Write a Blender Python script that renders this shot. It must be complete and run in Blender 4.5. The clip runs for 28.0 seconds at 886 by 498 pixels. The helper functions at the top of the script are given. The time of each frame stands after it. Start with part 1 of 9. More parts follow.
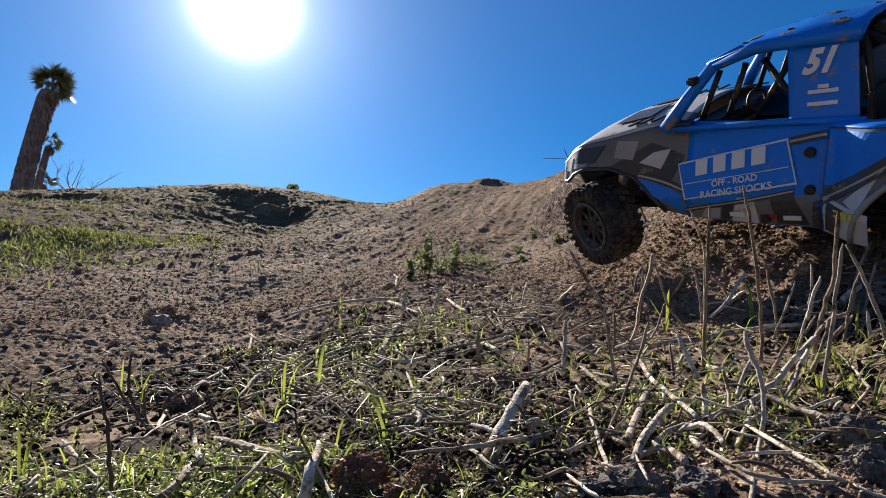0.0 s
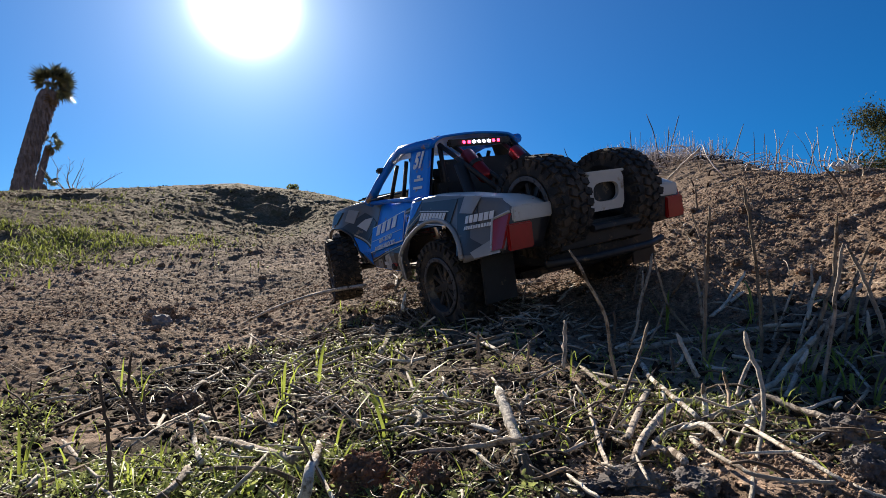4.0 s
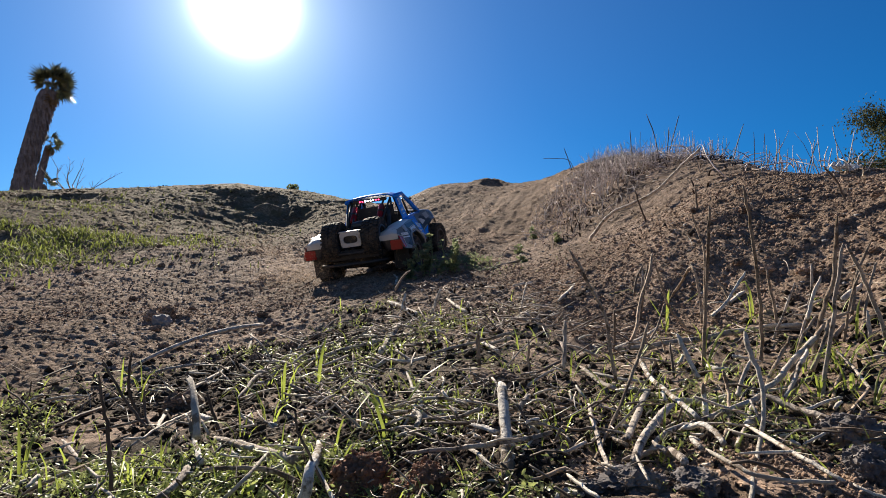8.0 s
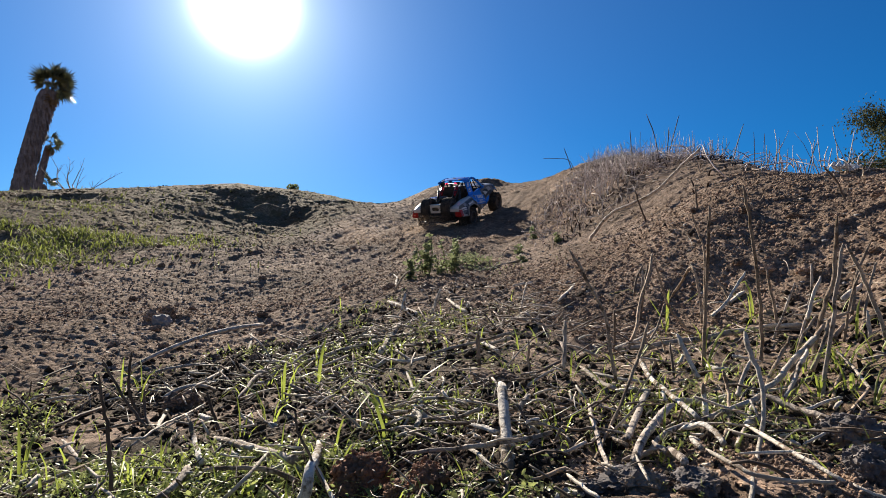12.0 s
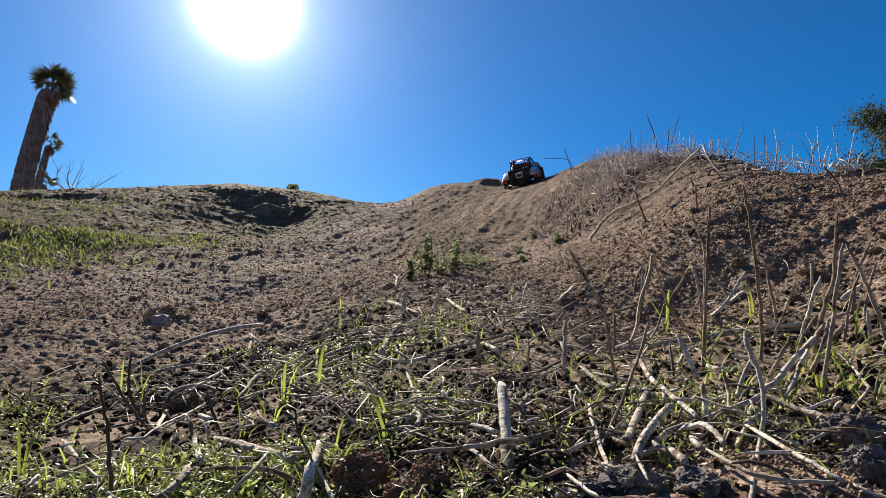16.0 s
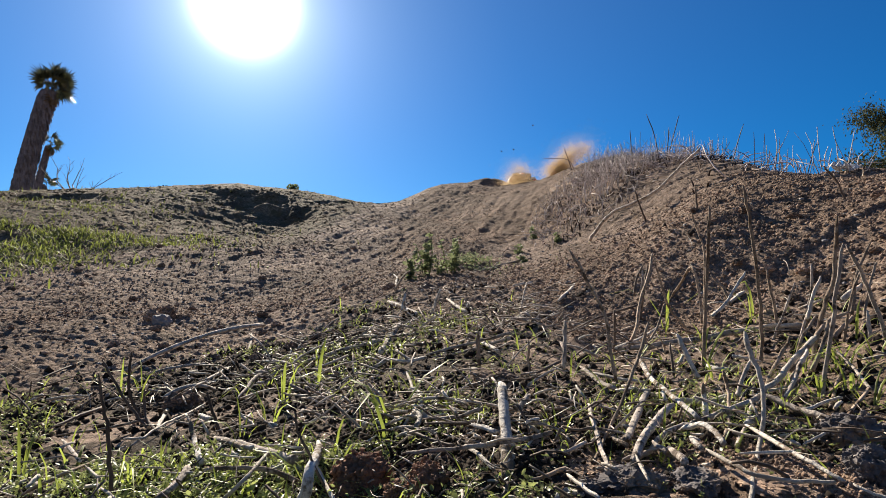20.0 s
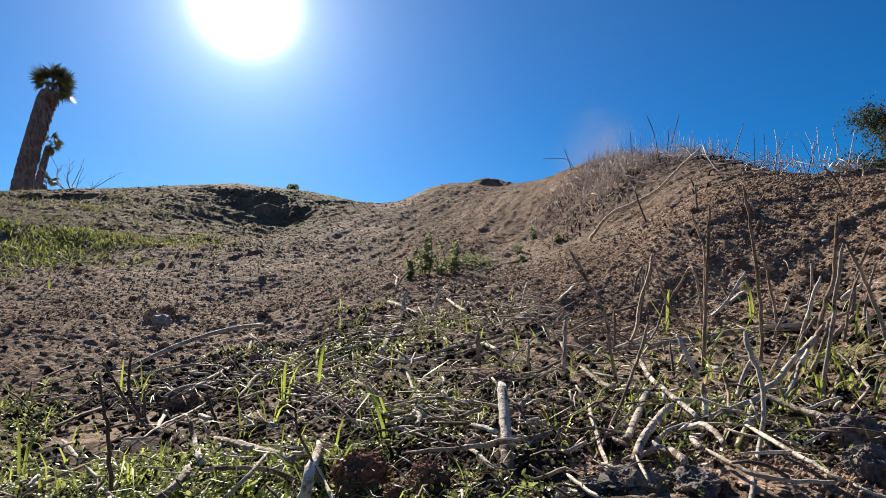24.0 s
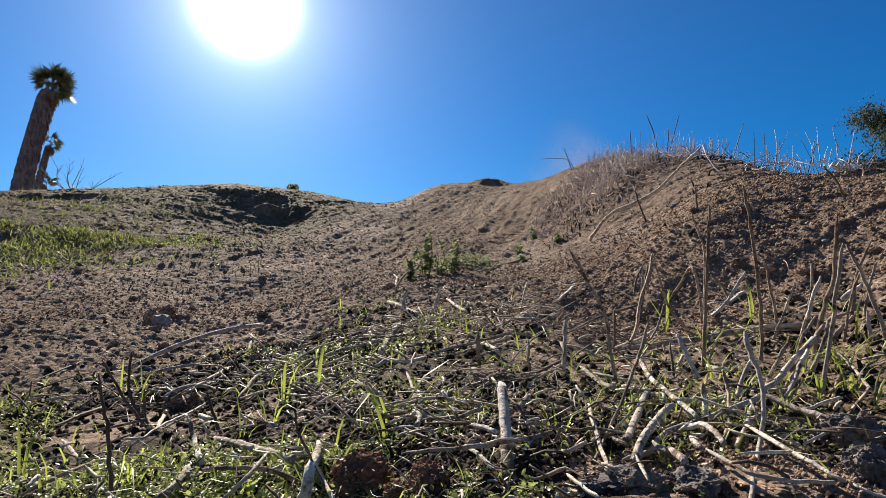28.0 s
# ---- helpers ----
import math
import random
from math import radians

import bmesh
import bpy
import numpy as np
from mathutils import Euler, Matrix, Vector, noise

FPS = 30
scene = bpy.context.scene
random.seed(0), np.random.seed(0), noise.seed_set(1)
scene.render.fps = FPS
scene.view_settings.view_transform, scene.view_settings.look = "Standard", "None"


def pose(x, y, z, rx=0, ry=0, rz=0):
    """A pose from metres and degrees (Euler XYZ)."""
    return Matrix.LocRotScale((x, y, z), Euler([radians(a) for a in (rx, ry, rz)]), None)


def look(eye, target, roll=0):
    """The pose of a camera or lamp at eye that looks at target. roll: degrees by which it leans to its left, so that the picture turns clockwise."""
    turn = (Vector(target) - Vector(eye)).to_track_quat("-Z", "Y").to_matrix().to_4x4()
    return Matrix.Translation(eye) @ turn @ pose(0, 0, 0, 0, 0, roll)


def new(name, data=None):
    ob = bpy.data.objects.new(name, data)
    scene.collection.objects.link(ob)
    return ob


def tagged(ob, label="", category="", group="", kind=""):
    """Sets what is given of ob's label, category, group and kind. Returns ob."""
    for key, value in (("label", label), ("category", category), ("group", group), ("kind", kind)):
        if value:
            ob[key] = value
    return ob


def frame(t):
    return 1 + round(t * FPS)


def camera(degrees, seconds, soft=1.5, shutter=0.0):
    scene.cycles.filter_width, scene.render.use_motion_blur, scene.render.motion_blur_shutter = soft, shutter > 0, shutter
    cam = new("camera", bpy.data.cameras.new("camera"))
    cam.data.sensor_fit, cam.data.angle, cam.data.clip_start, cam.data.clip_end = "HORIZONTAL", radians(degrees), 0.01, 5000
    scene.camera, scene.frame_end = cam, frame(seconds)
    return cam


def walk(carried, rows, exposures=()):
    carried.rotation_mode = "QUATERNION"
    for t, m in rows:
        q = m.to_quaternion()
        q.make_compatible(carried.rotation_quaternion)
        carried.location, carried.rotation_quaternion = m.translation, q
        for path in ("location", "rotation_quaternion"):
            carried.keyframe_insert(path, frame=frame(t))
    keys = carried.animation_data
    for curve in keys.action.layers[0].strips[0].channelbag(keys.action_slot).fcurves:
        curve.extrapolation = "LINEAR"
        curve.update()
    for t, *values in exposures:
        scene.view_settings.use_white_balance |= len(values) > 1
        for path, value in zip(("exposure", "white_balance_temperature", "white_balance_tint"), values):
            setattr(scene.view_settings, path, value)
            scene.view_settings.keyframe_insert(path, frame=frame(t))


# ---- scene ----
cam = camera(80.4, 28.0, soft=0.6)
EYE = (0.0, 0.0, 0.17)
AIM = (0.0, 10.0, 0.17 + 10.0 * math.tan(radians(5.0)))
walk(cam, [(0.0, look(EYE, AIM)), (28.0, look(EYE, AIM))])

# ---- light: a low winter sun ahead of the camera, clear sky ----
SUN_EL, SUN_AZ = 28.5, -21.5      # degrees above the horizon, degrees from +y towards +x
sun_dir = Vector((math.sin(radians(SUN_AZ)) * math.cos(radians(SUN_EL)),
                  math.cos(radians(SUN_AZ)) * math.cos(radians(SUN_EL)),
                  math.sin(radians(SUN_EL))))
scene.view_settings.exposure = 1.0
world = bpy.data.worlds.new("clear_sky")
scene.world = world
world.use_nodes = True


def make_sky():
    nt = world.node_tree
    nt.nodes.clear()
    N, L = nt.nodes.new, nt.links.new
    out, bg = N("ShaderNodeOutputWorld"), N("ShaderNodeBackground")
    sky = N("ShaderNodeTexSky")
    sky.sky_type, sky.sun_disc = "NISHITA", False
    sky.sun_elevation, sky.sun_rotation = radians(SUN_EL), radians(SUN_AZ)
    sky.altitude, sky.air_density, sky.dust_density, sky.ozone_density = 200, 1.0, 0.3, 3.0
    bg.inputs["Strength"].default_value = 0.0435
    hue = N("ShaderNodeHueSaturation")
    hue.inputs["Hue"].default_value = 0.5
    hue.inputs["Saturation"].default_value = 1.2
    clear = N("ShaderNodeMix")
    clear.data_type, clear.blend_type = "RGBA", "MULTIPLY"
    clear.inputs[0].default_value = 1.0
    L(sky.outputs[0], clear.inputs[6])
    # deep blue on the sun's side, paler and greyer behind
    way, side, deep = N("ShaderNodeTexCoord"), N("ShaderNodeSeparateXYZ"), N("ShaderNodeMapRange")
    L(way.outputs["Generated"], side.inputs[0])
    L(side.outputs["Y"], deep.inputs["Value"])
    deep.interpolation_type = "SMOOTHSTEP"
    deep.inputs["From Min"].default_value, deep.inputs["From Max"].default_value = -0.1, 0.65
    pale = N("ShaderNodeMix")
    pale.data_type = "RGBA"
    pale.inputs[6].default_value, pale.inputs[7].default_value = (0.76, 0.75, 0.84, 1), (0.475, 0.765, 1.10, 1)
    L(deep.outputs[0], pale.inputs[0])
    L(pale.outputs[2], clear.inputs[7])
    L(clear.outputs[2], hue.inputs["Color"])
    # the sun itself with its bright aureole in the sky
    tc, dot = N("ShaderNodeTexCoord"), N("ShaderNodeVectorMath")
    dot.operation = "DOT_PRODUCT"
    dot.inputs[1].default_value = sun_dir
    L(tc.outputs["Generated"], dot.inputs[0])

    def m(op, a, b=None):
        n = N("ShaderNodeMath")
        n.operation = op
        for k, v in enumerate((a, b)):
            if v is None:
                continue
            if isinstance(v, (int, float)):
                n.inputs[k].default_value = v
            else:
                L(v, n.inputs[k])
        return n.outputs[0]
    ang = m("ARCCOSINE", m("MINIMUM", dot.outputs["Value"], 0.9999999))
    core = m("MULTIPLY", m("EXPONENT", m("MULTIPLY", m("POWER", m("DIVIDE", ang, 0.061), 3.0), -1.0)), 60.0)
    ring = m("MULTIPLY", m("EXPONENT", m("MULTIPLY", ang, -1.0 / 0.055)), 24.0)
    wide = m("MULTIPLY", m("EXPONENT", m("MULTIPLY", ang, -1.0 / 0.36)), 2.5)
    glow = m("ADD", m("ADD", core, ring), wide)
    mix = N("ShaderNodeMix")
    mix.data_type, mix.blend_type = "RGBA", "ADD"
    mix.inputs[0].default_value = 1.0
    tint = N("ShaderNodeMix")
    tint.data_type, tint.blend_type = "RGBA", "MULTIPLY"
    tint.inputs[0].default_value = 1.0
    tint.inputs[6].default_value = (0.97, 0.97, 0.97, 1)
    L(glow, tint.inputs[7])
    L(hue.outputs[0], mix.inputs[6])
    L(tint.outputs[2], mix.inputs[7])
    L(mix.outputs[2], bg.inputs["Color"])
    L(bg.outputs[0], out.inputs[0])


make_sky()
sun_lamp = new("sun", bpy.data.lights.new("sun", "SUN"))
sun_lamp.data.energy, sun_lamp.data.angle, sun_lamp.data.color = 5.0, radians(0.53), (1.0, 0.89, 0.74)
sun_lamp.matrix_basis = look(sun_dir * 50, (0, 0, 0))

# ---- materials ----
MAT = {}


def material(name, color, rough=0.6, metal=0.0, vary=0.25, scale=20.0, bump=0.0, bump_scale=None, hue=None, spec=0.5,
             grime=None, grime_amount=0.0, grime_scale=6.0, transmit=0.0, thin=0.0, emit=0.0, coat=0.0, random=0.0, bump2=0.0, bump2_scale=20.0, grain=0.0, grain_scale=70.0):
    """A node material: base colour varied at two scales, a second tone in stains, fine relief."""
    mat = bpy.data.materials.new(name)
    mat.use_nodes = True
    nt = mat.node_tree
    N, L = nt.nodes.new, nt.links.new
    p = nt.nodes["Principled BSDF"]
    p.inputs["Roughness"].default_value, p.inputs["Metallic"].default_value = rough, metal
    p.inputs["Specular IOR Level"].default_value = spec
    p.inputs["Coat Weight"].default_value = coat
    p.inputs["Coat Roughness"].default_value = 0.15
    p.inputs["Transmission Weight"].default_value = transmit
    tc = N("ShaderNodeTexCoord")

    def tex(s, detail=4, roughness=0.6):
        n = N("ShaderNodeTexNoise")
        n.inputs["Scale"].default_value, n.inputs["Detail"].default_value = s, detail
        n.inputs["Roughness"].default_value = roughness
        L(tc.outputs["Object"], n.inputs["Vector"])
        return n.outputs["Fac"]

    def ramp(fac, a, b, c0, c1):
        n = N("ShaderNodeValToRGB")
        n.color_ramp.elements[0].position, n.color_ramp.elements[1].position = a, b
        n.color_ramp.elements[0].color, n.color_ramp.elements[1].color = (*c0, 1), (*c1, 1)
        L(fac, n.inputs[0])
        return n.outputs[0]

    def mixc(fac, a, b, kind="MIX"):
        n = N("ShaderNodeMix")
        n.data_type, n.blend_type = "RGBA", kind
        for sock, v in ((0, fac), (6, a), (7, b)):
            if isinstance(v, (int, float)):
                n.inputs[sock].default_value = v
            elif isinstance(v, tuple):
                n.inputs[sock].default_value = (*v, 1)
            else:
                L(v, n.inputs[sock])
        return n.outputs[2]
    lo = tuple(c * (1 - vary) for c in color)
    hi = tuple(min(1, c * (1 + vary)) for c in (hue or color))
    col = ramp(tex(scale), 0.32, 0.68, lo, hi)
    fine = ramp(tex(scale * 6.7, 3), 0.3, 0.7, (1 - vary * 0.6,) * 3, (1 + vary * 0.0,) * 3)
    col = mixc(1.0, col, fine, "MULTIPLY")
    if grain:                                           # pale flakes and dark gaps between the grains
        for s, k in ((grain_scale, grain), (grain_scale * 3.6, grain * 0.8)):
            col = mixc(1.0, col, ramp(tex(s, 5, 0.7), 0.36, 0.62, (1 - k,) * 3, (1 + k * 0.75,) * 3), "MULTIPLY")
    if random:
        oi = N("ShaderNodeObjectInfo")
        isl = N("ShaderNodeNewGeometry")
        add = N("ShaderNodeMath")
        add.operation = "ADD"
        L(oi.outputs["Random"], add.inputs[0])
        L(isl.outputs["Random Per Island"], add.inputs[1])
        fr = N("ShaderNodeMath")
        fr.operation = "FRACT"
        L(add.outputs[0], fr.inputs[0])
        col = mixc(1.0, col, ramp(fr.outputs[0], 0, 1, (1 - random,) * 3, (1 + random * 0.4,) * 3), "MULTIPLY")
    if grime:
        col = mixc(ramp(tex(grime_scale, 6, 0.7), 0.62 - grime_amount * 0.3, 0.70 - grime_amount * 0.3, (0, 0, 0), (1, 1, 1)), col, grime)
    L(col, p.inputs["Base Color"])
    if bump:
        b = N("ShaderNodeBump")
        b.inputs["Strength"].default_value = 1.0
        b.inputs["Distance"].default_value = bump
        L(tex(bump_scale or scale * 3, 5, 0.65), b.inputs["Height"])
        if bump2:
            b2 = N("ShaderNodeBump")
            b2.inputs["Strength"].default_value, b2.inputs["Distance"].default_value = 1.0, bump2
            L(tex(bump2_scale, 6, 0.7), b2.inputs["Height"])
            L(b2.outputs[0], b.inputs["Normal"])
        L(b.outputs[0], p.inputs["Normal"])
    if emit:
        p.inputs["Emission Color"].default_value = (*color, 1)
        p.inputs["Emission Strength"].default_value = emit
    if thin:
        out = nt.nodes["Material Output"]
        tr, mx = N("ShaderNodeBsdfTranslucent"), N("ShaderNodeMixShader")
        L(col, tr.inputs["Color"])
        mx.inputs[0].default_value = thin
        L(p.outputs[0], mx.inputs[1])
        L(tr.outputs[0], mx.inputs[2])
        L(mx.outputs[0], out.inputs["Surface"])
    MAT[name] = mat
    return mat


material("soil", (0.272, 0.188, 0.137), 0.95, vary=0.4, scale=2.2, bump=0.006, bump_scale=150, hue=(0.302, 0.222, 0.167), spec=0.15, bump2=0.010, bump2_scale=55,
         grime=(0.175, 0.122, 0.084), grime_amount=0.3, grime_scale=9, grain=0.5, grain_scale=62)

material("turf_soil", (0.195, 0.146, 0.098), 0.95, vary=0.4, scale=3.0, bump=0.008, bump_scale=120, hue=(0.225, 0.176, 0.118), spec=0.1, bump2=0.014, bump2_scale=40,
         grime=(0.125, 0.105, 0.06), grime_amount=0.45, grime_scale=11, grain=0.5, grain_scale=50)

material("churned_soil", (0.195, 0.131, 0.090), 0.95, vary=0.4, scale=3.0, bump=0.007, bump_scale=130, hue=(0.25, 0.172, 0.12), spec=0.1, bump2=0.012, bump2_scale=45,
         grime=(0.15, 0.10, 0.068), grime_amount=0.35, grime_scale=8, grain=0.5, grain_scale=55)
# dark humus and the shade between the litter, painted as one soil colour
material("litter_shade_soil", (0.125, 0.092, 0.065), 0.95, vary=0.45, scale=9.0, bump=0.003, bump_scale=260, hue=(0.14, 0.105, 0.075), spec=0.1, bump2=0.006, bump2_scale=90,
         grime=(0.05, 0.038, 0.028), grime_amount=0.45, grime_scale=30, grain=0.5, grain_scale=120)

# ---- the lie of the land: heights on rings round the camera (rows) by bearing (columns), fitted to its view ----
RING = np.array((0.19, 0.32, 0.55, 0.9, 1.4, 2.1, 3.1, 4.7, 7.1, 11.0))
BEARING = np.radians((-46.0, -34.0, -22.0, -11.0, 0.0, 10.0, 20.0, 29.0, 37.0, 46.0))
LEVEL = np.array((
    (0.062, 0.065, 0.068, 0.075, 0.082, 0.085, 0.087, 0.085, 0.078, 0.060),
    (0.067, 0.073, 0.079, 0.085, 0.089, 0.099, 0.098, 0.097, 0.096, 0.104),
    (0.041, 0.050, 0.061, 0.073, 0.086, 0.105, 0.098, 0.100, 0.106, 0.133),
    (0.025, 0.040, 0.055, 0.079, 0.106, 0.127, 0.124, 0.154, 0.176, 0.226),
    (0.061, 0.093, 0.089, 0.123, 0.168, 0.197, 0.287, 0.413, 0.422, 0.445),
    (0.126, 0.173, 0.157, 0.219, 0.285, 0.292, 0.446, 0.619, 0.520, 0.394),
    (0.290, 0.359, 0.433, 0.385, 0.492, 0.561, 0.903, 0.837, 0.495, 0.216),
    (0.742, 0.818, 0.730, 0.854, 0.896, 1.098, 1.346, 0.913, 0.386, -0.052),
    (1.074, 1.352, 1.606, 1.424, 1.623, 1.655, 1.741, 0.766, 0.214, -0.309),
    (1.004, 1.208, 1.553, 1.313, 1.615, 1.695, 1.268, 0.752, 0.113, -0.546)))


def hash2(ix, iy, seed):
    h = (ix.astype(np.int64) * 374761393 + iy.astype(np.int64) * 668265263 + seed * 974634611) & 0xFFFFFFFF
    h = ((h ^ (h >> 13)) * 1274126177) & 0xFFFFFFFF
    return ((h ^ (h >> 16)) & 0xFFFFFF) / float(0xFFFFFF)


def vnoise(x, y, seed=0):
    """Smooth value noise, -1 to 1, one cell a unit."""
    ix, iy = np.floor(x), np.floor(y)
    fx, fy = x - ix, y - iy
    u, v = fx * fx * fx * (fx * (fx * 6 - 15) + 10), fy * fy * fy * (fy * (fy * 6 - 15) + 10)
    a, b = hash2(ix, iy, seed), hash2(ix + 1, iy, seed)
    c, d = hash2(ix, iy + 1, seed), hash2(ix + 1, iy + 1, seed)
    return 2 * (a + (b - a) * u + (c - a) * v + (a - b - c + d) * u * v) - 1


def fbm(x, y, seed=0, octaves=4):
    s, amp = 0, 1.0
    for k in range(octaves):
        s = s + amp * vnoise(x * 2 ** k + 17.3 * k, y * 2 ** k - 9.1 * k, seed + k)
        amp *= 0.5
    return s / 1.9


def mound(x, y, cx, cy, rx, ry, h, turn=0.0):
    c, s = math.cos(radians(turn)), math.sin(radians(turn))
    u, v = ((x - cx) * c + (y - cy) * s) / rx, (-(x - cx) * s + (y - cy) * c) / ry
    return h * np.exp(-(u * u + v * v))


def smooth(a, b, v):
    t = np.clip((v - a) / (b - a), 0, 1)
    return t * t * (3 - 2 * t)


def near_scale(r):
    """How far the near ground shrinks towards the camera, keeping its look from there."""
    return 0.62 + 0.38 * smooth(0.28, 0.80, r)


NEAR_R = np.linspace(0.01, 1.0, 400)
NEAR_PLAN = NEAR_R / near_scale(NEAR_R)


def draw_in(x, y):
    """Litter plan to ground coordinates, drawn in to suit the camera's view; and scale."""
    r = np.maximum(np.hypot(x, y), 1e-6)
    k = np.where(r < 1.0, np.interp(r, NEAR_PLAN, NEAR_R) / r, 1.0)
    return x * k, y * k, k


def fitted_level(x, y):
    """The fitted table above, glided through."""
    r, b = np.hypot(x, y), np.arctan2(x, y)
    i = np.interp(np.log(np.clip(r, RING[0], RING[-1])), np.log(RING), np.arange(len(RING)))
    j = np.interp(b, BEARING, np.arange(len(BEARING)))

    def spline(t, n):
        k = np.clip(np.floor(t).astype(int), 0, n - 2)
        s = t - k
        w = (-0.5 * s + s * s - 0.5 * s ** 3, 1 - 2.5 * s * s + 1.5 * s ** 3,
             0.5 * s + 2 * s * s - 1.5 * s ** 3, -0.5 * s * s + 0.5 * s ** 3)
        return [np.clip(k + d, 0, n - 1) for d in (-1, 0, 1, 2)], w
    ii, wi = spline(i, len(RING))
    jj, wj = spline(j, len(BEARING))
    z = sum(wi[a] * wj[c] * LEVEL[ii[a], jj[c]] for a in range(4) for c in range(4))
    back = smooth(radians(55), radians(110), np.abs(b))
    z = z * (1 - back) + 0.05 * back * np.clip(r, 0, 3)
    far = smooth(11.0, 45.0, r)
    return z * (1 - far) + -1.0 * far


def scarp(x, y, cx, lip, half, depth, run, seed):
    """An eroded step: the ground drops sharply before the lip and climbs back over the run towards the camera."""
    edge = lip + 0.14 * vnoise(x * 3.1, x * 0 + seed, seed) + 0.09 * vnoise(x * 9.7, y * 3, seed + 1)
    d = edge - y
    wide = np.exp(-np.abs((x - cx + 0.12 * vnoise(y * 4, x * 2, seed)) / half) ** 4) * (0.75 + 0.5 * vnoise(x * 5, y * 5, seed + 2))
    return -0.65 * depth * wide * smooth(-0.05, 0.26, d) * (1 - smooth(0.22, run * 1.2, d))


def hollow(x, y):
    """The washed-out hollow under the far ridge: a bank that deepens to one end."""
    t = np.clip((x + 2.95) / 1.6, 0, 1)
    d = 6.30 - 0.80 * t + 0.16 * vnoise(x * 3.1, y * 0.5, 61) + 0.12 * vnoise(x * 8, y * 5, 62) + 0.06 * vnoise(x * 19, y * 13, 64) - y
    window = smooth(-3.05, -2.7, x) * (1 - smooth(-1.5, -1.2, x + 0.12 * vnoise(y * 5, x, 63)))
    return -(0.055 + 0.085 * t) * window * smooth(-0.05, 0.30 + 0.25 * t, d) * (1 - smooth(0.35 + 0.3 * t, 1.9, d))


def land(x, y):
    """The ground without its clods."""
    z = fitted_level(x, y)
    z = z + mound(x, y, 0.64, 7.2, 0.27, 0.35, 0.125)           # the hump beside the saddle
    z = z + hollow(x, y)
    z = z + scarp(x, y, -1.20, 6.10, 0.22, 0.12, 1.0, 67)
    z = z + scarp(x, y, -0.80, 6.90, 0.22, 0.16, 0.8, 69)
    z = z + scarp(x, y, 0.62, 7.0, 0.16, 0.14, 0.6, 75)
    z = z + scarp(x, y, -3.10, 4.60, 0.35, 0.14, 0.7, 71)
    z = z + mound(x, y, -0.66, 6.6, 0.42, 0.8, -0.13) + mound(x, y, -1.65, 6.9, 0.45, 0.6, 0.06)          # the saddle
    z = z + mound(x, y, 0.15, 0.192, 0.105, 0.053, 0.020)         # crusted hump close by
    z = z + mound(x, y, 1.46, 1.60, 0.28, 0.34, 0.115)            # shoulder of the bank
    z = z + mound(x, y, 1.00, 1.60, 0.40, 0.40, -0.05) + mound(x, y, 1.10, 0.95, 0.30, 0.30, -0.03)
    z = z + mound(x, y, 1.45, 3.8, 0.8, 0.8, -0.045) + mound(x, y, -2.9, 6.2, 1.3, 0.8, -0.05) + mound(x, y, 0.55, 5.9, 0.5, 0.5, -0.04)
    z = z + mound(x, y, -0.02, 7.0, 0.42, 0.6, 0.045)             # the shoulder between saddle and hump
    z = z + mound(x, y, 0.42, 1.08, 0.17, 0.20, 0.042)            # the rise at the bank's foot that the truck comes over
    return z


def lumps(x, y, seed, fill=0.75):
    """Rounded clods side by side, one to a cell, each with its own height, 0 to 1; sharp gaps between them."""
    ix, iy = np.floor(x), np.floor(y)
    top = np.zeros(np.shape(x))
    for dx in (-1, 0, 1):
        for dy in (-1, 0, 1):
            cx, cy = ix + dx, iy + dy
            ex = x - cx - 0.15 - 0.7 * hash2(cx, cy, seed)
            ey = y - cy - 0.15 - 0.7 * hash2(cx, cy, seed + 1)
            size = 0.35 + 0.5 * hash2(cx, cy, seed + 2)
            high = hash2(cx, cy, seed + 3)
            high = np.where(high < fill, 0.35 + 0.65 * high / fill, 0.0)
            top = np.maximum(top, high * size * np.sqrt(np.maximum(0, 1 - (ex * ex + ey * ey) / (size * size))))
    return top


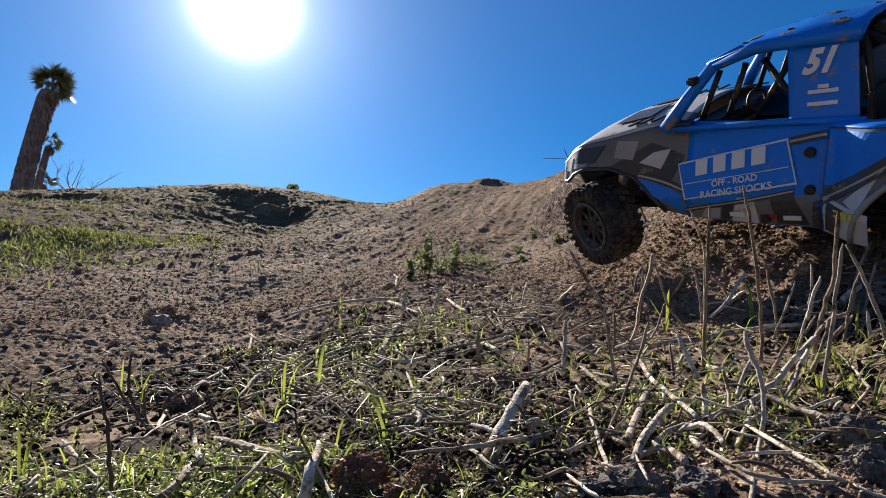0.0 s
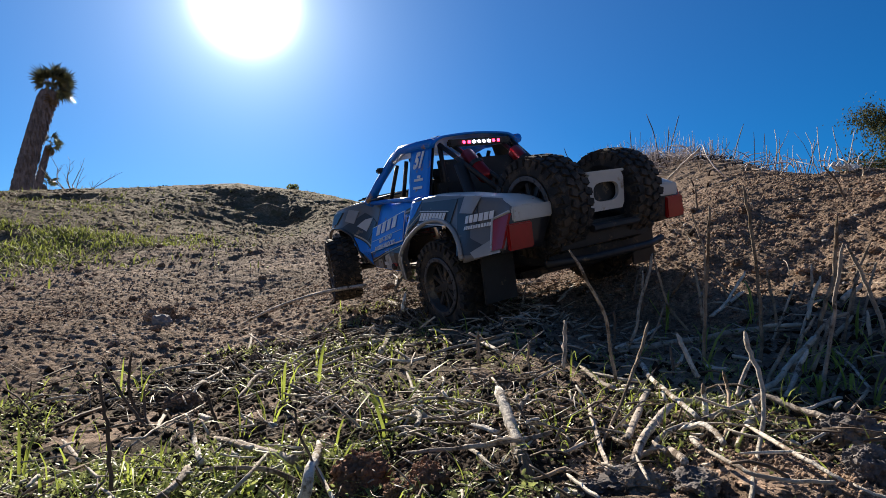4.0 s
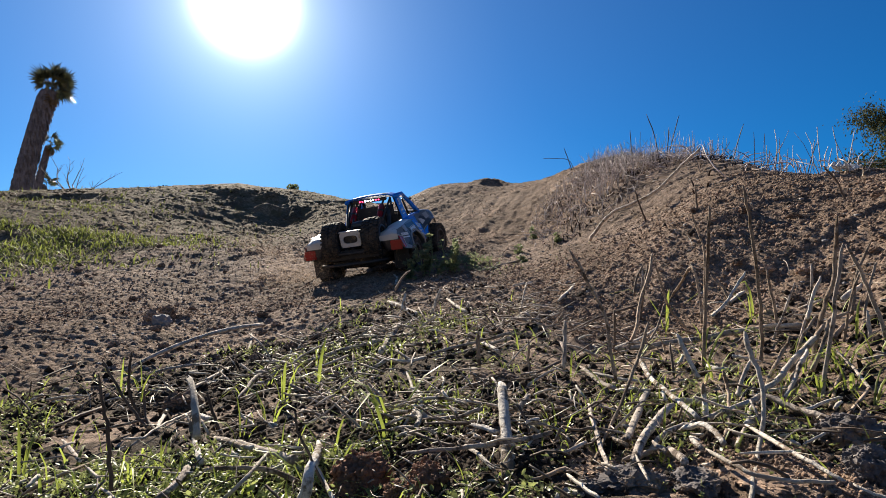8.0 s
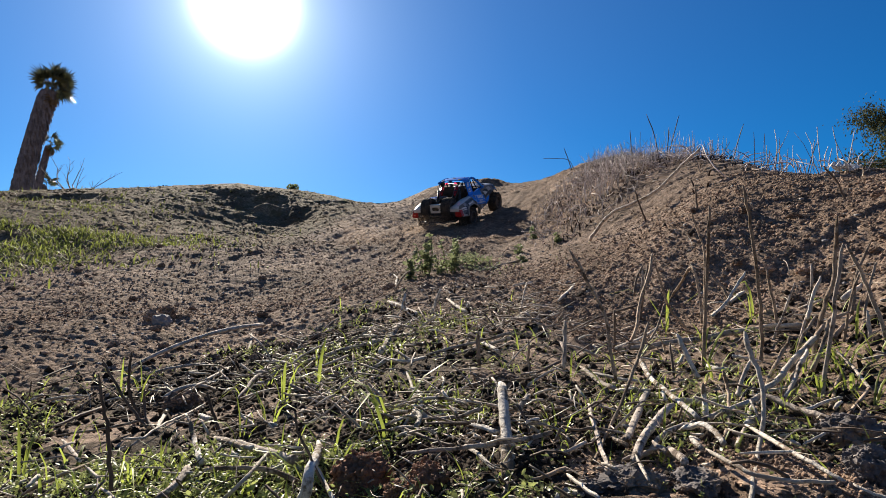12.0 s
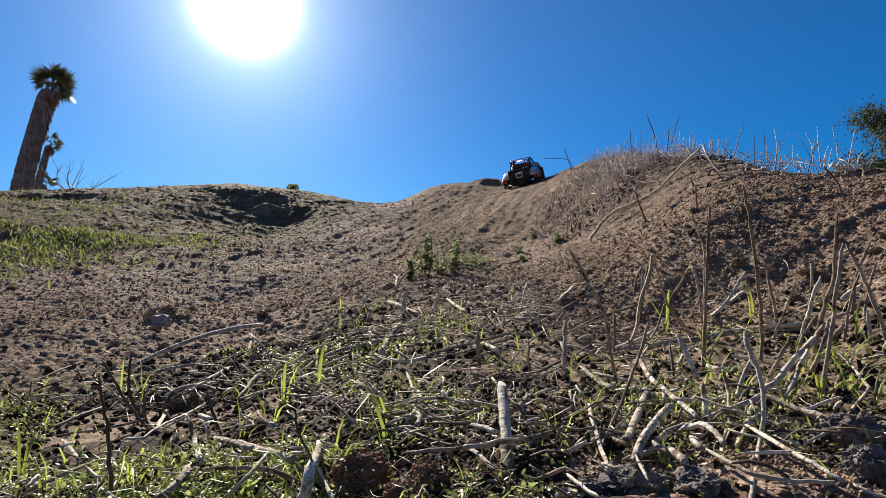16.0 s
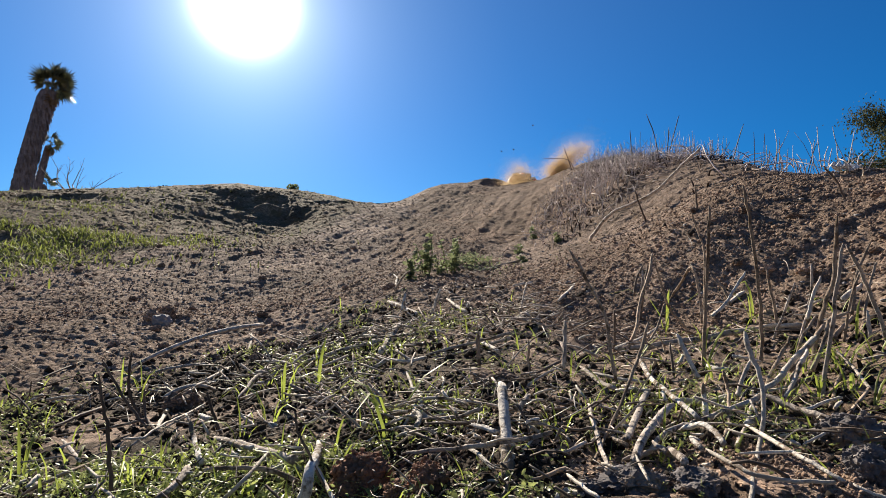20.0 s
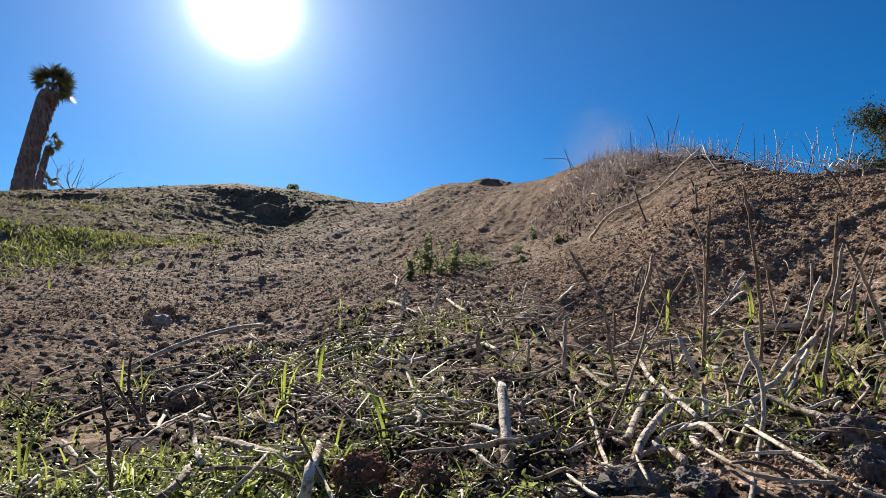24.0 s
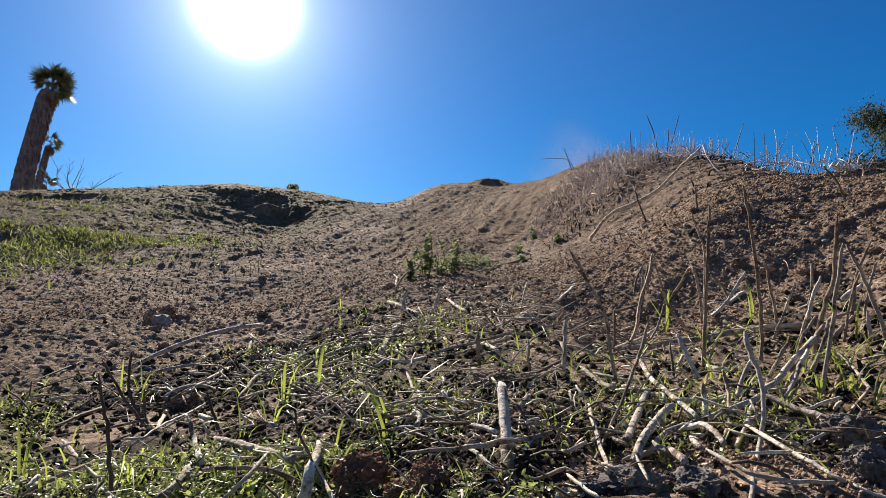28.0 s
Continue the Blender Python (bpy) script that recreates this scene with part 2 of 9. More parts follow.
def rough(x, y):
    """Clods and crumbs."""
    r = np.hypot(x, y)
    near = 1 - smooth(6, 14, r)
    bank = smooth(0.25, 0.55, x - 0.12 * y) * (1 - smooth(3.0, 4.5, y)) * smooth(0.55, 0.85, r)
    slope = (1 - bank) * smooth(0.75, 1.2, r)
    wx, wy = x + 0.012 * vnoise(x * 40, y * 40, 301), y + 0.012 * vnoise(x * 40, y * 40, 303)
    z = 0.02 * fbm(x * 2.6, y * 2.6, 3, 3)
    z = z + (0.010 - 0.004 * bank) * fbm(x * 11, y * 11, 11, 3)
    lump = np.maximum(0, vnoise(x * 23, y * 23, 31) - 0.2) * (1 - 0.7 * smooth(3.5, 6, r))
    lump2 = np.maximum(0, vnoise(x * 52, y * 52, 41) - 0.15) * (1 - smooth(2.2, 4.0, r))
    lump3 = np.maximum(0, vnoise(x * 90, y * 90, 45)) * (1 - smooth(1.4, 2.6, r))
    z = z + (1 - bank) * (1 - 0.75 * smooth(1.1, 1.9, r)) * (lump * 0.006 + lump2 * 0.004) + lump3 * 0.0025 * (1 - 0.6 * bank)
    z = z + (0.0022 + 0.0006 * bank) * fbm(x * 110, y * 110, 51, 2) * (1 - smooth(1.4, 2.6, r))
    # crumbled crust on the slope: small clods everywhere, larger ones in drifts
    drift = np.clip(0.45 + 0.9 * vnoise(x * 3.3, y * 2.1, 311), 0.1, 1)
    z = z + slope * (0.0085 * lumps(wx * 34, wy * 42, 321, 0.45) * drift + 0.0075 * lumps(wx * 62, wy * 74, 331, 0.9) * (1 - 0.5 * smooth(3.5, 5.5, r)))
    z = z + slope * 0.0045 * lumps(wx * 105, wy * 120, 381, 0.95) * (1 - smooth(2.2, 3.4, r))
    z = z + slope * smooth(2.2, 3.6, r) * 0.015 * lumps(wx * 15, wy * 21, 341, 0.35) * drift
    z = z + slope * smooth(2.4, 3.8, r) * 0.019 * lumps((wx + 0.05 * vnoise(x * 9, y * 7, 395)) * 25, (wy + 0.05 * vnoise(x * 7, y * 9, 397)) * 31, 391, 0.7) * (1 - 0.35 * smooth(-1.3, -0.5, x)) * np.clip(0.5 + vnoise(x * 4, y * 3, 393), 0.15, 1)
    # the bank: crumbs packed side by side, with ledges where soil has broken away
    z = z + bank * (0.0068 * lumps(wx * 62, wy * 50, 351, 0.8) + 0.0056 * lumps(wx * 120, wy * 100, 361, 0.9))
    ledge = vnoise(x * 4 + 0.8 * vnoise(x * 9, y * 9, 371), y * 15 + 1.2 * vnoise(x * 6, y * 6, 373), 375) + 0.6 * vnoise(x * 9, y * 34, 377)
    z = z + 0.007 * bank * smooth(-0.15, 0.2, ledge)
    across, along = x * 0.962 - y * 0.272, x * 0.272 + y * 0.962
    ruts = 0.6 * vnoise(across * 5, along * 0.7, 81) + 0.9 * vnoise(across * 14 + 2 * vnoise(x, y, 85), along * 1.2, 83) + 0.7 * vnoise(across * 34, along * 2.4, 87)
    z = z + (0.009 - 0.004 * smooth(3.5, 6.0, y)) * ruts * smooth(1.9, 3.0, y) * (1 - smooth(0.75, 1.4, np.abs(across + 0.85)))
    z = z + mound(x, y, -1.9, 5.35, 1.0, 0.75, 0.022) * (fbm(x * 7, y * 6, 55, 3) + 0.4 * vnoise(x * 21, y * 17, 57))
    return z * near


def ground_z(x, y):
    x, y = np.asarray(x, float), np.asarray(y, float)
    k = near_scale(np.hypot(x, y))
    return land(x, y) + k * rough(x / k, y / k)


def make_ground():
    b = np.concatenate([np.radians(np.arange(-180, -46, 4.0)), np.radians(np.linspace(-43, 43, 545)),
                        np.radians(np.arange(49, 180, 4.0))])
    r = np.concatenate([[0.02, 0.05, 0.09, 0.13, 0.16], np.geomspace(0.18, 0.8, 170)[:-1], np.geomspace(0.8, 4.5, 480)[:-1], np.geomspace(4.5, 7.5, 130)[:-1], np.geomspace(7.5, 13, 30), np.geomspace(13.6, 3000, 40)])
    R, B = np.meshgrid(r, b, indexing="ij")
    X, Y = R * np.sin(B), R * np.cos(B)
    Z = ground_z(X, Y)
    n, m = R.shape
    co = np.stack([X, Y, Z], -1).reshape(-1, 3)
    k = np.arange(n * m).reshape(n, m)
    nxt = np.roll(k, -1, axis=1)
    q = np.stack([k[:-1], nxt[:-1], nxt[1:], k[1:]], -1).reshape(-1, 4)[:, ::-1]
    hub = len(co)
    co = np.vstack([co, [[0, 0, float(ground_z(0.0, 0.0))]]])
    me = bpy.data.meshes.new("ground")
    me.vertices.add(len(co))
    me.vertices.foreach_set("co", co.ravel())
    tri = np.stack([np.full(m, hub), nxt[0], k[0]], -1)
    loops = np.concatenate([q.ravel(), tri.ravel()])
    me.loops.add(len(loops))
    me.loops.foreach_set("vertex_index", loops)
    me.polygons.add(len(q) + m)
    me.polygons.foreach_set("loop_start", np.concatenate([np.arange(len(q)) * 4, len(q) * 4 + np.arange(m) * 3]))
    me.update(calc_edges=True)
    me.validate()
    me.materials.append(MAT["soil"])
    me.materials.append(MAT["turf_soil"])
    c = co[q].mean(1)                                   # dry turf and scrub over the left shoulder, ragged at its edge
    turf = smooth(2.9, 4.4, c[:, 1] - 0.45 * c[:, 0] + 0.9 * vnoise(c[:, 0] * 2.1, c[:, 1] * 1.6, 221)) * (1 - smooth(-1.2, -0.4, c[:, 0] - 0.15 * (c[:, 1] - 5)))
    turf = turf + 0.35 * fbm(c[:, 0] * 7, c[:, 1] * 5, 223, 3) + 0.25 * hash2(np.arange(len(c)), np.zeros(len(c), int), 225)
    me.materials.append(MAT["litter_shade_soil"])             # soil with humus and the shade under the near litter put into its colour
    litter_shade = 1.5 * (1 - 0.5 * smooth(-0.02, 0.10, c[:, 0])) * litter_density(c[:, 0], c[:, 1]) * open_soil(c[:, 0], c[:, 1]) + 0.3 * fbm(c[:, 0] * 25, c[:, 1] * 25, 227, 3) - 0.8 * smooth(0.9, 1.4, c[:, 1]) - 2.0 * (1 - smooth(0.0, 0.15, c[:, 1]))
    me.materials.append(MAT["churned_soil"])            # browner churned earth between the track and the thicket
    churned = smooth(2.2, 3.2, c[:, 1]) * smooth(-1.0, -0.1, c[:, 0] - 0.05 * c[:, 1]) + 0.5 * fbm(c[:, 0] * 5, c[:, 1] * 4, 229, 4)
    me.polygons.foreach_set("material_index", np.concatenate([np.where(turf > 0.62, 1, np.where(churned > 0.5, 3, np.where(litter_shade > 0.55, 2, 0))).astype(np.int32), np.zeros(m, np.int32)]))
    ob = new("ground", me)
    return tagged(ob, "dry brown loose soil slope with clods and crumbs", "ground", kind="structure")



# ---- building tools: shapes are (vertices, faces) ----
def mesh_of(name, vf, mat, smooth=False):
    me = bpy.data.meshes.new(name)
    me.from_pydata([tuple(v) for v in vf[0]], [], vf[1])
    mats = mat if isinstance(mat, (list, tuple)) else [mat]
    for m in mats:
        me.materials.append(MAT[m] if isinstance(m, str) else m)
    if smooth:
        me.polygons.foreach_set("use_smooth", [True] * len(me.polygons))
    me.update()
    return me


def part(name, vf, mat, parent=None, label="", smooth=False, at=None):
    """One mesh object, under a thing or a part."""
    me = vf if isinstance(vf, bpy.types.Mesh) else mesh_of(name, vf, mat, smooth)
    ob = new(name, me)
    if parent is not None:
        ob.parent = parent
    if at is not None:
        ob.matrix_basis = at
    if label:
        ob["label"] = label
    return ob


def join(*shapes):
    vs, fs = [], []
    for v, f in shapes:
        k = len(vs)
        vs.extend(v)
        fs.extend([tuple(i + k for i in q) for q in f])
    return vs, fs


def moved(vf, m):
    return [m @ Vector(v) for v in vf[0]], vf[1]


def tube(pts, radii, n=7, cap=True):
    """A round bar through pts; radii one number or one for each point."""
    pts = [Vector(p) for p in pts]
    if isinstance(radii, (int, float)):
        radii = [radii] * len(pts)
    vs, fs = [], []
    up = None
    for i, p in enumerate(pts):
        d = (pts[min(i + 1, len(pts) - 1)] - pts[max(i - 1, 0)]).normalized()
        if up is None:
            up = d.orthogonal().normalized()
        up = (up - d * up.dot(d)).normalized()
        side = d.cross(up)
        for k in range(n):
            a = 2 * math.pi * k / n
            vs.append(p + (up * math.cos(a) + side * math.sin(a)) * radii[i])
    for i in range(len(pts) - 1):
        for k in range(n):
            fs.append((i * n + k, i * n + (k + 1) % n, (i + 1) * n + (k + 1) % n, (i + 1) * n + k))
    if cap:
        fs.append(tuple(range(n))[::-1])
        fs.append(tuple((len(pts) - 1) * n + k for k in range(n)))
    return vs, fs


def block(cx, cy, cz, sx, sy, sz, bevel=0.002, m=None):
    """A box with chamfered edges."""
    bm = bmesh.new()
    bmesh.ops.create_cube(bm, size=1)
    bmesh.ops.scale(bm, vec=(sx, sy, sz), verts=bm.verts)
    if bevel:
        bmesh.ops.bevel(bm, geom=bm.edges[:], offset=min(bevel, 0.4 * min(sx, sy, sz)), segments=2, affect="EDGES")
    bm.verts.ensure_lookup_table()
    vs = [v.co.copy() for v in bm.verts]
    fs = [tuple(v.index for v in f.verts) for f in bm.faces]
    bm.free()
    mm = Matrix.Translation((cx, cy, cz)) @ (m or Matrix())
    return [mm @ v for v in vs], fs


def lathe(profile, n=32):
    """(radius, y) points turned round the y axis."""
    vs, fs = [], []
    k = len(profile)
    for i in range(n):
        a = 2 * math.pi * i / n
        for r, y in profile:
            vs.append(Vector((r * math.cos(a), y, r * math.sin(a))))
    for i in range(n):
        j = (i + 1) % n
        for q in range(k - 1):
            fs.append((i * k + q, i * k + q + 1, j * k + q + 1, j * k + q))
    return vs, fs


def skin(fn, us, ws, thick):
    """A sheet fn(u, w) -> point over the two sequences, with thickness along the vector thick."""
    n, m = len(us), len(ws)
    t = Vector(thick)
    a = [Vector(fn(u, w)) for u in us for w in ws]
    vs = a + [p + t for p in a]
    fs, k = [], n * m
    for i in range(n - 1):
        for j in range(m - 1):
            q = (i * m + j, i * m + j + 1, (i + 1) * m + j + 1, (i + 1) * m + j)
            fs.append(q)
            fs.append(tuple(k + x for x in q[::-1]))
    rim = [i * m for i in range(n)] + [(n - 1) * m + j for j in range(1, m)] + \
          [i * m + m - 1 for i in range(n - 2, -1, -1)] + [j for j in range(m - 2, 0, -1)]
    for x, y in zip(rim, rim[1:] + rim[:1]):
        fs.append((x, y, k + y, k + x))
    return vs, fs


def steps(a, b, n):
    return [a + (b - a) * i / n for i in range(n + 1)]


def lerp_at(table):
    xs, ys = [p[0] for p in table], [p[1] for p in table]
    if xs[0] > xs[-1]:
        xs, ys = xs[::-1], ys[::-1]
    return lambda x: float(np.interp(x, xs, ys))


def letters(text, size, depth=0.0006, bold=0.0):
    """Raised letters in the built-in font, as a shape in the xy plane, centred."""
    cu = bpy.data.curves.new("letters", "FONT")
    cu.body, cu.size, cu.extrude, cu.align_x, cu.align_y = text, size, depth, "CENTER", "CENTER"
    cu.resolution_u, cu.offset = 3, bold
    ob = bpy.data.objects.new("letters", cu)
    me = ob.to_mesh()
    vf = ([v.co.copy() for v in me.vertices], [tuple(p.vertices) for p in me.polygons])
    ob.to_mesh_clear()
    bpy.data.objects.remove(ob)
    bpy.data.curves.remove(cu)
    return vf


# ---- the radio-controlled desert truck, about 0.82 m long; x forward, y to its left, z up from the ground ----
material("blue_paint", (0.004, 0.20, 0.80), 0.38, vary=0.10, scale=9, coat=0.15, spec=0.3, grime=(0.30, 0.21, 0.12), grime_amount=0.05, grime_scale=30)
material("grey_paint", (0.34, 0.335, 0.33), 0.42, vary=0.15, scale=8, coat=0.2, grime=(0.30, 0.22, 0.14), grime_amount=0.10, grime_scale=26)
material("white_paint", (0.58, 0.57, 0.55), 0.42, vary=0.10, scale=8, coat=0.2, grime=(0.34, 0.25, 0.16), grime_amount=0.12, grime_scale=24)
material("dark_paint", (0.032, 0.032, 0.035), 0.42, vary=0.2, scale=8, coat=0.2, grime=(0.22, 0.16, 0.10), grime_amount=0.06, grime_scale=30)
material("mid_paint", (0.15, 0.147, 0.147), 0.42, vary=0.15, scale=8, coat=0.2, grime=(0.25, 0.18, 0.11), grime_amount=0.08, grime_scale=30)
material("tan_line", (0.45, 0.38, 0.27), 0.4, vary=0.1)
material("yellow_mark", (0.65, 0.58, 0.05), 0.4, vary=0.1)
material("decal_white", (0.80, 0.80, 0.80), 0.4, vary=0.05)
material("black_plastic", (0.02, 0.02, 0.021), 0.55, vary=0.3, scale=30, grime=(0.16, 0.115, 0.07), grime_amount=0.08, grime_scale=35)
material("rubber", (0.022, 0.021, 0.02), 0.8, vary=0.3, scale=40, bump=0.0006, bump_scale=300, grime=(0.075, 0.057, 0.042), grime_amount=0.45, grime_scale=34)
material("rim_metal", (0.05, 0.05, 0.052), 0.5, 0.3, vary=0.2, scale=30, grime=(0.2, 0.145, 0.09), grime_amount=0.2, grime_scale=30)
material("ring_grey", (0.10, 0.10, 0.105), 0.5, 0.2, vary=0.25, scale=40, grime=(0.14, 0.10, 0.065), grime_amount=0.25, grime_scale=30)
material("red_anodized", (0.30, 0.012, 0.014), 0.3, 0.5, vary=0.15, scale=20)
material("tail_red", (0.36, 0.006, 0.008), 0.3, vary=0.15, coat=0.2)
material("led_white", (0.75, 0.82, 1.0), 0.4, emit=7.0)
material("led_red", (1.0, 0.03, 0.08), 0.4, emit=5.0)
material("shock_steel", (0.5, 0.5, 0.5), 0.3, 1.0, vary=0.1)
material("caked_dirt", (0.19, 0.12, 0.065), 0.95, vary=0.35, scale=60, bump=0.002, bump_scale=200, spec=0.2)

WHEEL_R = 0.076
AXLE_F, AXLE_R, TRACK, HUB_Z = 0.290, -0.214, 0.172, 0.076


def sstep(a, b, v):
    t = min(1.0, max(0.0, (v - a) / (b - a)))
    return t * t * (3 - 2 * t)


def side_y(x, z):
    """Half width of the bodywork."""
    y = 0.172 - 0.40 * (z - 0.113) if z > 0.113 else 0.172 - 0.15 * (0.113 - z)
    y += 0.048 * sstep(-0.045, -0.13, x) - 0.011 * sstep(-0.01, 0.13, x) + 0.038 * sstep(0.15, 0.27, x) - 0.02 * sstep(0.31, 0.37, x)
    y -= 0.012 * sstep(-0.309, -0.378, x)
    return y


def side_patch(corners, sgn, off=0.0015, n=10, m=5, thick=0.001):
    """A sticker on the side: four (x, z) corners in order."""
    (ax, az), (bx, bz), (cx, cz), (dx, dz) = corners

    def fn(u, w):
        x = (ax * (1 - u) + bx * u) * (1 - w) + (dx * (1 - u) + cx * u) * w
        z = (az * (1 - u) + bz * u) * (1 - w) + (dz * (1 - u) + cz * u) * w
        return x, sgn * (side_y(x, z) + off), z
    return skin(fn, steps(0, 1, n), steps(0, 1, m), (0, -sgn * thick, 0))


def on_side(vf, x, z, tilt, sgn, off=0.0028):
    """Letters laid on the side; tilt turns them along the body."""
    out = []
    c, s = math.cos(radians(tilt)), math.sin(radians(tilt))
    for v in vf[0]:
        a, b = v.x * c - v.y * s, v.x * s + v.y * c
        px, pz = x - sgn * a, z + b
        out.append(Vector((px, sgn * (side_y(px, pz) + off + v.z), pz)))
    return out, vf[1]


def tyre_shape(width):
    w = width / 2
    prof = [(0.043, -w * 0.80), (0.052, -w * 0.98), (0.064, -w), (0.0715, -w * 0.9), (0.0735, -w * 0.5), (0.074, 0),
            (0.0735, w * 0.5), (0.0715, w * 0.9), (0.064, w), (0.052, w * 0.98), (0.043, w * 0.80)]
    shapes = [lathe(prof, 40)]
    count = 30
    for i in range(count):
        for row, (yy, half, off) in enumerate(((-0.74, 0.20, 0.0), (-0.25, 0.19, 0.5), (0.25, 0.19, 0.0), (0.74, 0.20, 0.5))):
            a = 360.0 * (i + off) / count
            lug = block(0, 0, 0, 0.0075, w * half * 2, 0.0105, 0.0)
            skew = Matrix.Rotation(radians(18 if row % 2 else -18), 4, "X")
            m = Matrix.Rotation(radians(-a), 4, "Y") @ Matrix.Translation((0.0745 - (0.0022 if abs(yy) > 0.5 else 0), yy * w, 0)) @ skew
            shapes.append(moved(lug, m))
        # shoulder lugs down the side wall
        for s in (-1, 1):
            a = 360.0 * (i + (0.5 if s > 0 else 0)) / count
            m = Matrix.Rotation(radians(-a), 4, "Y") @ Matrix.Translation((0.0675, s * w * 1.0, 0))
            shapes.append(moved(block(0, 0, 0, 0.011, 0.005, 0.008, 0.0), m))
    return join(*shapes)


def rim_shape(width, sgn):
    w = width / 2
    o = sgn
    prof = [(0.045, -o * w * 0.8), (0.041, -o * w * 0.5), (0.040, o * w * 0.55), (0.0465, o * w * 0.80), (0.0475, o * w * 0.92), (0.043, o * w * 0.96),
            (0.0405, o * w * 0.80), (0.037, o * w * 0.6)]
    shapes = [lathe(prof, 32), lathe([(0.0005, o * w * 0.72), (0.009, o * w * 0.72), (0.011, o * w * 0.62), (0.013, o * w * 0.4), (0.0005, o * w * 0.4)], 16)]
    shapes.append(lathe([(0.0005, o * w * 0.28), (0.030, o * w * 0.28), (0.0405, o * w * 0.20), (0.0405, o * w * 0.16), (0.0005, o * w * 0.16)], 24))
    for i in range(9):
        m = Matrix.Rotation(radians(-40 * i), 4, "Y")
        shapes.append(moved(block(0.024, o * w * 0.56, 0, 0.030, 0.007, 0.010, 0.0015), m))
    for i in range(18):
        m = Matrix.Rotation(radians(-20 * i), 4, "Y")
        shapes.append(moved(block(0.0450, o * w * 0.96, 0, 0.0035, 0.003, 0.0035, 0.0008), m))
    return join(*shapes)


def ring_shape(width, sgn):
    w = sgn * width / 2
    shapes = [lathe([(0.0415, w * 0.97), (0.0475, w * 0.97), (0.0485, w * 0.99), (0.0475, w * 1.02), (0.042, w * 1.02), (0.0415, w * 0.97)], 32)]
    for i in range(18):
        shapes.append(moved(block(0.0448, w * 1.03, 0, 0.003, 0.002, 0.003, 0.0), Matrix.Rotation(radians(-20 * i), 4, "Y")))
    return join(*shapes)


def make_wheel(parent, name, x, y, z, sgn, width=0.062):
    tyre = part("tyre", tyre_mesh, None, None, "knobbly black tyre caked with soil")
    hub = new(name, None)
    hub.parent = parent
    hub.matrix_basis = pose(x, y, z)
    tyre.parent = hub
    part("rim", rim_left if sgn > 0 else rim_right, None, hub, "dark beadlock rim with spokes")
    part("beadlock_ring", ring_left if sgn > 0 else ring_right, None, hub, "grey bolted beadlock ring")
    return hub


tyre_mesh = mesh_of("tyre", tyre_shape(0.062), "rubber")
ring_left = mesh_of("beadlock_ring", ring_shape(0.062, 1), "ring_grey")
ring_right = mesh_of("beadlock_ring", ring_shape(0.062, -1), "ring_grey")
rim_left = mesh_of("rim", rim_shape(0.062, 1), "rim_metal")
rim_right = mesh_of("rim", rim_shape(0.062, -1), "rim_metal")
wheels = {}


def bars(x, z, tilt, sgn, words, h, mat, parent, name, label, gap=0.35, w=0.62, slant=0.0, off=0.0034):
    """Plain bars in place of a maker's name: words is the number of letters in each row's words."""
    n = words
    pitch = h * (w + gap * w)
    for i in range(n):
        a = (i - (n - 1) / 2) * pitch
        vs, fs = block(0, 0, 0, h * w, h, 0.0008, 0.0)
        vs = [Vector((v.x + a + slant * v.y, v.y, v.z)) for v in vs]
        part(name, on_side((vs, fs), x, z, tilt, sgn, off), mat, parent, label)


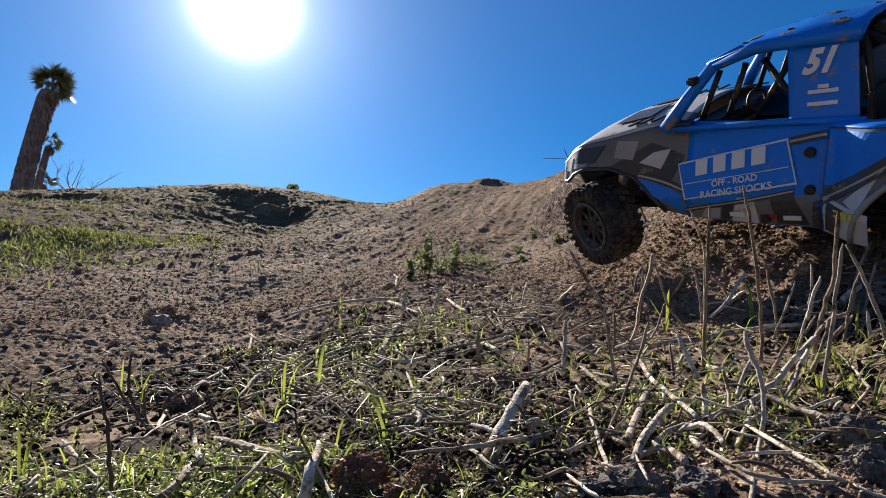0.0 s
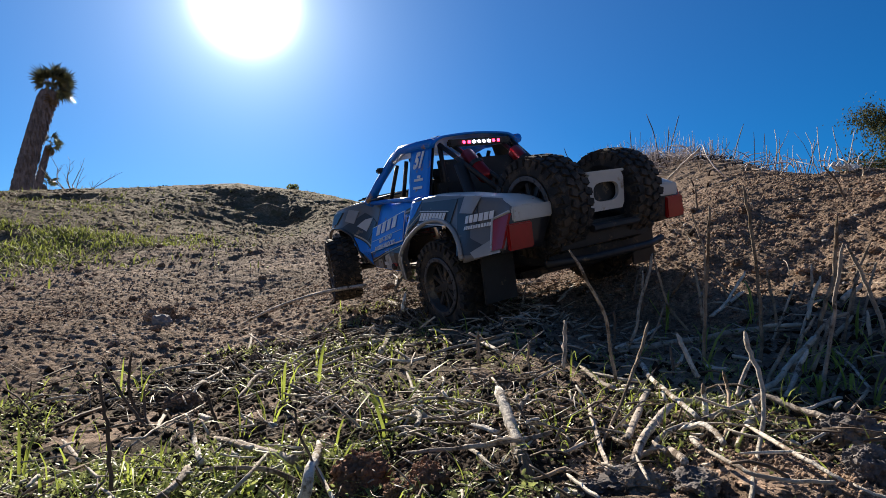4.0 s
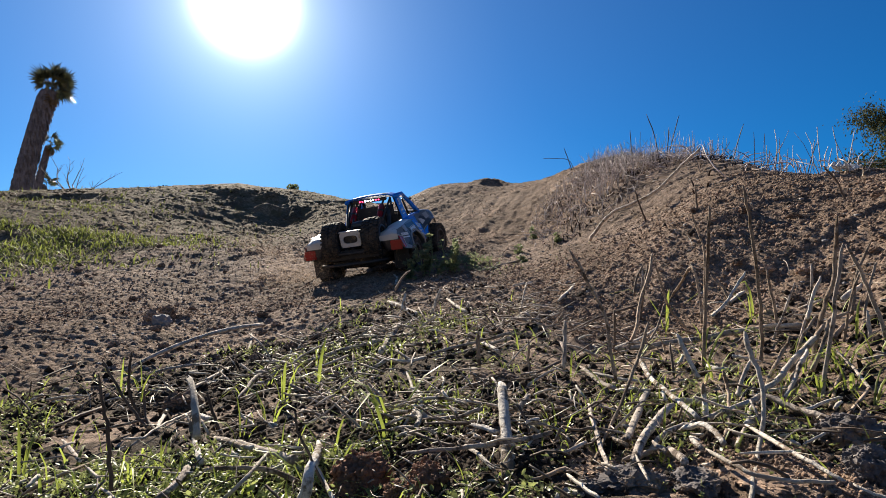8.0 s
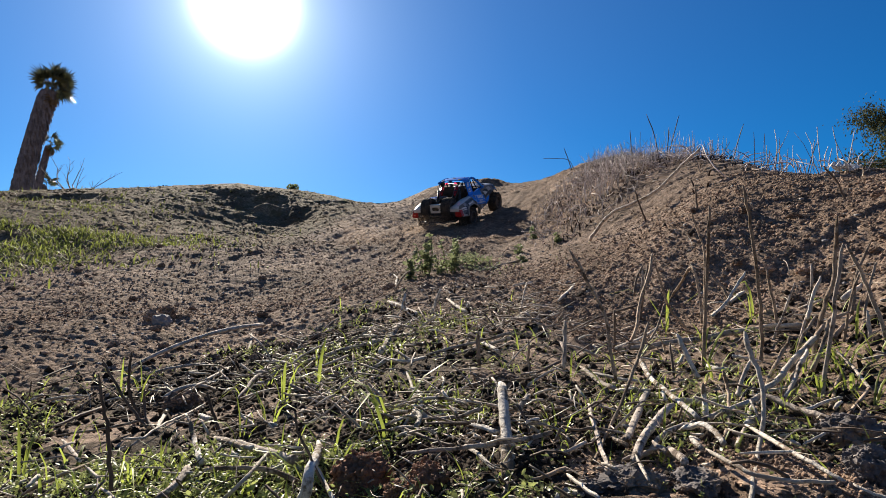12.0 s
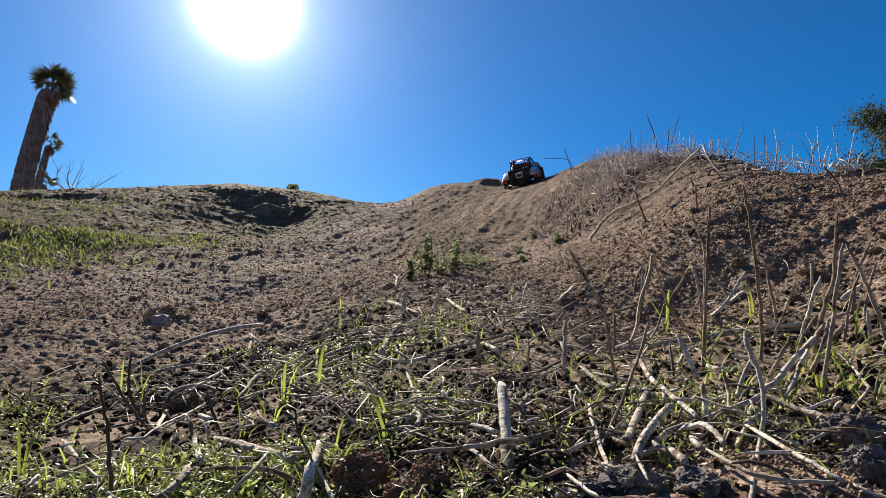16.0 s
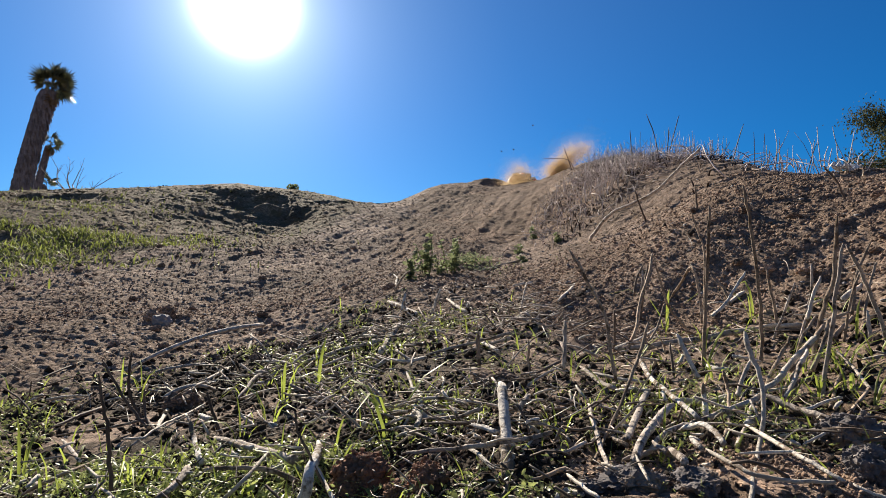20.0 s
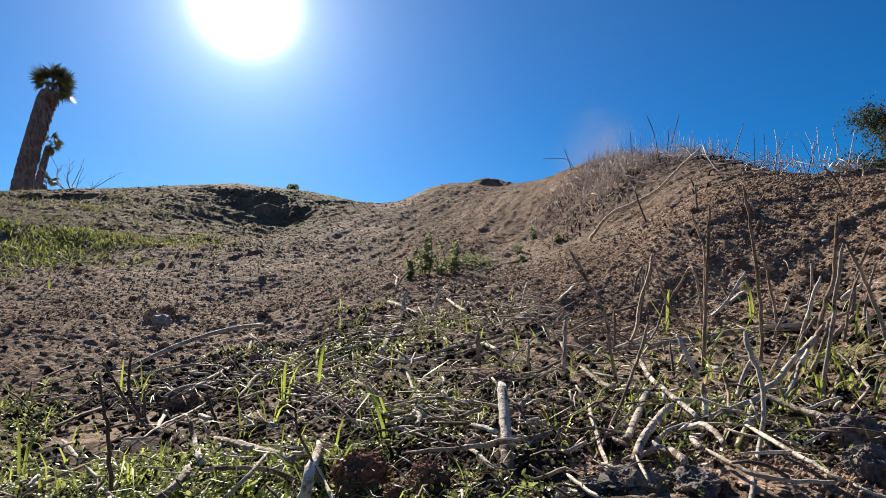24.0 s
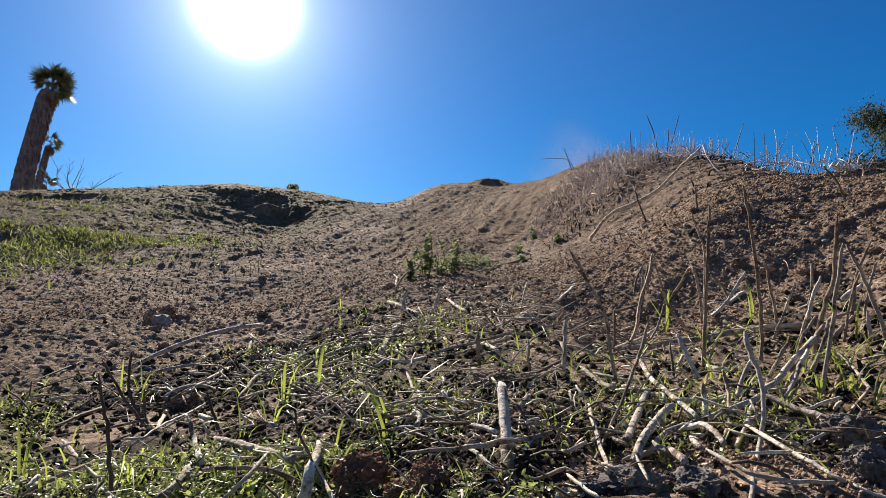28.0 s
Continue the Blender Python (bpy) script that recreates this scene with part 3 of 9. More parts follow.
def make_truck():
    t = new("desert_truck", None)
    tagged(t, "blue, white and grey camouflage toy desert racing truck on soil", "toy truck")
    # --- chassis
    part("chassis", join(block(0.03, 0, 0.068, 0.62, 0.17, 0.012, 0.003), block(-0.231, 0, 0.10, 0.26, 0.20, 0.02, 0.004),
                         block(0.30, 0, 0.10, 0.12, 0.14, 0.05, 0.006)), "black_plastic", t)
    part("skid_plate", skin(lambda u, w: (0.33 + 0.06 * u, w, 0.075 + 0.06 * u), steps(0, 1, 3), steps(-0.07, 0.07, 4), (0, 0, -0.004)), "black_plastic", t)
    part("rear_axle", join(tube([(AXLE_R, -0.15, HUB_Z), (AXLE_R, 0.15, HUB_Z)], 0.013, 10),
                           moved(lathe([(0.0005, -0.035), (0.025, -0.03), (0.032, 0), (0.025, 0.03), (0.0005, 0.035)], 14), pose(AXLE_R, 0, HUB_Z))),
         "black_plastic", t, smooth=True)
    for s in (1, -1):
        part("front_arm", join(tube([(AXLE_F - 0.04, s * 0.05, 0.07), (AXLE_F, s * 0.145, 0.065)], 0.007),
                               tube([(AXLE_F + 0.04, s * 0.05, 0.07), (AXLE_F, s * 0.145, 0.065)], 0.007)), "black_plastic", t)
        part("trailing_link", tube([(AXLE_R, s * 0.10, 0.06), (-0.05, s * 0.08, 0.065)], 0.007), "black_plastic", t)
        shock = part("front_shock", tube([(AXLE_F, s * 0.115, 0.075), (AXLE_F - 0.01, s * 0.08, 0.17)], 0.012, 9), "shock_steel", t)
        part("spring", join(*[tube([(AXLE_F + 0.0155 * math.cos(a * 1.26), s * (0.113 - 0.0011 * a) + 0.0155 * math.sin(a * 1.26), 0.085 + 0.0022 * a),
                                    (AXLE_F + 0.0155 * math.cos(a * 1.26 + 1.26), s * (0.112 - 0.0011 * a) + 0.0155 * math.sin(a * 1.26 + 1.26), 0.0872 + 0.0022 * a)], 0.0016, 5)
                              for a in range(32)]), "red_anodized", shock)
    # --- bodywork
    door_top = lerp_at([(0.14, 0.226), (0.0, 0.219), (-0.07, 0.212)])
    fend_top = lerp_at([(0.13, 0.228), (0.20, 0.223), (0.30, 0.211), (0.34, 0.199), (0.366, 0.178)])
    fend_bot = lerp_at([(0.13, 0.080), (0.165, 0.088), (0.19, 0.125), (0.215, 0.152), (0.25, 0.168), (0.30, 0.170), (0.330, 0.160), (0.348, 0.144), (0.366, 0.144)])
    bed_top = lerp_at([(-0.065, 0.209), (-0.12, 0.213), (-0.187, 0.217), (-0.274, 0.212), (-0.361, 0.202), (-0.390, 0.188)])

    def bed_bot(x):
        d = abs(x - AXLE_R)
        if d < 0.108:
            z = 0.078 + math.sqrt(max(0.0, 0.108 ** 2 - d * d)) * 0.92
            return z if x > AXLE_R else max(z, 0.116)
        if x > AXLE_R:
            return 0.076
        return 0.116 + (0.25 * (AXLE_R - 0.108 - x))
    for s in (1, -1):
        door = part("door_panel", skin(lambda x, w: (x, s * side_y(x, 0.078 + (door_top(x) - 0.078) * w), 0.078 + (door_top(x) - 0.078) * w),
                                       steps(-0.065, 0.13, 14), steps(0, 1, 12), (0, -s * 0.003, 0)), "blue_paint", t, "bright blue side panel", True)
        fend = part("front_fender", skin(lambda x, w: (x, s * side_y(x, fend_bot(x) + (fend_top(x) - fend_bot(x)) * w), fend_bot(x) + (fend_top(x) - fend_bot(x)) * w),
                                         steps(0.13, 0.366, 34), steps(0, 1, 10), (0, -s * 0.003, 0)), "mid_paint", t, "grey camouflage front fender", True)
        bed = part("rear_fender", skin(lambda x, w: (x, s * side_y(x, bed_bot(x) + (bed_top(x) - bed_bot(x)) * w), bed_bot(x) + (bed_top(x) - bed_bot(x)) * w),
                                       steps(-0.390, -0.065, 48), steps(0, 1, 10), (0, -s * 0.003, 0)), "mid_paint", t, "white and grey camouflage rear fender", True)
        # flared wheel arch lips
        arch = [(AXLE_R + 0.109 * math.cos(a), 0, 0.078 + 0.1 * math.sin(a)) for a in steps(0.0, math.pi * 0.86, 18)]
        part("arch_lip", tube([(x, s * (side_y(x, z) + 0.002), z) for x, _, z in arch], 0.004, 6), "grey_paint", bed, "", True)
        part("arch_lip", tube([(x, s * (side_y(x, fend_bot(x)) + 0.001), fend_bot(x)) for x in steps(0.165, 0.36, 20)], 0.0035, 6), "dark_paint", fend, "", True)
        # tops of the rear fenders, and their ends
        part("fender_top", skin(lambda x, w: (x, s * (side_y(x, bed_top(x)) - w * (0.074 - 0.03 * sstep(-0.152, -0.07, x))), bed_top(x) + 0.004 * math.sin(math.pi * w) - 0.008 * w * w),
                                steps(-0.390, -0.065, 30), steps(0, 1, 6), (0, 0, -0.003)), "white_paint", bed, "white top of the fender", True)
        part("fender_nose", skin(lambda x, w: (x, s * (side_y(x, bed_top(x)) - w * 0.046 + 0.0005), bed_top(x) + 0.0045 * math.sin(math.pi * w) - 0.008 * w * w + 0.002),
                                 steps(-0.148, -0.065, 8), steps(0, 1, 6), (0, 0, -0.003)), "blue_paint", bed, "blue front of the fender top", True)
        endp = part("fender_end", skin(lambda w, z: (-0.391 + 0.10 * max(0.0, 0.158 - z), s * (side_y(-0.390, z) - w * 0.072), z), steps(0, 1, 4), steps(0.128, 0.187, 5), (0.003, 0, 0)),
                    "dark_paint", bed, "", True)
        part("end_cap", block(-0.391, s * (side_y(-0.390, 0.18) - 0.036), 0.178, 0.006, 0.072, 0.02, 0.002), "white_paint", endp, "white end cap")
        tail = part("tail_light", join(block(-0.391, s * (side_y(-0.390, 0.15) - 0.022), 0.148, 0.007, 0.044, 0.036, 0.002),
                                       side_patch([(-0.369, 0.132), (-0.389, 0.135), (-0.390, 0.180), (-0.360, 0.172)], s, 0.004, 6, 4, 0.004)), "tail_red", t, "red tail light")
        part("light_bezel", tube([(x, s * (side_y(x, z) + 0.003), z) for x, z in ((-0.367, 0.131), (-0.358, 0.174), (-0.389, 0.183))], 0.0022, 5), "white_paint", tail)
        # stickers of the camouflage scheme
        part("camo_patch", side_patch([(-0.165, 0.165), (-0.261, 0.172), (-0.270, 0.208), (-0.157, 0.208)], s, n=14), "dark_paint", bed, "dark patch")
        part("camo_patch", side_patch([(-0.296, 0.125), (-0.352, 0.128), (-0.317, 0.209), (-0.270, 0.209)], s), "dark_paint", bed)
        part("camo_patch", side_patch([(-0.322, 0.150), (-0.361, 0.135), (-0.357, 0.160), (-0.317, 0.170)], s, 0.0017), "mid_paint", bed)
        part("camo_patch", side_patch([(-0.067, 0.14), (-0.115, 0.155), (-0.157, 0.211), (-0.067, 0.207)], s, 0.0014, n=14), "blue_paint", bed, "blue corner")
        for k, (mat, dz, th) in enumerate((("dark_paint", -0.012, 0.009), ("tan_line", -0.016, 0.003), ("dark_paint", -0.022, 0.004))):
            part("stripe", side_patch([(-0.067, 0.138 + dz), (-0.163, 0.205 + dz), (-0.163, 0.205 + dz + th), (-0.067, 0.138 + dz + th)], s, 0.0020 + 0.0004 * k, n=14, m=2), mat, bed)
        part("camo_patch", side_patch([(-0.095, 0.128), (-0.112, 0.118), (-0.135, 0.172), (-0.150, 0.186)], s, 0.0013), "white_paint", bed, "white patch before the wheel arch")
        part("camo_patch", side_patch([(-0.328, 0.130), (-0.338, 0.122), (-0.385, 0.130), (-0.368, 0.150)], s, 0.0021), "grey_paint", bed)
        part("camo_patch", side_patch([(-0.068, 0.078), (-0.125, 0.078), (-0.125, 0.118), (-0.068, 0.128)], s, 0.0012), "white_paint", bed)
        part("camo_patch", side_patch([(0.125, 0.080), (-0.064, 0.080), (-0.064, 0.128), (0.125, 0.100)], s), "mid_paint", door, "grey lower sill")
        part("camo_patch", side_patch([(0.055, 0.080), (0.015, 0.080), (0.02, 0.120), (0.045, 0.118)], s, 0.0024), "white_paint", door)
        part("camo_patch", side_patch([(-0.01, 0.082), (-0.05, 0.082), (-0.03, 0.126), (0.0, 0.124)], s, 0.0024), "dark_paint", door)
        part("camo_patch", side_patch([(0.255, 0.170), (0.165, 0.120), (0.135, 0.176), (0.19, 0.200)], s, n=12), "dark_paint", fend, "black camouflage patch")
        part("camo_patch", side_patch([(0.205, 0.172), (0.172, 0.158), (0.158, 0.188), (0.185, 0.185)], s, 0.0022), "white_paint", fend)
        part("camo_patch", side_patch([(0.345, 0.165), (0.30, 0.175), (0.29, 0.198), (0.345, 0.188)], s, 0.0016), "grey_paint", fend)
        part("camo_patch", side_patch([(0.200, 0.130), (0.133, 0.084), (0.133, 0.118), (0.205, 0.149)], s, 0.0024), "blue_paint", fend, "blue lower corner")
        for k, (mat, dz, th) in enumerate((("dark_paint", 0.0, 0.010), ("tan_line", 0.003, 0.003))):
            part("stripe", side_patch([(0.205, 0.148 + dz), (0.132, 0.121 + dz), (0.132, 0.121 + dz + th), (0.205, 0.148 + dz + th)], s, 0.003 + 0.0004 * k, m=2), mat, fend)
            part("stripe", side_patch([(-0.02, 0.188 + dz), (-0.064, 0.196 + dz), (-0.064, 0.196 + dz + th), (-0.02, 0.188 + dz + th)], s, 0.003 + 0.0004 * k, m=2), mat, door)
            part("stripe", side_patch([(0.13, 0.088 + dz), (-0.03, 0.126 + dz), (-0.03, 0.126 + dz + th * 0.7), (0.13, 0.088 + dz + th * 0.7)], s, 0.0028 + 0.0004 * k, m=2), mat, door)
        for k, (host, mat, shape) in enumerate((
                (fend, "grey_paint", [(0.245, 0.186), (0.215, 0.178), (0.208, 0.206), (0.240, 0.212)]),
                (fend, "dark_paint", [(0.330, 0.178), (0.285, 0.180), (0.262, 0.207), (0.315, 0.204)]),
                (fend, "white_paint", [(0.362, 0.160), (0.342, 0.164), (0.337, 0.186), (0.357, 0.182)]),
                (door, "grey_paint", [(0.105, 0.081), (0.075, 0.081), (0.070, 0.100), (0.095, 0.098)]),
                (door, "dark_paint", [(0.072, 0.081), (0.058, 0.081), (0.050, 0.108), (0.068, 0.104)]),
                (door, "dark_paint", [(-0.052, 0.081), (-0.064, 0.081), (-0.064, 0.122), (-0.056, 0.118)]),
                (bed, "dark_paint", [(-0.070, 0.082), (-0.088, 0.080), (-0.096, 0.118), (-0.074, 0.122)]),
                (bed, "grey_paint", [(-0.285, 0.186), (-0.318, 0.184), (-0.330, 0.208), (-0.290, 0.210)]))):
            part("camo_patch", side_patch(shape, s, 0.0026 + 0.0001 * k), mat, host)
        # the sponsor's board on the door
        board = part("sponsor_board", side_patch([(0.128, 0.111), (-0.034, 0.139), (-0.017, 0.197), (0.143, 0.165)], s, 0.0042, n=16, m=8), "decal_white", door, "white-edged blue sponsor board")
        part("board_face", side_patch([(0.1255, 0.1135), (-0.0315, 0.1415), (-0.0155, 0.1945), (0.1405, 0.1635)], s, 0.0052, n=16, m=8), "blue_paint", board)
        bars(0.060, 0.1685, 10.5 * s, s, 4, 0.0225, "decal_white", board, "board_mark", "four white block marks", 0.5, 0.85, 0.12, 0.0066)
        part("board_line", side_patch([(0.128, 0.1345), (-0.022, 0.1610), (-0.022, 0.1620), (0.128, 0.1355)], s, 0.0062, m=1), "decal_white", board)
        for text, zz, xx, sz in (("OFF - ROAD", 0.1425, 0.050, 0.0125), ("RACING SHOCKS", 0.1290, 0.048, 0.0135)):
            part("board_text", on_side(letters(text, sz, 0.0006, 0.0002), xx, zz, 10 * s, s, 0.0066), "decal_white", board, "white lettering")
        bars(-0.206, 0.1835, -2 * s, s, 8, 0.0125, "decal_white", bed, "maker_mark", "white outlined maker mark", 0.3, 0.62, 0.2)
        for zz in (0.1725, 0.1935):
            part("mark_outline", side_patch([(-0.160, zz), (-0.252, zz - 0.004), (-0.252, zz - 0.0028), (-0.160, zz + 0.0012)], s, 0.0028, m=1), "decal_white", bed)
        bars(-0.332, 0.178, 5 * s, s, 6, 0.011, "decal_white", bed, "maker_mark", "pale maker mark", 0.3, 0.65)
        bars(-0.332, 0.166, 5 * s, s, 11, 0.005, "decal_white", bed, "maker_mark", "", 0.5, 0.65)
        bars(-0.098, 0.112, 4 * s, s, 3, 0.010, "yellow_mark", bed, "maker_mark", "yellow maker mark", 0.3, 0.8)
        for xx in (0.045, 0.0, -0.03):
            part("maker_mark", side_patch([(xx + 0.012, 0.088), (xx - 0.01, 0.089), (xx - 0.01, 0.096), (xx + 0.012, 0.095)], s, 0.0036, m=1), "decal_white" if xx else "tail_red", door)
        for xx, zz in ((-0.045, 0.178), (-0.05, 0.132), (0.005, 0.088)):
            part("body_pin", moved(lathe([(0.0002, 0.004), (0.006, 0.003), (0.007, 0.0), (0.007, -0.003)], 12), pose(xx, s * (side_y(xx, zz) + 0.004), zz, 0 if s > 0 else 180)), "black_plastic", door, "black body pin")
    # hood, nose, windscreen cowl
    hood_z = lerp_at([(0.13, 0.232), (0.20, 0.228), (0.30, 0.216), (0.34, 0.203), (0.369, 0.178)])
    hood = part("hood", skin(lambda x, w: (x, w * (side_y(x, fend_top(x)) - 0.001), hood_z(x) + 0.014 * (1 - w * w) - 0.002), steps(0.13, 0.369, 18), steps(-1, 1, 20), (0, 0, -0.003)),
                "white_paint", t, "white and grey camouflage hood", True)
    for s in (1, -1):
        part("camo_patch", skin(lambda x, w: (x, s * (0.02 + 0.075 * w), hood_z(x) + 0.014 * (1 - ((0.02 + 0.075 * w) / 0.165) ** 2) + 0.0005), steps(0.21, 0.28, 6), steps(0, 1, 6), (0, 0, -0.001)), "dark_paint", hood)
        for k in range(3):
            part("hood_vent", block(0.185 + 0.022 * k, s * 0.115, hood_z(0.185 + 0.022 * k) + 0.0062, 0.010, 0.034, 0.003, 0.001, Matrix.Rotation(radians(7), 4, "Y")), "black_plastic", hood, "black vent slot")
    part("nose", skin(lambda w, z: (0.368 - 0.02 * (0.172 - z) / 0.05 - 0.02 * w * w, w * 0.150, z), steps(-1, 1, 14), steps(0.118, 0.174, 5), (-0.004, 0, 0)), "dark_paint", t, "dark nose panel", True)
    for s in (1, -1):
        part("headlight", block(0.366, s * 0.095, 0.155, 0.008, 0.055, 0.02, 0.003), "decal_white", t)
    part("bumper", join(tube([(0.345, -0.10, 0.115), (0.382, -0.07, 0.11), (0.382, 0.07, 0.11), (0.345, 0.10, 0.115)], 0.006),
                        tube([(0.374, -0.05, 0.11), (0.368, -0.04, 0.15)], 0.004), tube([(0.374, 0.05, 0.11), (0.368, 0.04, 0.15)], 0.004)), "black_plastic", t)
    # cab
    roof_z = lerp_at([(0.100, 0.306), (0.055, 0.321), (-0.02, 0.328), (-0.092, 0.325)])
    roof_w = lerp_at([(0.100, 0.098), (0.0, 0.106), (-0.092, 0.106)])
    roof = part("roof", skin(lambda x, w: (x, w * roof_w(x), roof_z(x) + 0.008 * (1 - w * w) - 0.010 * max(0.0, abs(w) - 0.8) / 0.2), steps(-0.092, 0.100, 14), steps(-1, 1, 16), (0, 0, -0.004)),
                "blue_paint", t, "blue roof dusted with soil", True)
    for k, (x, y, r) in enumerate(((0.06, 0.05, 0.022), (0.0, 0.09, 0.014), (-0.06, 0.08, 0.018), (0.08, -0.04, 0.015), (-0.03, 0.0, 0.02), (-0.07, -0.06, 0.02))):
        rnd = random.Random(k)
        ringv = [(x + r * (1.2 * rnd.random() + 0.2) * 0.7 * math.cos(a), y + 0.6 * r * (rnd.random() + 0.4) * math.sin(a)) for a in steps(0, 2 * math.pi * 11 / 12, 11)]
        pts = [Vector((px, max(-1, min(1, py / roof_w(px))) * roof_w(px), roof_z(px) + 0.008 * (1 - min(1, (py / roof_w(px)) ** 2)) + 0.0012)) for px, py in ringv]
        part("dirt_patch", (pts + [Vector((x, y, roof_z(x) + 0.008 * (1 - (y / roof_w(x)) ** 2) + 0.0018))], [(i, (i + 1) % 12, 12) for i in range(12)]), "caked_dirt", roof, "dried soil on the roof")
    for x in (0.06, 0.0, -0.06):
        for s in (1, -1):
            part("roof_bolt", block(x, s * 0.07, roof_z(x) + 0.005, 0.008, 0.004, 0.003, 0.001), "black_plastic", roof)
    for s in (1, -1):
        part("roof_pillar", tube([(0.163, s * 0.137, 0.219), (0.128, s * 0.119, 0.264), (0.094, s * 0.098, 0.305), (0.05, s * 0.103, 0.319)], [0.0115, 0.010, 0.0095, 0.008], 8), "blue_paint", t, "blue windscreen pillar", True)
        part("roof_rail", tube([(0.100, s * 0.097, 0.303), (0.03, s * 0.106, 0.320), (-0.090, s * 0.107, 0.315)], 0.0095, 8), "blue_paint", t, "", True)
        qtr = part("quarter_panel", skin(lambda x, w: (x + 0.008 * w, s * (0.133 - 0.027 * w), 0.210 + 0.104 * w), steps(-0.094, -0.016, 8), steps(0, 1, 8), (0, -s * 0.003, 0)), "blue_paint", t, "blue panel with the white race number", True)
        part("inner_liner", skin(lambda x, w: (x + 0.008 * w, s * (0.126 - 0.027 * w), 0.210 + 0.102 * w), steps(-0.093, -0.018, 5), steps(0, 1, 5), (0, -s * 0.002, 0)), "black_plastic", qtr)
        num = letters("51", 0.041, 0.0006, 0.0020)
        mt = Matrix.Translation((-0.049, s * (0.133 - 0.027 * 0.75 + 0.0018), 0.288)) @ (Matrix.Rotation(radians(180), 4, "Z") if s > 0 else Matrix()) @ Matrix.Rotation(radians(90 - 15), 4, "X")
        sl = [Vector((v.x * 0.85 + v.y * 0.32, v.y, v.z)) for v in num[0]]
        part("race_number", moved((sl, num[1]), mt), "decal_white", qtr, "white race number 51")
        for zz, ww, hh in ((0.252, 0.034, 0.005), (0.258, 0.012, 0.005), (0.237, 0.034, 0.005)):
            w = (zz - 0.21) / 0.104
            part("maker_mark", block(-0.053, s * (0.133 - 0.027 * w + 0.0014), zz, ww, 0.001, hh, 0.0, Matrix.Rotation(radians(s * 15), 4, "X")), "decal_white", qtr)
        part("window_sill", tube([(0.163, s * 0.136, 0.220), (0.0, s * 0.133, 0.218), (-0.10, s * 0.132, 0.212)], 0.005, 7), "blue_paint", t, "", True)
        part("wing_mirror", block(0.118, s * 0.118, 0.288, 0.016, 0.018, 0.012, 0.003), "black_plastic", t)
        # black roll cage seen through the openings
        for p, q in (((0.085, 0.088, 0.222), (0.055, 0.085, 0.298)), ((0.04, 0.095, 0.222), (-0.01, 0.088, 0.300)), ((-0.02, 0.095, 0.222), (0.03, 0.088, 0.300)),
                     ((-0.10, 0.09, 0.200), (-0.088, 0.088, 0.312)), ((-0.088, 0.088, 0.312), (-0.226, 0.07, 0.215)), ((0.12, 0.10, 0.225), (0.09, 0.09, 0.294)),
                     ((-0.092, 0.06, 0.308), (-0.274, 0.045, 0.19)), ((-0.231, 0.072, 0.212), (-0.231, 0.072, 0.10)), ((-0.400, 0.06, 0.15), (-0.231, 0.06, 0.17))):
            part("cage_tube", tube([(p[0], s * p[1], p[2]), (q[0], s * q[1], q[2])], 0.0045, 7), "black_plastic", t, "", True)
        res = part("shock_reservoir", moved(lathe([(0.0005, -0.042), (0.009, -0.040), (0.0135, -0.036), (0.0135, 0.034), (0.010, 0.040), (0.0005, 0.042)], 14),
                                            pose(-0.157, s * 0.058, 0.262, 0, 0, 0) @ Matrix.Rotation(radians(-42), 4, "Y") @ Matrix.Rotation(radians(90), 4, "Z")), "red_anodized", t, "red metal shock reservoir", True)
        part("reservoir_clamp", moved(lathe([(0.0142, -0.005), (0.0155, -0.004), (0.0155, 0.004), (0.0142, 0.005)], 14),
                                      pose(-0.157, s * 0.058, 0.262) @ Matrix.Rotation(radians(-42), 4, "Y") @ Matrix.Rotation(radians(90), 4, "Z")), "black_plastic", res)
        part("rear_shock", tube([(-0.143, s * 0.085, 0.268), (-0.217, s * 0.09, 0.11)], 0.011, 10), "black_plastic", t, "", True)
        part("seat", join(block(0.0, s * 0.045, 0.215, 0.022, 0.052, 0.075, 0.006, Matrix.Rotation(radians(-12), 4, "Y")), block(0.03, s * 0.045, 0.18, 0.06, 0.05, 0.02, 0.005)), "black_plastic", t)
        part("headrest", block(-0.004, s * 0.045, 0.262, 0.016, 0.04, 0.022, 0.006), "black_plastic", t)
        part("mud_flap", block(-0.326, s * 0.165, 0.085, 0.004, 0.06, 0.07, 0.001), "black_plastic", t)
    part("dashboard", join(block(0.11, 0, 0.212, 0.05, 0.22, 0.022, 0.006), block(0.075, 0.04, 0.224, 0.012, 0.045, 0.016, 0.004)), "black_plastic", t)
    part("steering_wheel", moved(lathe([(0.016 + 0.003 * math.cos(a), 0.003 * math.sin(a)) for a in steps(0, 2 * math.pi, 8)], 18), pose(0.06, 0.045, 0.235) @ Matrix.Rotation(radians(65), 4, "Z") @ Matrix.Rotation(radians(0), 4, "X")), "black_plastic", t)
    part("cab_floor", block(0.02, 0, 0.165, 0.24, 0.26, 0.012, 0.003), "black_plastic", t)
    part("cab_bulkhead", block(-0.098, 0, 0.205, 0.006, 0.22, 0.07, 0.002), "black_plastic", t)
    part("rear_screen", block(-0.086, 0, 0.256, 0.004, 0.19, 0.055, 0.002, Matrix.Rotation(radians(8), 4, "Y")), "black_plastic", t, "dark panel behind the seats")
    part("windscreen_cowl", skin(lambda x, w: (x - 0.018 * w * w, w * 0.140, 0.229 + 0.010 * (1 - w * w)), steps(0.135, 0.185, 4), steps(-1, 1, 14), (0, 0, -0.003)), "dark_paint", t, "", True)
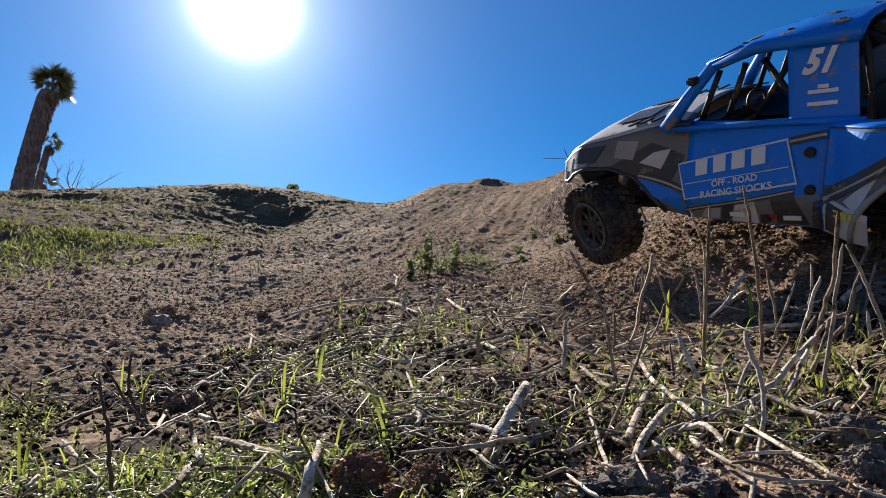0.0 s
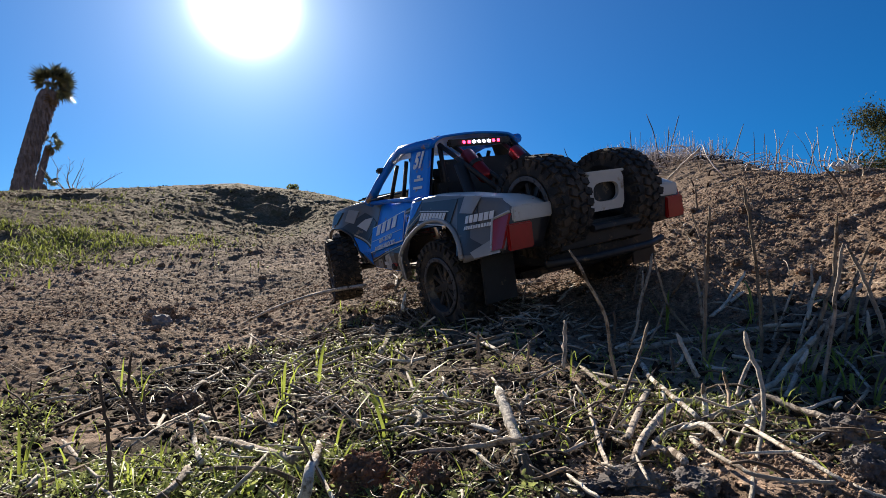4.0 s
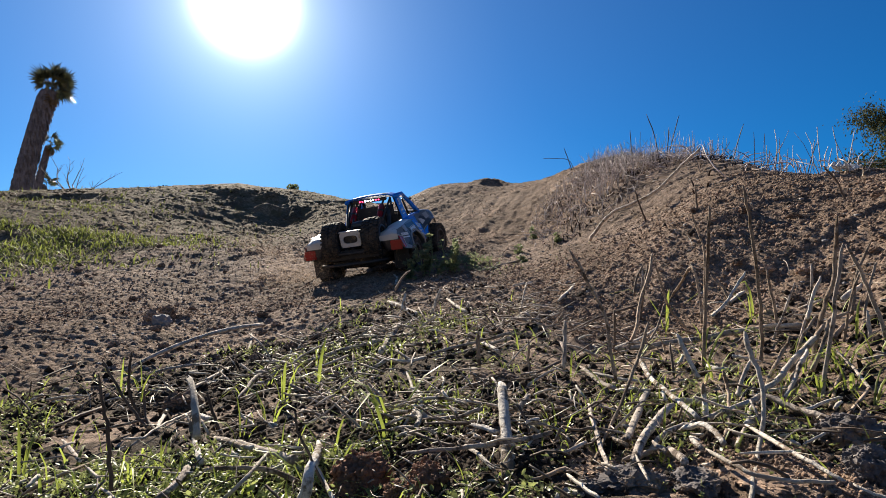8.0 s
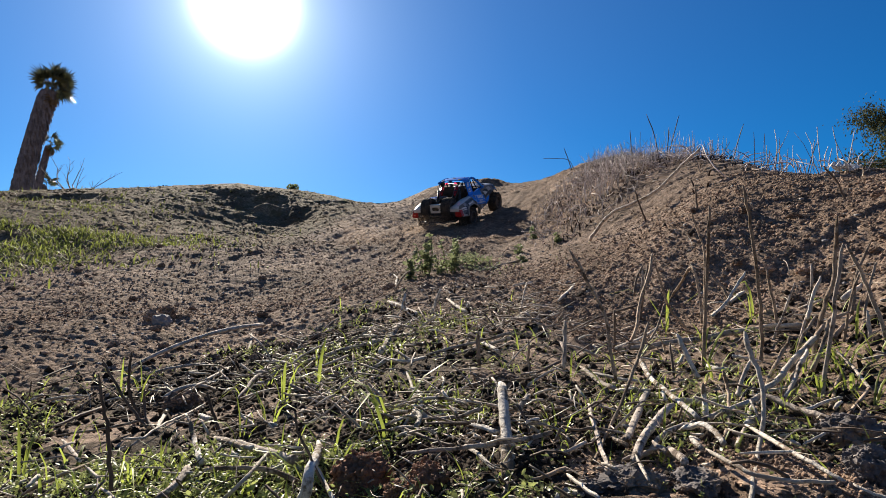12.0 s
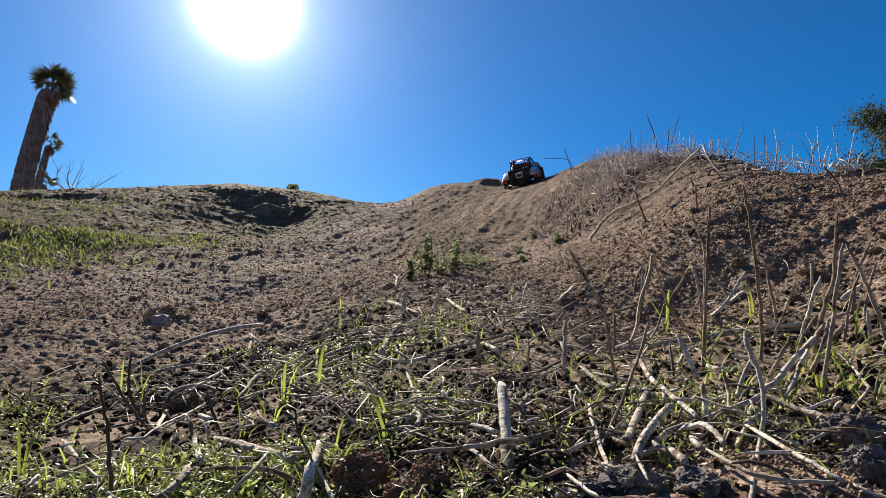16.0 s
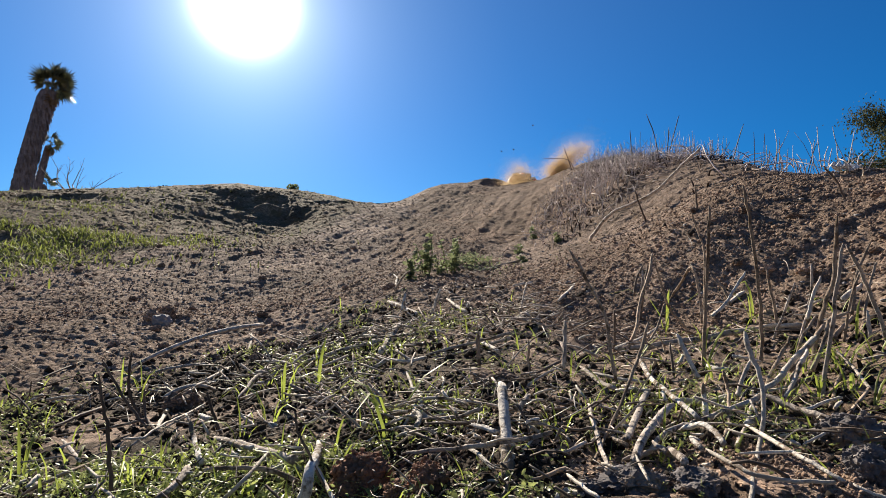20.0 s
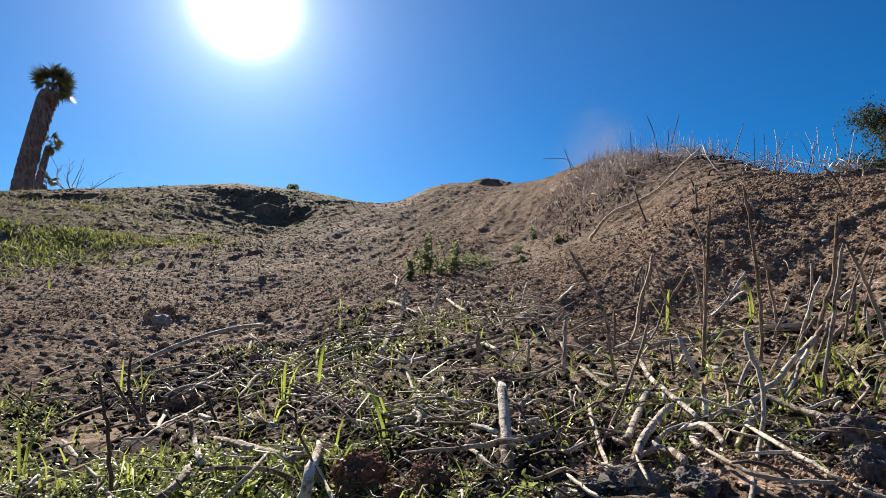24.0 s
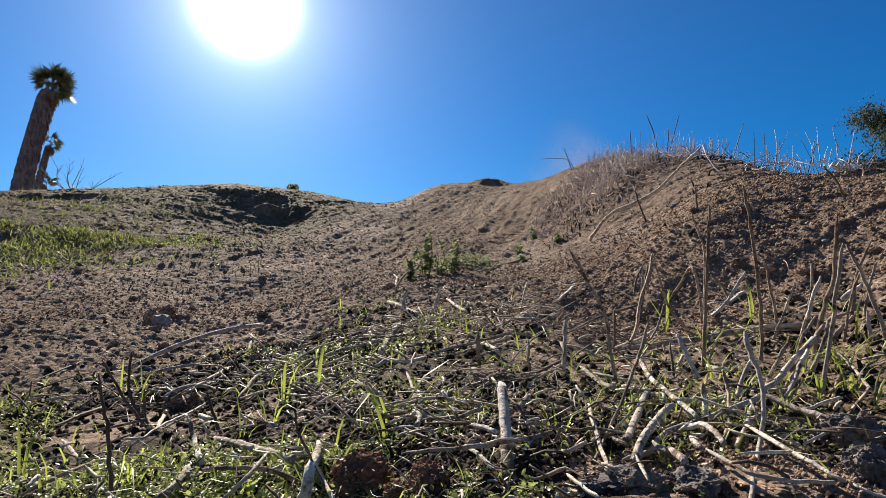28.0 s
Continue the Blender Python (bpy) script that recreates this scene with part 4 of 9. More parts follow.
    # light bar at the back of the roof
    bar = part("light_bar", block(-0.098, 0, 0.312, 0.012, 0.150, 0.014, 0.003), "black_plastic", t, "light bar with red and white diodes")
    for i in range(8):
        part("diode", block(-0.1048, -0.042 + 0.012 * i, 0.312, 0.003, 0.0065, 0.006, 0.0015), "led_red" if i in (0, 1, 6, 7) else "led_white", bar)
    # load bed
    part("bed_floor", block(-0.258, 0, 0.128, 0.24, 0.25, 0.012, 0.003), "black_plastic", t)
    for s in (1, -1):
        part("bed_wall", block(-0.258, s * 0.128, 0.160, 0.24, 0.004, 0.07, 0.001), "black_plastic", t)
    part("fuel_cell", block(-0.226, 0, 0.165, 0.08, 0.10, 0.06, 0.008), "black_plastic", t)
    part("air_cleaner", join(moved(lathe([(0.0005, -0.03), (0.018, -0.028), (0.021, 0), (0.018, 0.028), (0.0005, 0.03)], 14), pose(-0.209, 0.02, 0.222)), block(-0.213, -0.04, 0.215, 0.03, 0.03, 0.02, 0.004)), "dark_paint", t)
    part("spare_rack", join(tube([(-0.409, -0.05, 0.14), (-0.409, 0.05, 0.14)], 0.006), tube([(-0.339, -0.13, 0.175), (-0.339, 0.13, 0.175)], 0.006)), "black_plastic", t)
    for s in (1, -1):
        spare = make_wheel(t, "spare_wheel", -0.342, s * 0.080, 0.180, s)
        spare["label"] = "spare wheel standing upright in the load bed"
    # white plate with an oval opening at the tail, and what hangs under it
    oval, rect = [], []
    for i in range(28):
        a = 2 * math.pi * i / 28
        ca, sa = math.cos(a), math.sin(a)
        oval.append((math.copysign(abs(ca) ** 0.6, ca) * 0.028, math.copysign(abs(sa) ** 0.75, sa) * 0.0145))
        k = max(abs(ca) / 0.040, abs(sa) / 0.028)
        rect.append((ca / k, sa / k))
    vs = [Vector((x, y, z)) for x in (-0.398, -0.392) for ringp in (oval, rect) for y, z in ringp]
    fs = []
    for i in range(28):
        j = (i + 1) % 28
        fs += [(i, j, 28 + j, 28 + i), (56 + j, 56 + i, 84 + i, 84 + j), (28 + i, 28 + j, 84 + j, 84 + i), (j, i, 56 + i, 56 + j)]
    plate = part("tail_plate", ([v + Vector((0.06 * (0.0 - v.z), 0, 0.190)) for v in vs], fs), "white_paint", t, "white plate with an oval opening")
    part("plate_top", block(-0.388, 0, 0.220, 0.026, 0.082, 0.004, 0.001), "white_paint", plate)
    part("plate_back", block(-0.385, 0, 0.190, 0.004, 0.076, 0.05, 0.001), "black_plastic", plate)
    part("tailgate", block(-0.389, 0, 0.132, 0.008, 0.20, 0.036, 0.004), "black_plastic", t)
    part("rear_bumper", join(tube([(-0.391, -0.13, 0.10), (-0.418, -0.06, 0.10), (-0.418, 0.06, 0.10), (-0.391, 0.13, 0.10)], 0.006),
                             tube([(-0.374, -0.05, 0.08), (-0.418, -0.03, 0.10)], 0.005), tube([(-0.374, 0.05, 0.08), (-0.418, 0.03, 0.10)], 0.005)), "black_plastic", t, "", True)
    for name, x, y, s in (("front_wheel", AXLE_F, TRACK, 1), ("front_wheel", AXLE_F, -TRACK, -1), ("rear_wheel", AXLE_R, TRACK, 1), ("rear_wheel", AXLE_R, -TRACK, -1)):
        wheels[(name, s)] = make_wheel(t, name, x, y, HUB_Z, s)
    return t


truck = make_truck()


# ---- plants, sticks, clods ----
material("stalk_grey", (0.54, 0.465, 0.395), 0.85, vary=0.4, scale=90, bump=0.0014, bump_scale=320, grime=(0.10, 0.075, 0.055), grime_amount=0.3, grime_scale=70, random=0.35, spec=0.15)
material("stalk_tan", (0.42, 0.325, 0.24), 0.85, vary=0.4, scale=90, bump=0.0014, bump_scale=320, grime=(0.13, 0.09, 0.06), grime_amount=0.3, grime_scale=70, random=0.35, spec=0.15)
material("stalk_dark", (0.14, 0.10, 0.072), 0.8, vary=0.35, scale=60, bump=0.0005, bump_scale=400, random=0.3)
material("stalk_pale", (0.70, 0.63, 0.53), 0.8, vary=0.3, scale=80, bump=0.002, bump_scale=320, grime=(0.22, 0.16, 0.11), grime_amount=0.2, grime_scale=60, random=0.3, spec=0.2)
material("stalk_white", (0.72, 0.67, 0.60), 0.85, vary=0.3, scale=60, bump=0.003, bump_scale=260, grime=(0.20, 0.155, 0.11), grime_amount=0.5, grime_scale=45, spec=0.15)
material("straw", (0.58, 0.50, 0.40), 0.45, vary=0.4, scale=50, random=0.95, spec=0.45, thin=0.2)
material("ridge_straw", (0.58, 0.49, 0.45), 0.8, vary=0.3, scale=30, random=0.6)
material("sprout_green", (0.38, 0.43, 0.15), 0.42, vary=0.3, scale=40, thin=0.5, random=0.7, spec=0.5)
material("grass_green", (0.40, 0.48, 0.09), 0.45, vary=0.25, scale=30, thin=0.55, random=0.4)
material("patch_green", (0.26, 0.30, 0.07), 0.6, vary=0.3, scale=6, thin=0.45, random=0.5)
material("scrub_brown", (0.115, 0.095, 0.055), 0.85, vary=0.4, scale=3, thin=0.2, random=0.6, spec=0.1)
material("weed_green", (0.25, 0.29, 0.15), 0.6, vary=0.3, scale=40, thin=0.5, random=0.35, spec=0.2)
material("clod_soil", (0.33, 0.232, 0.168), 0.95, vary=0.35, scale=40, bump=0.002, bump_scale=160, spec=0.15, random=0.45, grain=0.4, grain_scale=150)
material("red_soil", (0.27, 0.15, 0.095), 0.95, vary=0.35, scale=40, bump=0.003, bump_scale=180, spec=0.2)
material("grey_stone", (0.26, 0.25, 0.245), 0.8, vary=0.25, scale=30, bump=0.001, bump_scale=200)
material("dark_crust", (0.16, 0.14, 0.135), 0.9, vary=0.5, scale=60, bump=0.003, bump_scale=140, grime=(0.30, 0.22, 0.15), grime_amount=0.4, grime_scale=22)
material("palm_trunk", (0.20, 0.175, 0.195), 0.9, vary=0.4, scale=3, bump=0.03, bump_scale=12)
material("palm_leaf", (0.12, 0.13, 0.07), 0.38, vary=0.3, scale=2, thin=0.2, random=0.5, spec=0.7)
material("palm_dead", (0.20, 0.13, 0.075), 0.8, vary=0.3, scale=2, thin=0.15, random=0.5)
material("tree_leaf", (0.10, 0.11, 0.055), 0.85, vary=0.35, scale=2, thin=0.3, random=0.6, spec=0.1)
# near-black for humus and for the shade painted in the litter's gaps
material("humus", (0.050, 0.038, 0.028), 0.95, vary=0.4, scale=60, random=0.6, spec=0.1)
material("weed_mould", (0.115, 0.088, 0.075), 0.95, vary=0.4, scale=30, random=0.6, spec=0.1)
material("tree_bark", (0.22, 0.17, 0.13), 0.85, vary=0.35, scale=5, bump=0.01, bump_scale=25)
material("white_plastic", (0.78, 0.79, 0.80), 0.4, vary=0.08, scale=20, thin=0.3)
RND = random.Random(7)


def glide(pts, times=4):
    """More points on a smooth line through pts."""
    p = [Vector(q) for q in pts]
    out = []
    for i in range(len(p) - 1):
        a, b, c, d = p[max(0, i - 1)], p[i], p[i + 1], p[min(len(p) - 1, i + 2)]
        for k in range(times):
            s = k / times
            out.append(0.5 * (2 * b + (c - a) * s + (2 * a - 5 * b + 4 * c - d) * s * s + (3 * b - a - 3 * c + d) * s ** 3))
    return out + [p[-1]]


STALK_LABEL = {
    "dry_stalk": "thin dry stalk standing or leaning in the soil", "pale_stick": "short bleached stick lying among the litter",
    "bent_stalk": "long bent dry stalk arching over the litter", "fallen_branch": "grey fallen branch lying on the soil",
    "broken_branch": "thick broken grey branch half buried in litter", "dead_branch": "weathered dead branch lying on the ground"}


def stalk(name, mat, *args):
    """A stick through the given points, its tip first, from the tip's radius to the foot's."""
    pts, r1, r0 = glide(args[:-2]), args[-2], args[-1]
    n = len(pts)
    rad = []
    for i in range(n):
        r = r1 + (r0 - r1) * i / (n - 1)
        knot = 1.07 if i % 5 == 2 else 1.0
        rad.append(r * knot * RND.uniform(0.97, 1.04) * (0.76 if name == "dry_stalk" else 0.88))
    rad[0] *= 0.5
    rad[1] *= 0.85
    wob = [p + Vector((RND.uniform(-1, 1), RND.uniform(-1, 1), RND.uniform(-1, 1))) * r0 * 0.28 for p in pts]
    vs, fs = tube(wob, rad, 13)
    flute = [RND.choice((0.74, 0.86, 1.0, 1.08, 1.14)) for k in range(13)]      # split, fibrous bark
    vs = [Vector(v) for v in vs]
    for i in range(n):
        for k in range(13):
            q = i * 13 + k
            vs[q] = wob[i] + (vs[q] - wob[i]) * flute[k] * RND.uniform(0.96, 1.04)
            if i in (0, n - 1):                         # splintered ends
                vs[q] = vs[q] + (wob[i] - wob[1 if i == 0 else n - 2]).normalized() * RND.uniform(-0.6, 1.8) * rad[i]
    ob = part(name, (vs, fs), mat, smooth=True)
    colour = {"stalk_grey": "grey", "stalk_tan": "tan", "stalk_dark": "dark brown", "stalk_pale": "pale", "stalk_white": "bleached white"}[mat]
    lab = STALK_LABEL[name]
    return tagged(ob, lab if colour in lab else colour + " " + lab, "branch" if "branch" in name else "stick", "dry sticks and stalks")


stalk("dry_stalk", "stalk_grey", (0.092, 0.377, 0.202), (0.106, 0.384, 0.179), (0.120, 0.391, 0.154), (0.127, 0.399, 0.120), (0.133, 0.406, 0.094), (0.136, 0.411, 0.075), 0.0013, 0.0017)
stalk("dry_stalk", "stalk_tan", (0.239, 0.465, 0.249), (0.238, 0.467, 0.222), (0.237, 0.470, 0.190), (0.235, 0.474, 0.146), (0.233, 0.477, 0.105), (0.232, 0.479, 0.083), 0.0015, 0.002)
stalk("dry_stalk", "stalk_tan", (0.292, 0.502, 0.276), (0.299, 0.506, 0.237), (0.305, 0.510, 0.191), (0.309, 0.513, 0.149), (0.309, 0.517, 0.106), (0.309, 0.519, 0.082), 0.0019, 0.0025)
stalk("dry_stalk", "stalk_tan", (0.364, 0.480, 0.243), (0.362, 0.485, 0.190), (0.353, 0.488, 0.158), (0.347, 0.490, 0.135), (0.342, 0.492, 0.109), (0.338, 0.494, 0.087), 0.0022, 0.0029)
stalk("dry_stalk", "stalk_grey", (0.294, 0.384, 0.207), (0.289, 0.386, 0.175), (0.285, 0.390, 0.139), (0.279, 0.394, 0.094), (0.277, 0.395, 0.075), 0.0016, 0.0021)
stalk("dry_stalk", "stalk_grey", (0.344, 0.445, 0.212), (0.360, 0.448, 0.183), (0.372, 0.450, 0.152), (0.381, 0.453, 0.121), (0.387, 0.455, 0.100), 0.0016, 0.0022)
stalk("dry_stalk", "stalk_tan", (0.234, 0.491, 0.250), (0.241, 0.493, 0.230), (0.248, 0.495, 0.209), (0.247, 0.500, 0.150), (0.246, 0.504, 0.107), (0.245, 0.506, 0.084), 0.0012, 0.0016)
stalk("dry_stalk", "stalk_tan", (0.274, 0.679, 0.218), (0.291, 0.684, 0.159), (0.321, 0.687, 0.120), (0.338, 0.689, 0.098), 0.0017, 0.0022)
stalk("dry_stalk", "stalk_dark", (0.325, 0.831, 0.217), (0.318, 0.835, 0.172), (0.313, 0.838, 0.129), (0.309, 0.841, 0.099), 0.002, 0.0027)
stalk("dry_stalk", "stalk_tan", (0.368, 0.854, 0.163), (0.358, 0.789, 0.189), (0.345, 0.726, 0.208), (0.348, 0.717, 0.179), (0.348, 0.709, 0.134), 0.0019, 0.0026)
stalk("dry_stalk", "stalk_tan", (0.374, 0.606, 0.200), (0.381, 0.609, 0.165), (0.388, 0.613, 0.126), (0.394, 0.615, 0.100), 0.0017, 0.0023)
stalk("dry_stalk", "stalk_grey", (0.391, 0.583, 0.184), (0.377, 0.587, 0.146), (0.367, 0.589, 0.121), (0.358, 0.591, 0.098), 0.0014, 0.0019)
stalk("dry_stalk", "stalk_grey", (0.398, 0.565, 0.202), (0.396, 0.569, 0.161), (0.383, 0.573, 0.117), (0.376, 0.575, 0.093), 0.0016, 0.0021)
stalk("dry_stalk", "stalk_tan", (0.417, 0.524, 0.195), (0.407, 0.527, 0.160), (0.400, 0.530, 0.121), (0.395, 0.532, 0.097), 0.0013, 0.0017)
stalk("fallen_branch", "stalk_grey", (0.186, 0.563, 0.112), (0.271, 0.602, 0.117), (0.354, 0.629, 0.126), (0.411, 0.611, 0.132), 0.0031, 0.0042)
stalk("pale_stick", "stalk_pale", (0.366, 0.724, 0.140), (0.412, 0.768, 0.154), (0.451, 0.793, 0.173), 0.0028, 0.0037)
stalk("fallen_branch", "stalk_grey", (-0.021, 0.277, 0.089), (0.000, 0.252, 0.098), (0.025, 0.244, 0.103), (0.053, 0.266, 0.102), 0.001, 0.0013)
stalk("dry_stalk", "stalk_dark", (0.189, 0.581, 0.153), (0.189, 0.583, 0.134), (0.189, 0.585, 0.109), (0.189, 0.587, 0.084), 0.0014, 0.0019)
stalk("dry_stalk", "stalk_dark", (-0.270, 0.422, 0.118), (-0.259, 0.423, 0.100), (-0.248, 0.425, 0.081), (-0.234, 0.427, 0.064), (-0.221, 0.428, 0.048), 0.0012, 0.0016)
stalk("dry_stalk", "stalk_dark", (-0.250, 0.426, 0.124), (-0.252, 0.428, 0.100), (-0.248, 0.429, 0.083), (-0.236, 0.431, 0.064), (-0.226, 0.432, 0.046), 0.0012, 0.0016)
stalk("dry_stalk", "stalk_dark", (-0.156, 0.242, 0.134), (-0.154, 0.243, 0.119), (-0.152, 0.244, 0.110), (-0.151, 0.245, 0.094), (-0.150, 0.247, 0.073), (-0.149, 0.249, 0.055), 0.0008, 0.0015)
stalk("pale_stick", "stalk_pale", (-0.217, 0.408, 0.068), (-0.270, 0.519, 0.054), (-0.302, 0.599, 0.049), 0.0016, 0.0022)
stalk("dry_stalk", "stalk_pale", (-0.211, 0.363, 0.068), (-0.209, 0.398, 0.073), (-0.227, 0.466, 0.065), (-0.261, 0.587, 0.051), 0.0012, 0.0015)
stalk("dry_stalk", "stalk_tan", (-0.207, 0.266, 0.072), (-0.196, 0.270, 0.078), (-0.191, 0.281, 0.080), (-0.218, 0.341, 0.066), 0.001, 0.0013)
stalk("dry_stalk", "stalk_dark", (-0.170, 0.385, 0.101), (-0.166, 0.386, 0.086), (-0.159, 0.388, 0.070), (-0.150, 0.389, 0.053), 0.0014, 0.0018)
stalk("dry_stalk", "stalk_dark", (-0.065, 0.236, 0.119), (-0.064, 0.237, 0.110), (-0.059, 0.238, 0.100), (-0.049, 0.240, 0.079), (-0.042, 0.241, 0.062), 0.0007, 0.001)
stalk("dry_stalk", "stalk_pale", (-0.101, 0.318, 0.080), (-0.086, 0.239, 0.091), (-0.097, 0.239, 0.080), 0.0008, 0.0011)
stalk("dead_branch", "stalk_white", (-0.069, 0.300, 0.088), (-0.057, 0.234, 0.095), (-0.060, 0.233, 0.081), 0.0021, 0.0028)
stalk("dead_branch", "stalk_grey", (-0.151, 0.356, 0.076), (-0.123, 0.326, 0.080), (-0.098, 0.302, 0.082), (-0.078, 0.282, 0.084), 0.0019, 0.0026)
stalk("pale_stick", "stalk_pale", (-0.006, 1.104, 0.182), (-0.014, 1.107, 0.155), (-0.026, 1.109, 0.128), (-0.038, 1.111, 0.100), 0.0036, 0.0047)
stalk("pale_stick", "stalk_white", (-0.191, 2.016, 0.250), (-0.163, 1.843, 0.230), (-0.152, 1.704, 0.207), (-0.149, 1.598, 0.187), 0.0037, 0.0049)
stalk("dry_stalk", "stalk_dark", (-0.590, 0.744, 0.042), (-0.590, 0.808, 0.052), (-0.608, 0.917, 0.062), 0.0017, 0.0022)
stalk("dry_stalk", "stalk_dark", (-0.253, 0.650, 0.048), (-0.268, 0.759, 0.053), (-0.244, 0.809, 0.065), (-0.207, 0.869, 0.080), 0.0022, 0.0029)
stalk("dry_stalk", "stalk_tan", (0.032, 0.486, 0.136), (0.032, 0.487, 0.119), (0.033, 0.489, 0.095), (0.034, 0.491, 0.072), 0.0019, 0.0026)
stalk("dry_stalk", "stalk_tan", (0.075, 0.466, 0.130), (0.075, 0.468, 0.112), (0.076, 0.469, 0.099), (0.076, 0.471, 0.078), 0.0013, 0.0017)
stalk("pale_stick", "stalk_pale", (0.008, 1.243, 0.162), (0.024, 1.067, 0.150), (0.044, 0.992, 0.138), 0.0028, 0.0037)
stalk("dry_stalk", "stalk_grey", (-0.161, 1.045, 0.106), (-0.090, 1.312, 0.145), (0.030, 1.757, 0.221), (0.336, 2.207, 0.318), 0.004, 0.0053)
stalk("dry_stalk", "stalk_grey", (-0.056, 0.625, 0.092), (0.011, 0.646, 0.098), (0.077, 0.622, 0.119), 0.0018, 0.0024)
stalk("dry_stalk", "stalk_dark", (-0.175, 0.736, 0.078), (-0.124, 0.807, 0.093), (-0.018, 0.713, 0.104), 0.0018, 0.0024)
stalk("dry_stalk", "stalk_grey", (0.084, 0.916, 0.133), (0.172, 1.096, 0.161), (0.279, 1.259, 0.200), 0.0027, 0.0036)
stalk("dry_stalk", "stalk_dark", (0.690, 1.857, 0.542), (0.706, 1.862, 0.494), (0.735, 1.868, 0.421), (0.746, 1.870, 0.393), 0.003, 0.0041)
stalk("dry_stalk", "stalk_dark", (0.700, 0.948, 0.405), (0.724, 0.950, 0.379), (0.741, 0.953, 0.340), (0.754, 0.956, 0.313), 0.0019, 0.0026)
stalk("dry_stalk", "stalk_dark", (0.586, 1.200, 0.419), (0.590, 1.204, 0.375), (0.593, 1.206, 0.349), (0.596, 1.209, 0.320), 0.0025, 0.0033)
stalk("dry_stalk", "stalk_dark", (0.992, 5.102, 1.517), (1.127, 5.102, 1.517), (1.267, 5.105, 1.483), (1.334, 5.126, 1.243), 0.0032, 0.0047)
stalk("dry_stalk", "stalk_dark", (1.199, 5.093, 1.623), (1.244, 5.103, 1.505), (1.323, 5.124, 1.271), 0.0037, 0.0054)
stalk("dry_stalk", "stalk_dark", (1.319, 3.311, 1.339), (1.371, 3.323, 1.200), (1.415, 3.342, 0.981), 0.0029, 0.0042)
stalk("dry_stalk", "stalk_dark", (1.532, 3.311, 1.332), (1.495, 3.323, 1.200), (1.444, 3.342, 0.981), 0.0029, 0.0042)
stalk("dry_stalk", "stalk_dark", (1.213, 3.320, 1.233), (1.220, 3.328, 1.145), (1.235, 3.342, 0.981), 0.0029, 0.0042)
stalk("dry_stalk", "stalk_dark", (1.262, 2.146, 0.886), (1.235, 2.153, 0.801), (1.195, 2.166, 0.659), 0.0019, 0.0027)
stalk("dry_stalk", "stalk_dark", (1.572, 2.152, 0.811), (1.546, 2.158, 0.742), (1.508, 2.169, 0.579), 0.0019, 0.0027)
stalk("dry_stalk", "stalk_dark", (1.466, 3.318, 1.255), (1.459, 3.328, 1.145), (1.451, 3.342, 0.981), 0.0029, 0.0042)
stalk("dry_stalk", "stalk_tan", (1.411, 2.151, 0.827), (1.413, 2.157, 0.754), (1.411, 2.168, 0.636), 0.0014, 0.002)
stalk("dry_stalk", "stalk_tan", (1.304, 2.149, 0.851), (1.307, 2.156, 0.766), (1.307, 2.167, 0.648), 0.0014, 0.002)
stalk("dry_stalk", "stalk_tan", (1.349, 2.149, 0.844), (1.347, 2.156, 0.766), (1.347, 2.167, 0.643), 0.0014, 0.002)
stalk("dry_stalk", "stalk_tan", (1.069, 2.155, 0.785), (1.077, 2.157, 0.754), (1.081, 2.165, 0.664), 0.0014, 0.002)
stalk("dry_stalk", "stalk_tan", (1.449, 2.155, 0.785), (1.442, 2.160, 0.718), (1.437, 2.168, 0.624), 0.0014, 0.002)
stalk("dry_stalk", "stalk_pale", (0.154, 0.270, 0.151), (0.154, 0.266, 0.141), (0.155, 0.261, 0.132), (0.154, 0.257, 0.122), (0.151, 0.253, 0.111), (0.144, 0.246, 0.101), (0.113, 0.197, 0.103), (0.104, 0.184, 0.098), 0.0016, 0.0011)
stalk("bent_stalk", "stalk_pale", (0.149, 0.340, 0.104), (0.170, 0.357, 0.099), (0.199, 0.373, 0.099), (0.233, 0.390, 0.101), (0.257, 0.407, 0.107), (0.277, 0.423, 0.117), (0.308, 0.440, 0.134), 0.0018, 0.0021)
stalk("pale_stick", "stalk_white", (0.189, 0.513, 0.110), (0.164, 0.424, 0.105), (0.155, 0.375, 0.104), (0.149, 0.339, 0.103), (0.141, 0.298, 0.102), 0.0027, 0.0019)
stalk("bent_stalk", "stalk_grey", (0.077, 0.230, 0.100), (0.095, 0.248, 0.099), (0.109, 0.267, 0.101), (0.125, 0.285, 0.100), (0.145, 0.303, 0.099), (0.171, 0.322, 0.101), (0.200, 0.340, 0.105), 0.0012, 0.0018)
stalk("broken_branch", "stalk_grey", (0.142, 0.331, 0.103), (0.104, 0.271, 0.103), (0.074, 0.211, 0.105), 0.0025, 0.0017)
stalk("broken_branch", "stalk_grey", (0.151, 0.391, 0.101), (0.127, 0.342, 0.101), (0.104, 0.290, 0.102), (0.085, 0.249, 0.103), 0.0025, 0.0020)
stalk("pale_stick", "stalk_white", (0.117, 0.265, 0.104), (0.121, 0.253, 0.109), (0.122, 0.241, 0.109), (0.119, 0.229, 0.107), 0.0014, 0.0013)
stalk("pale_stick", "stalk_white", (0.161, 0.330, 0.115), (0.161, 0.330, 0.108), (0.158, 0.322, 0.097), 0.0014, 0.0019)
stalk("bent_stalk", "stalk_pale", (0.148, 0.263, 0.107), (0.134, 0.207, 0.110), (0.134, 0.193, 0.109), (0.136, 0.185, 0.107), 0.0011, 0.0007)
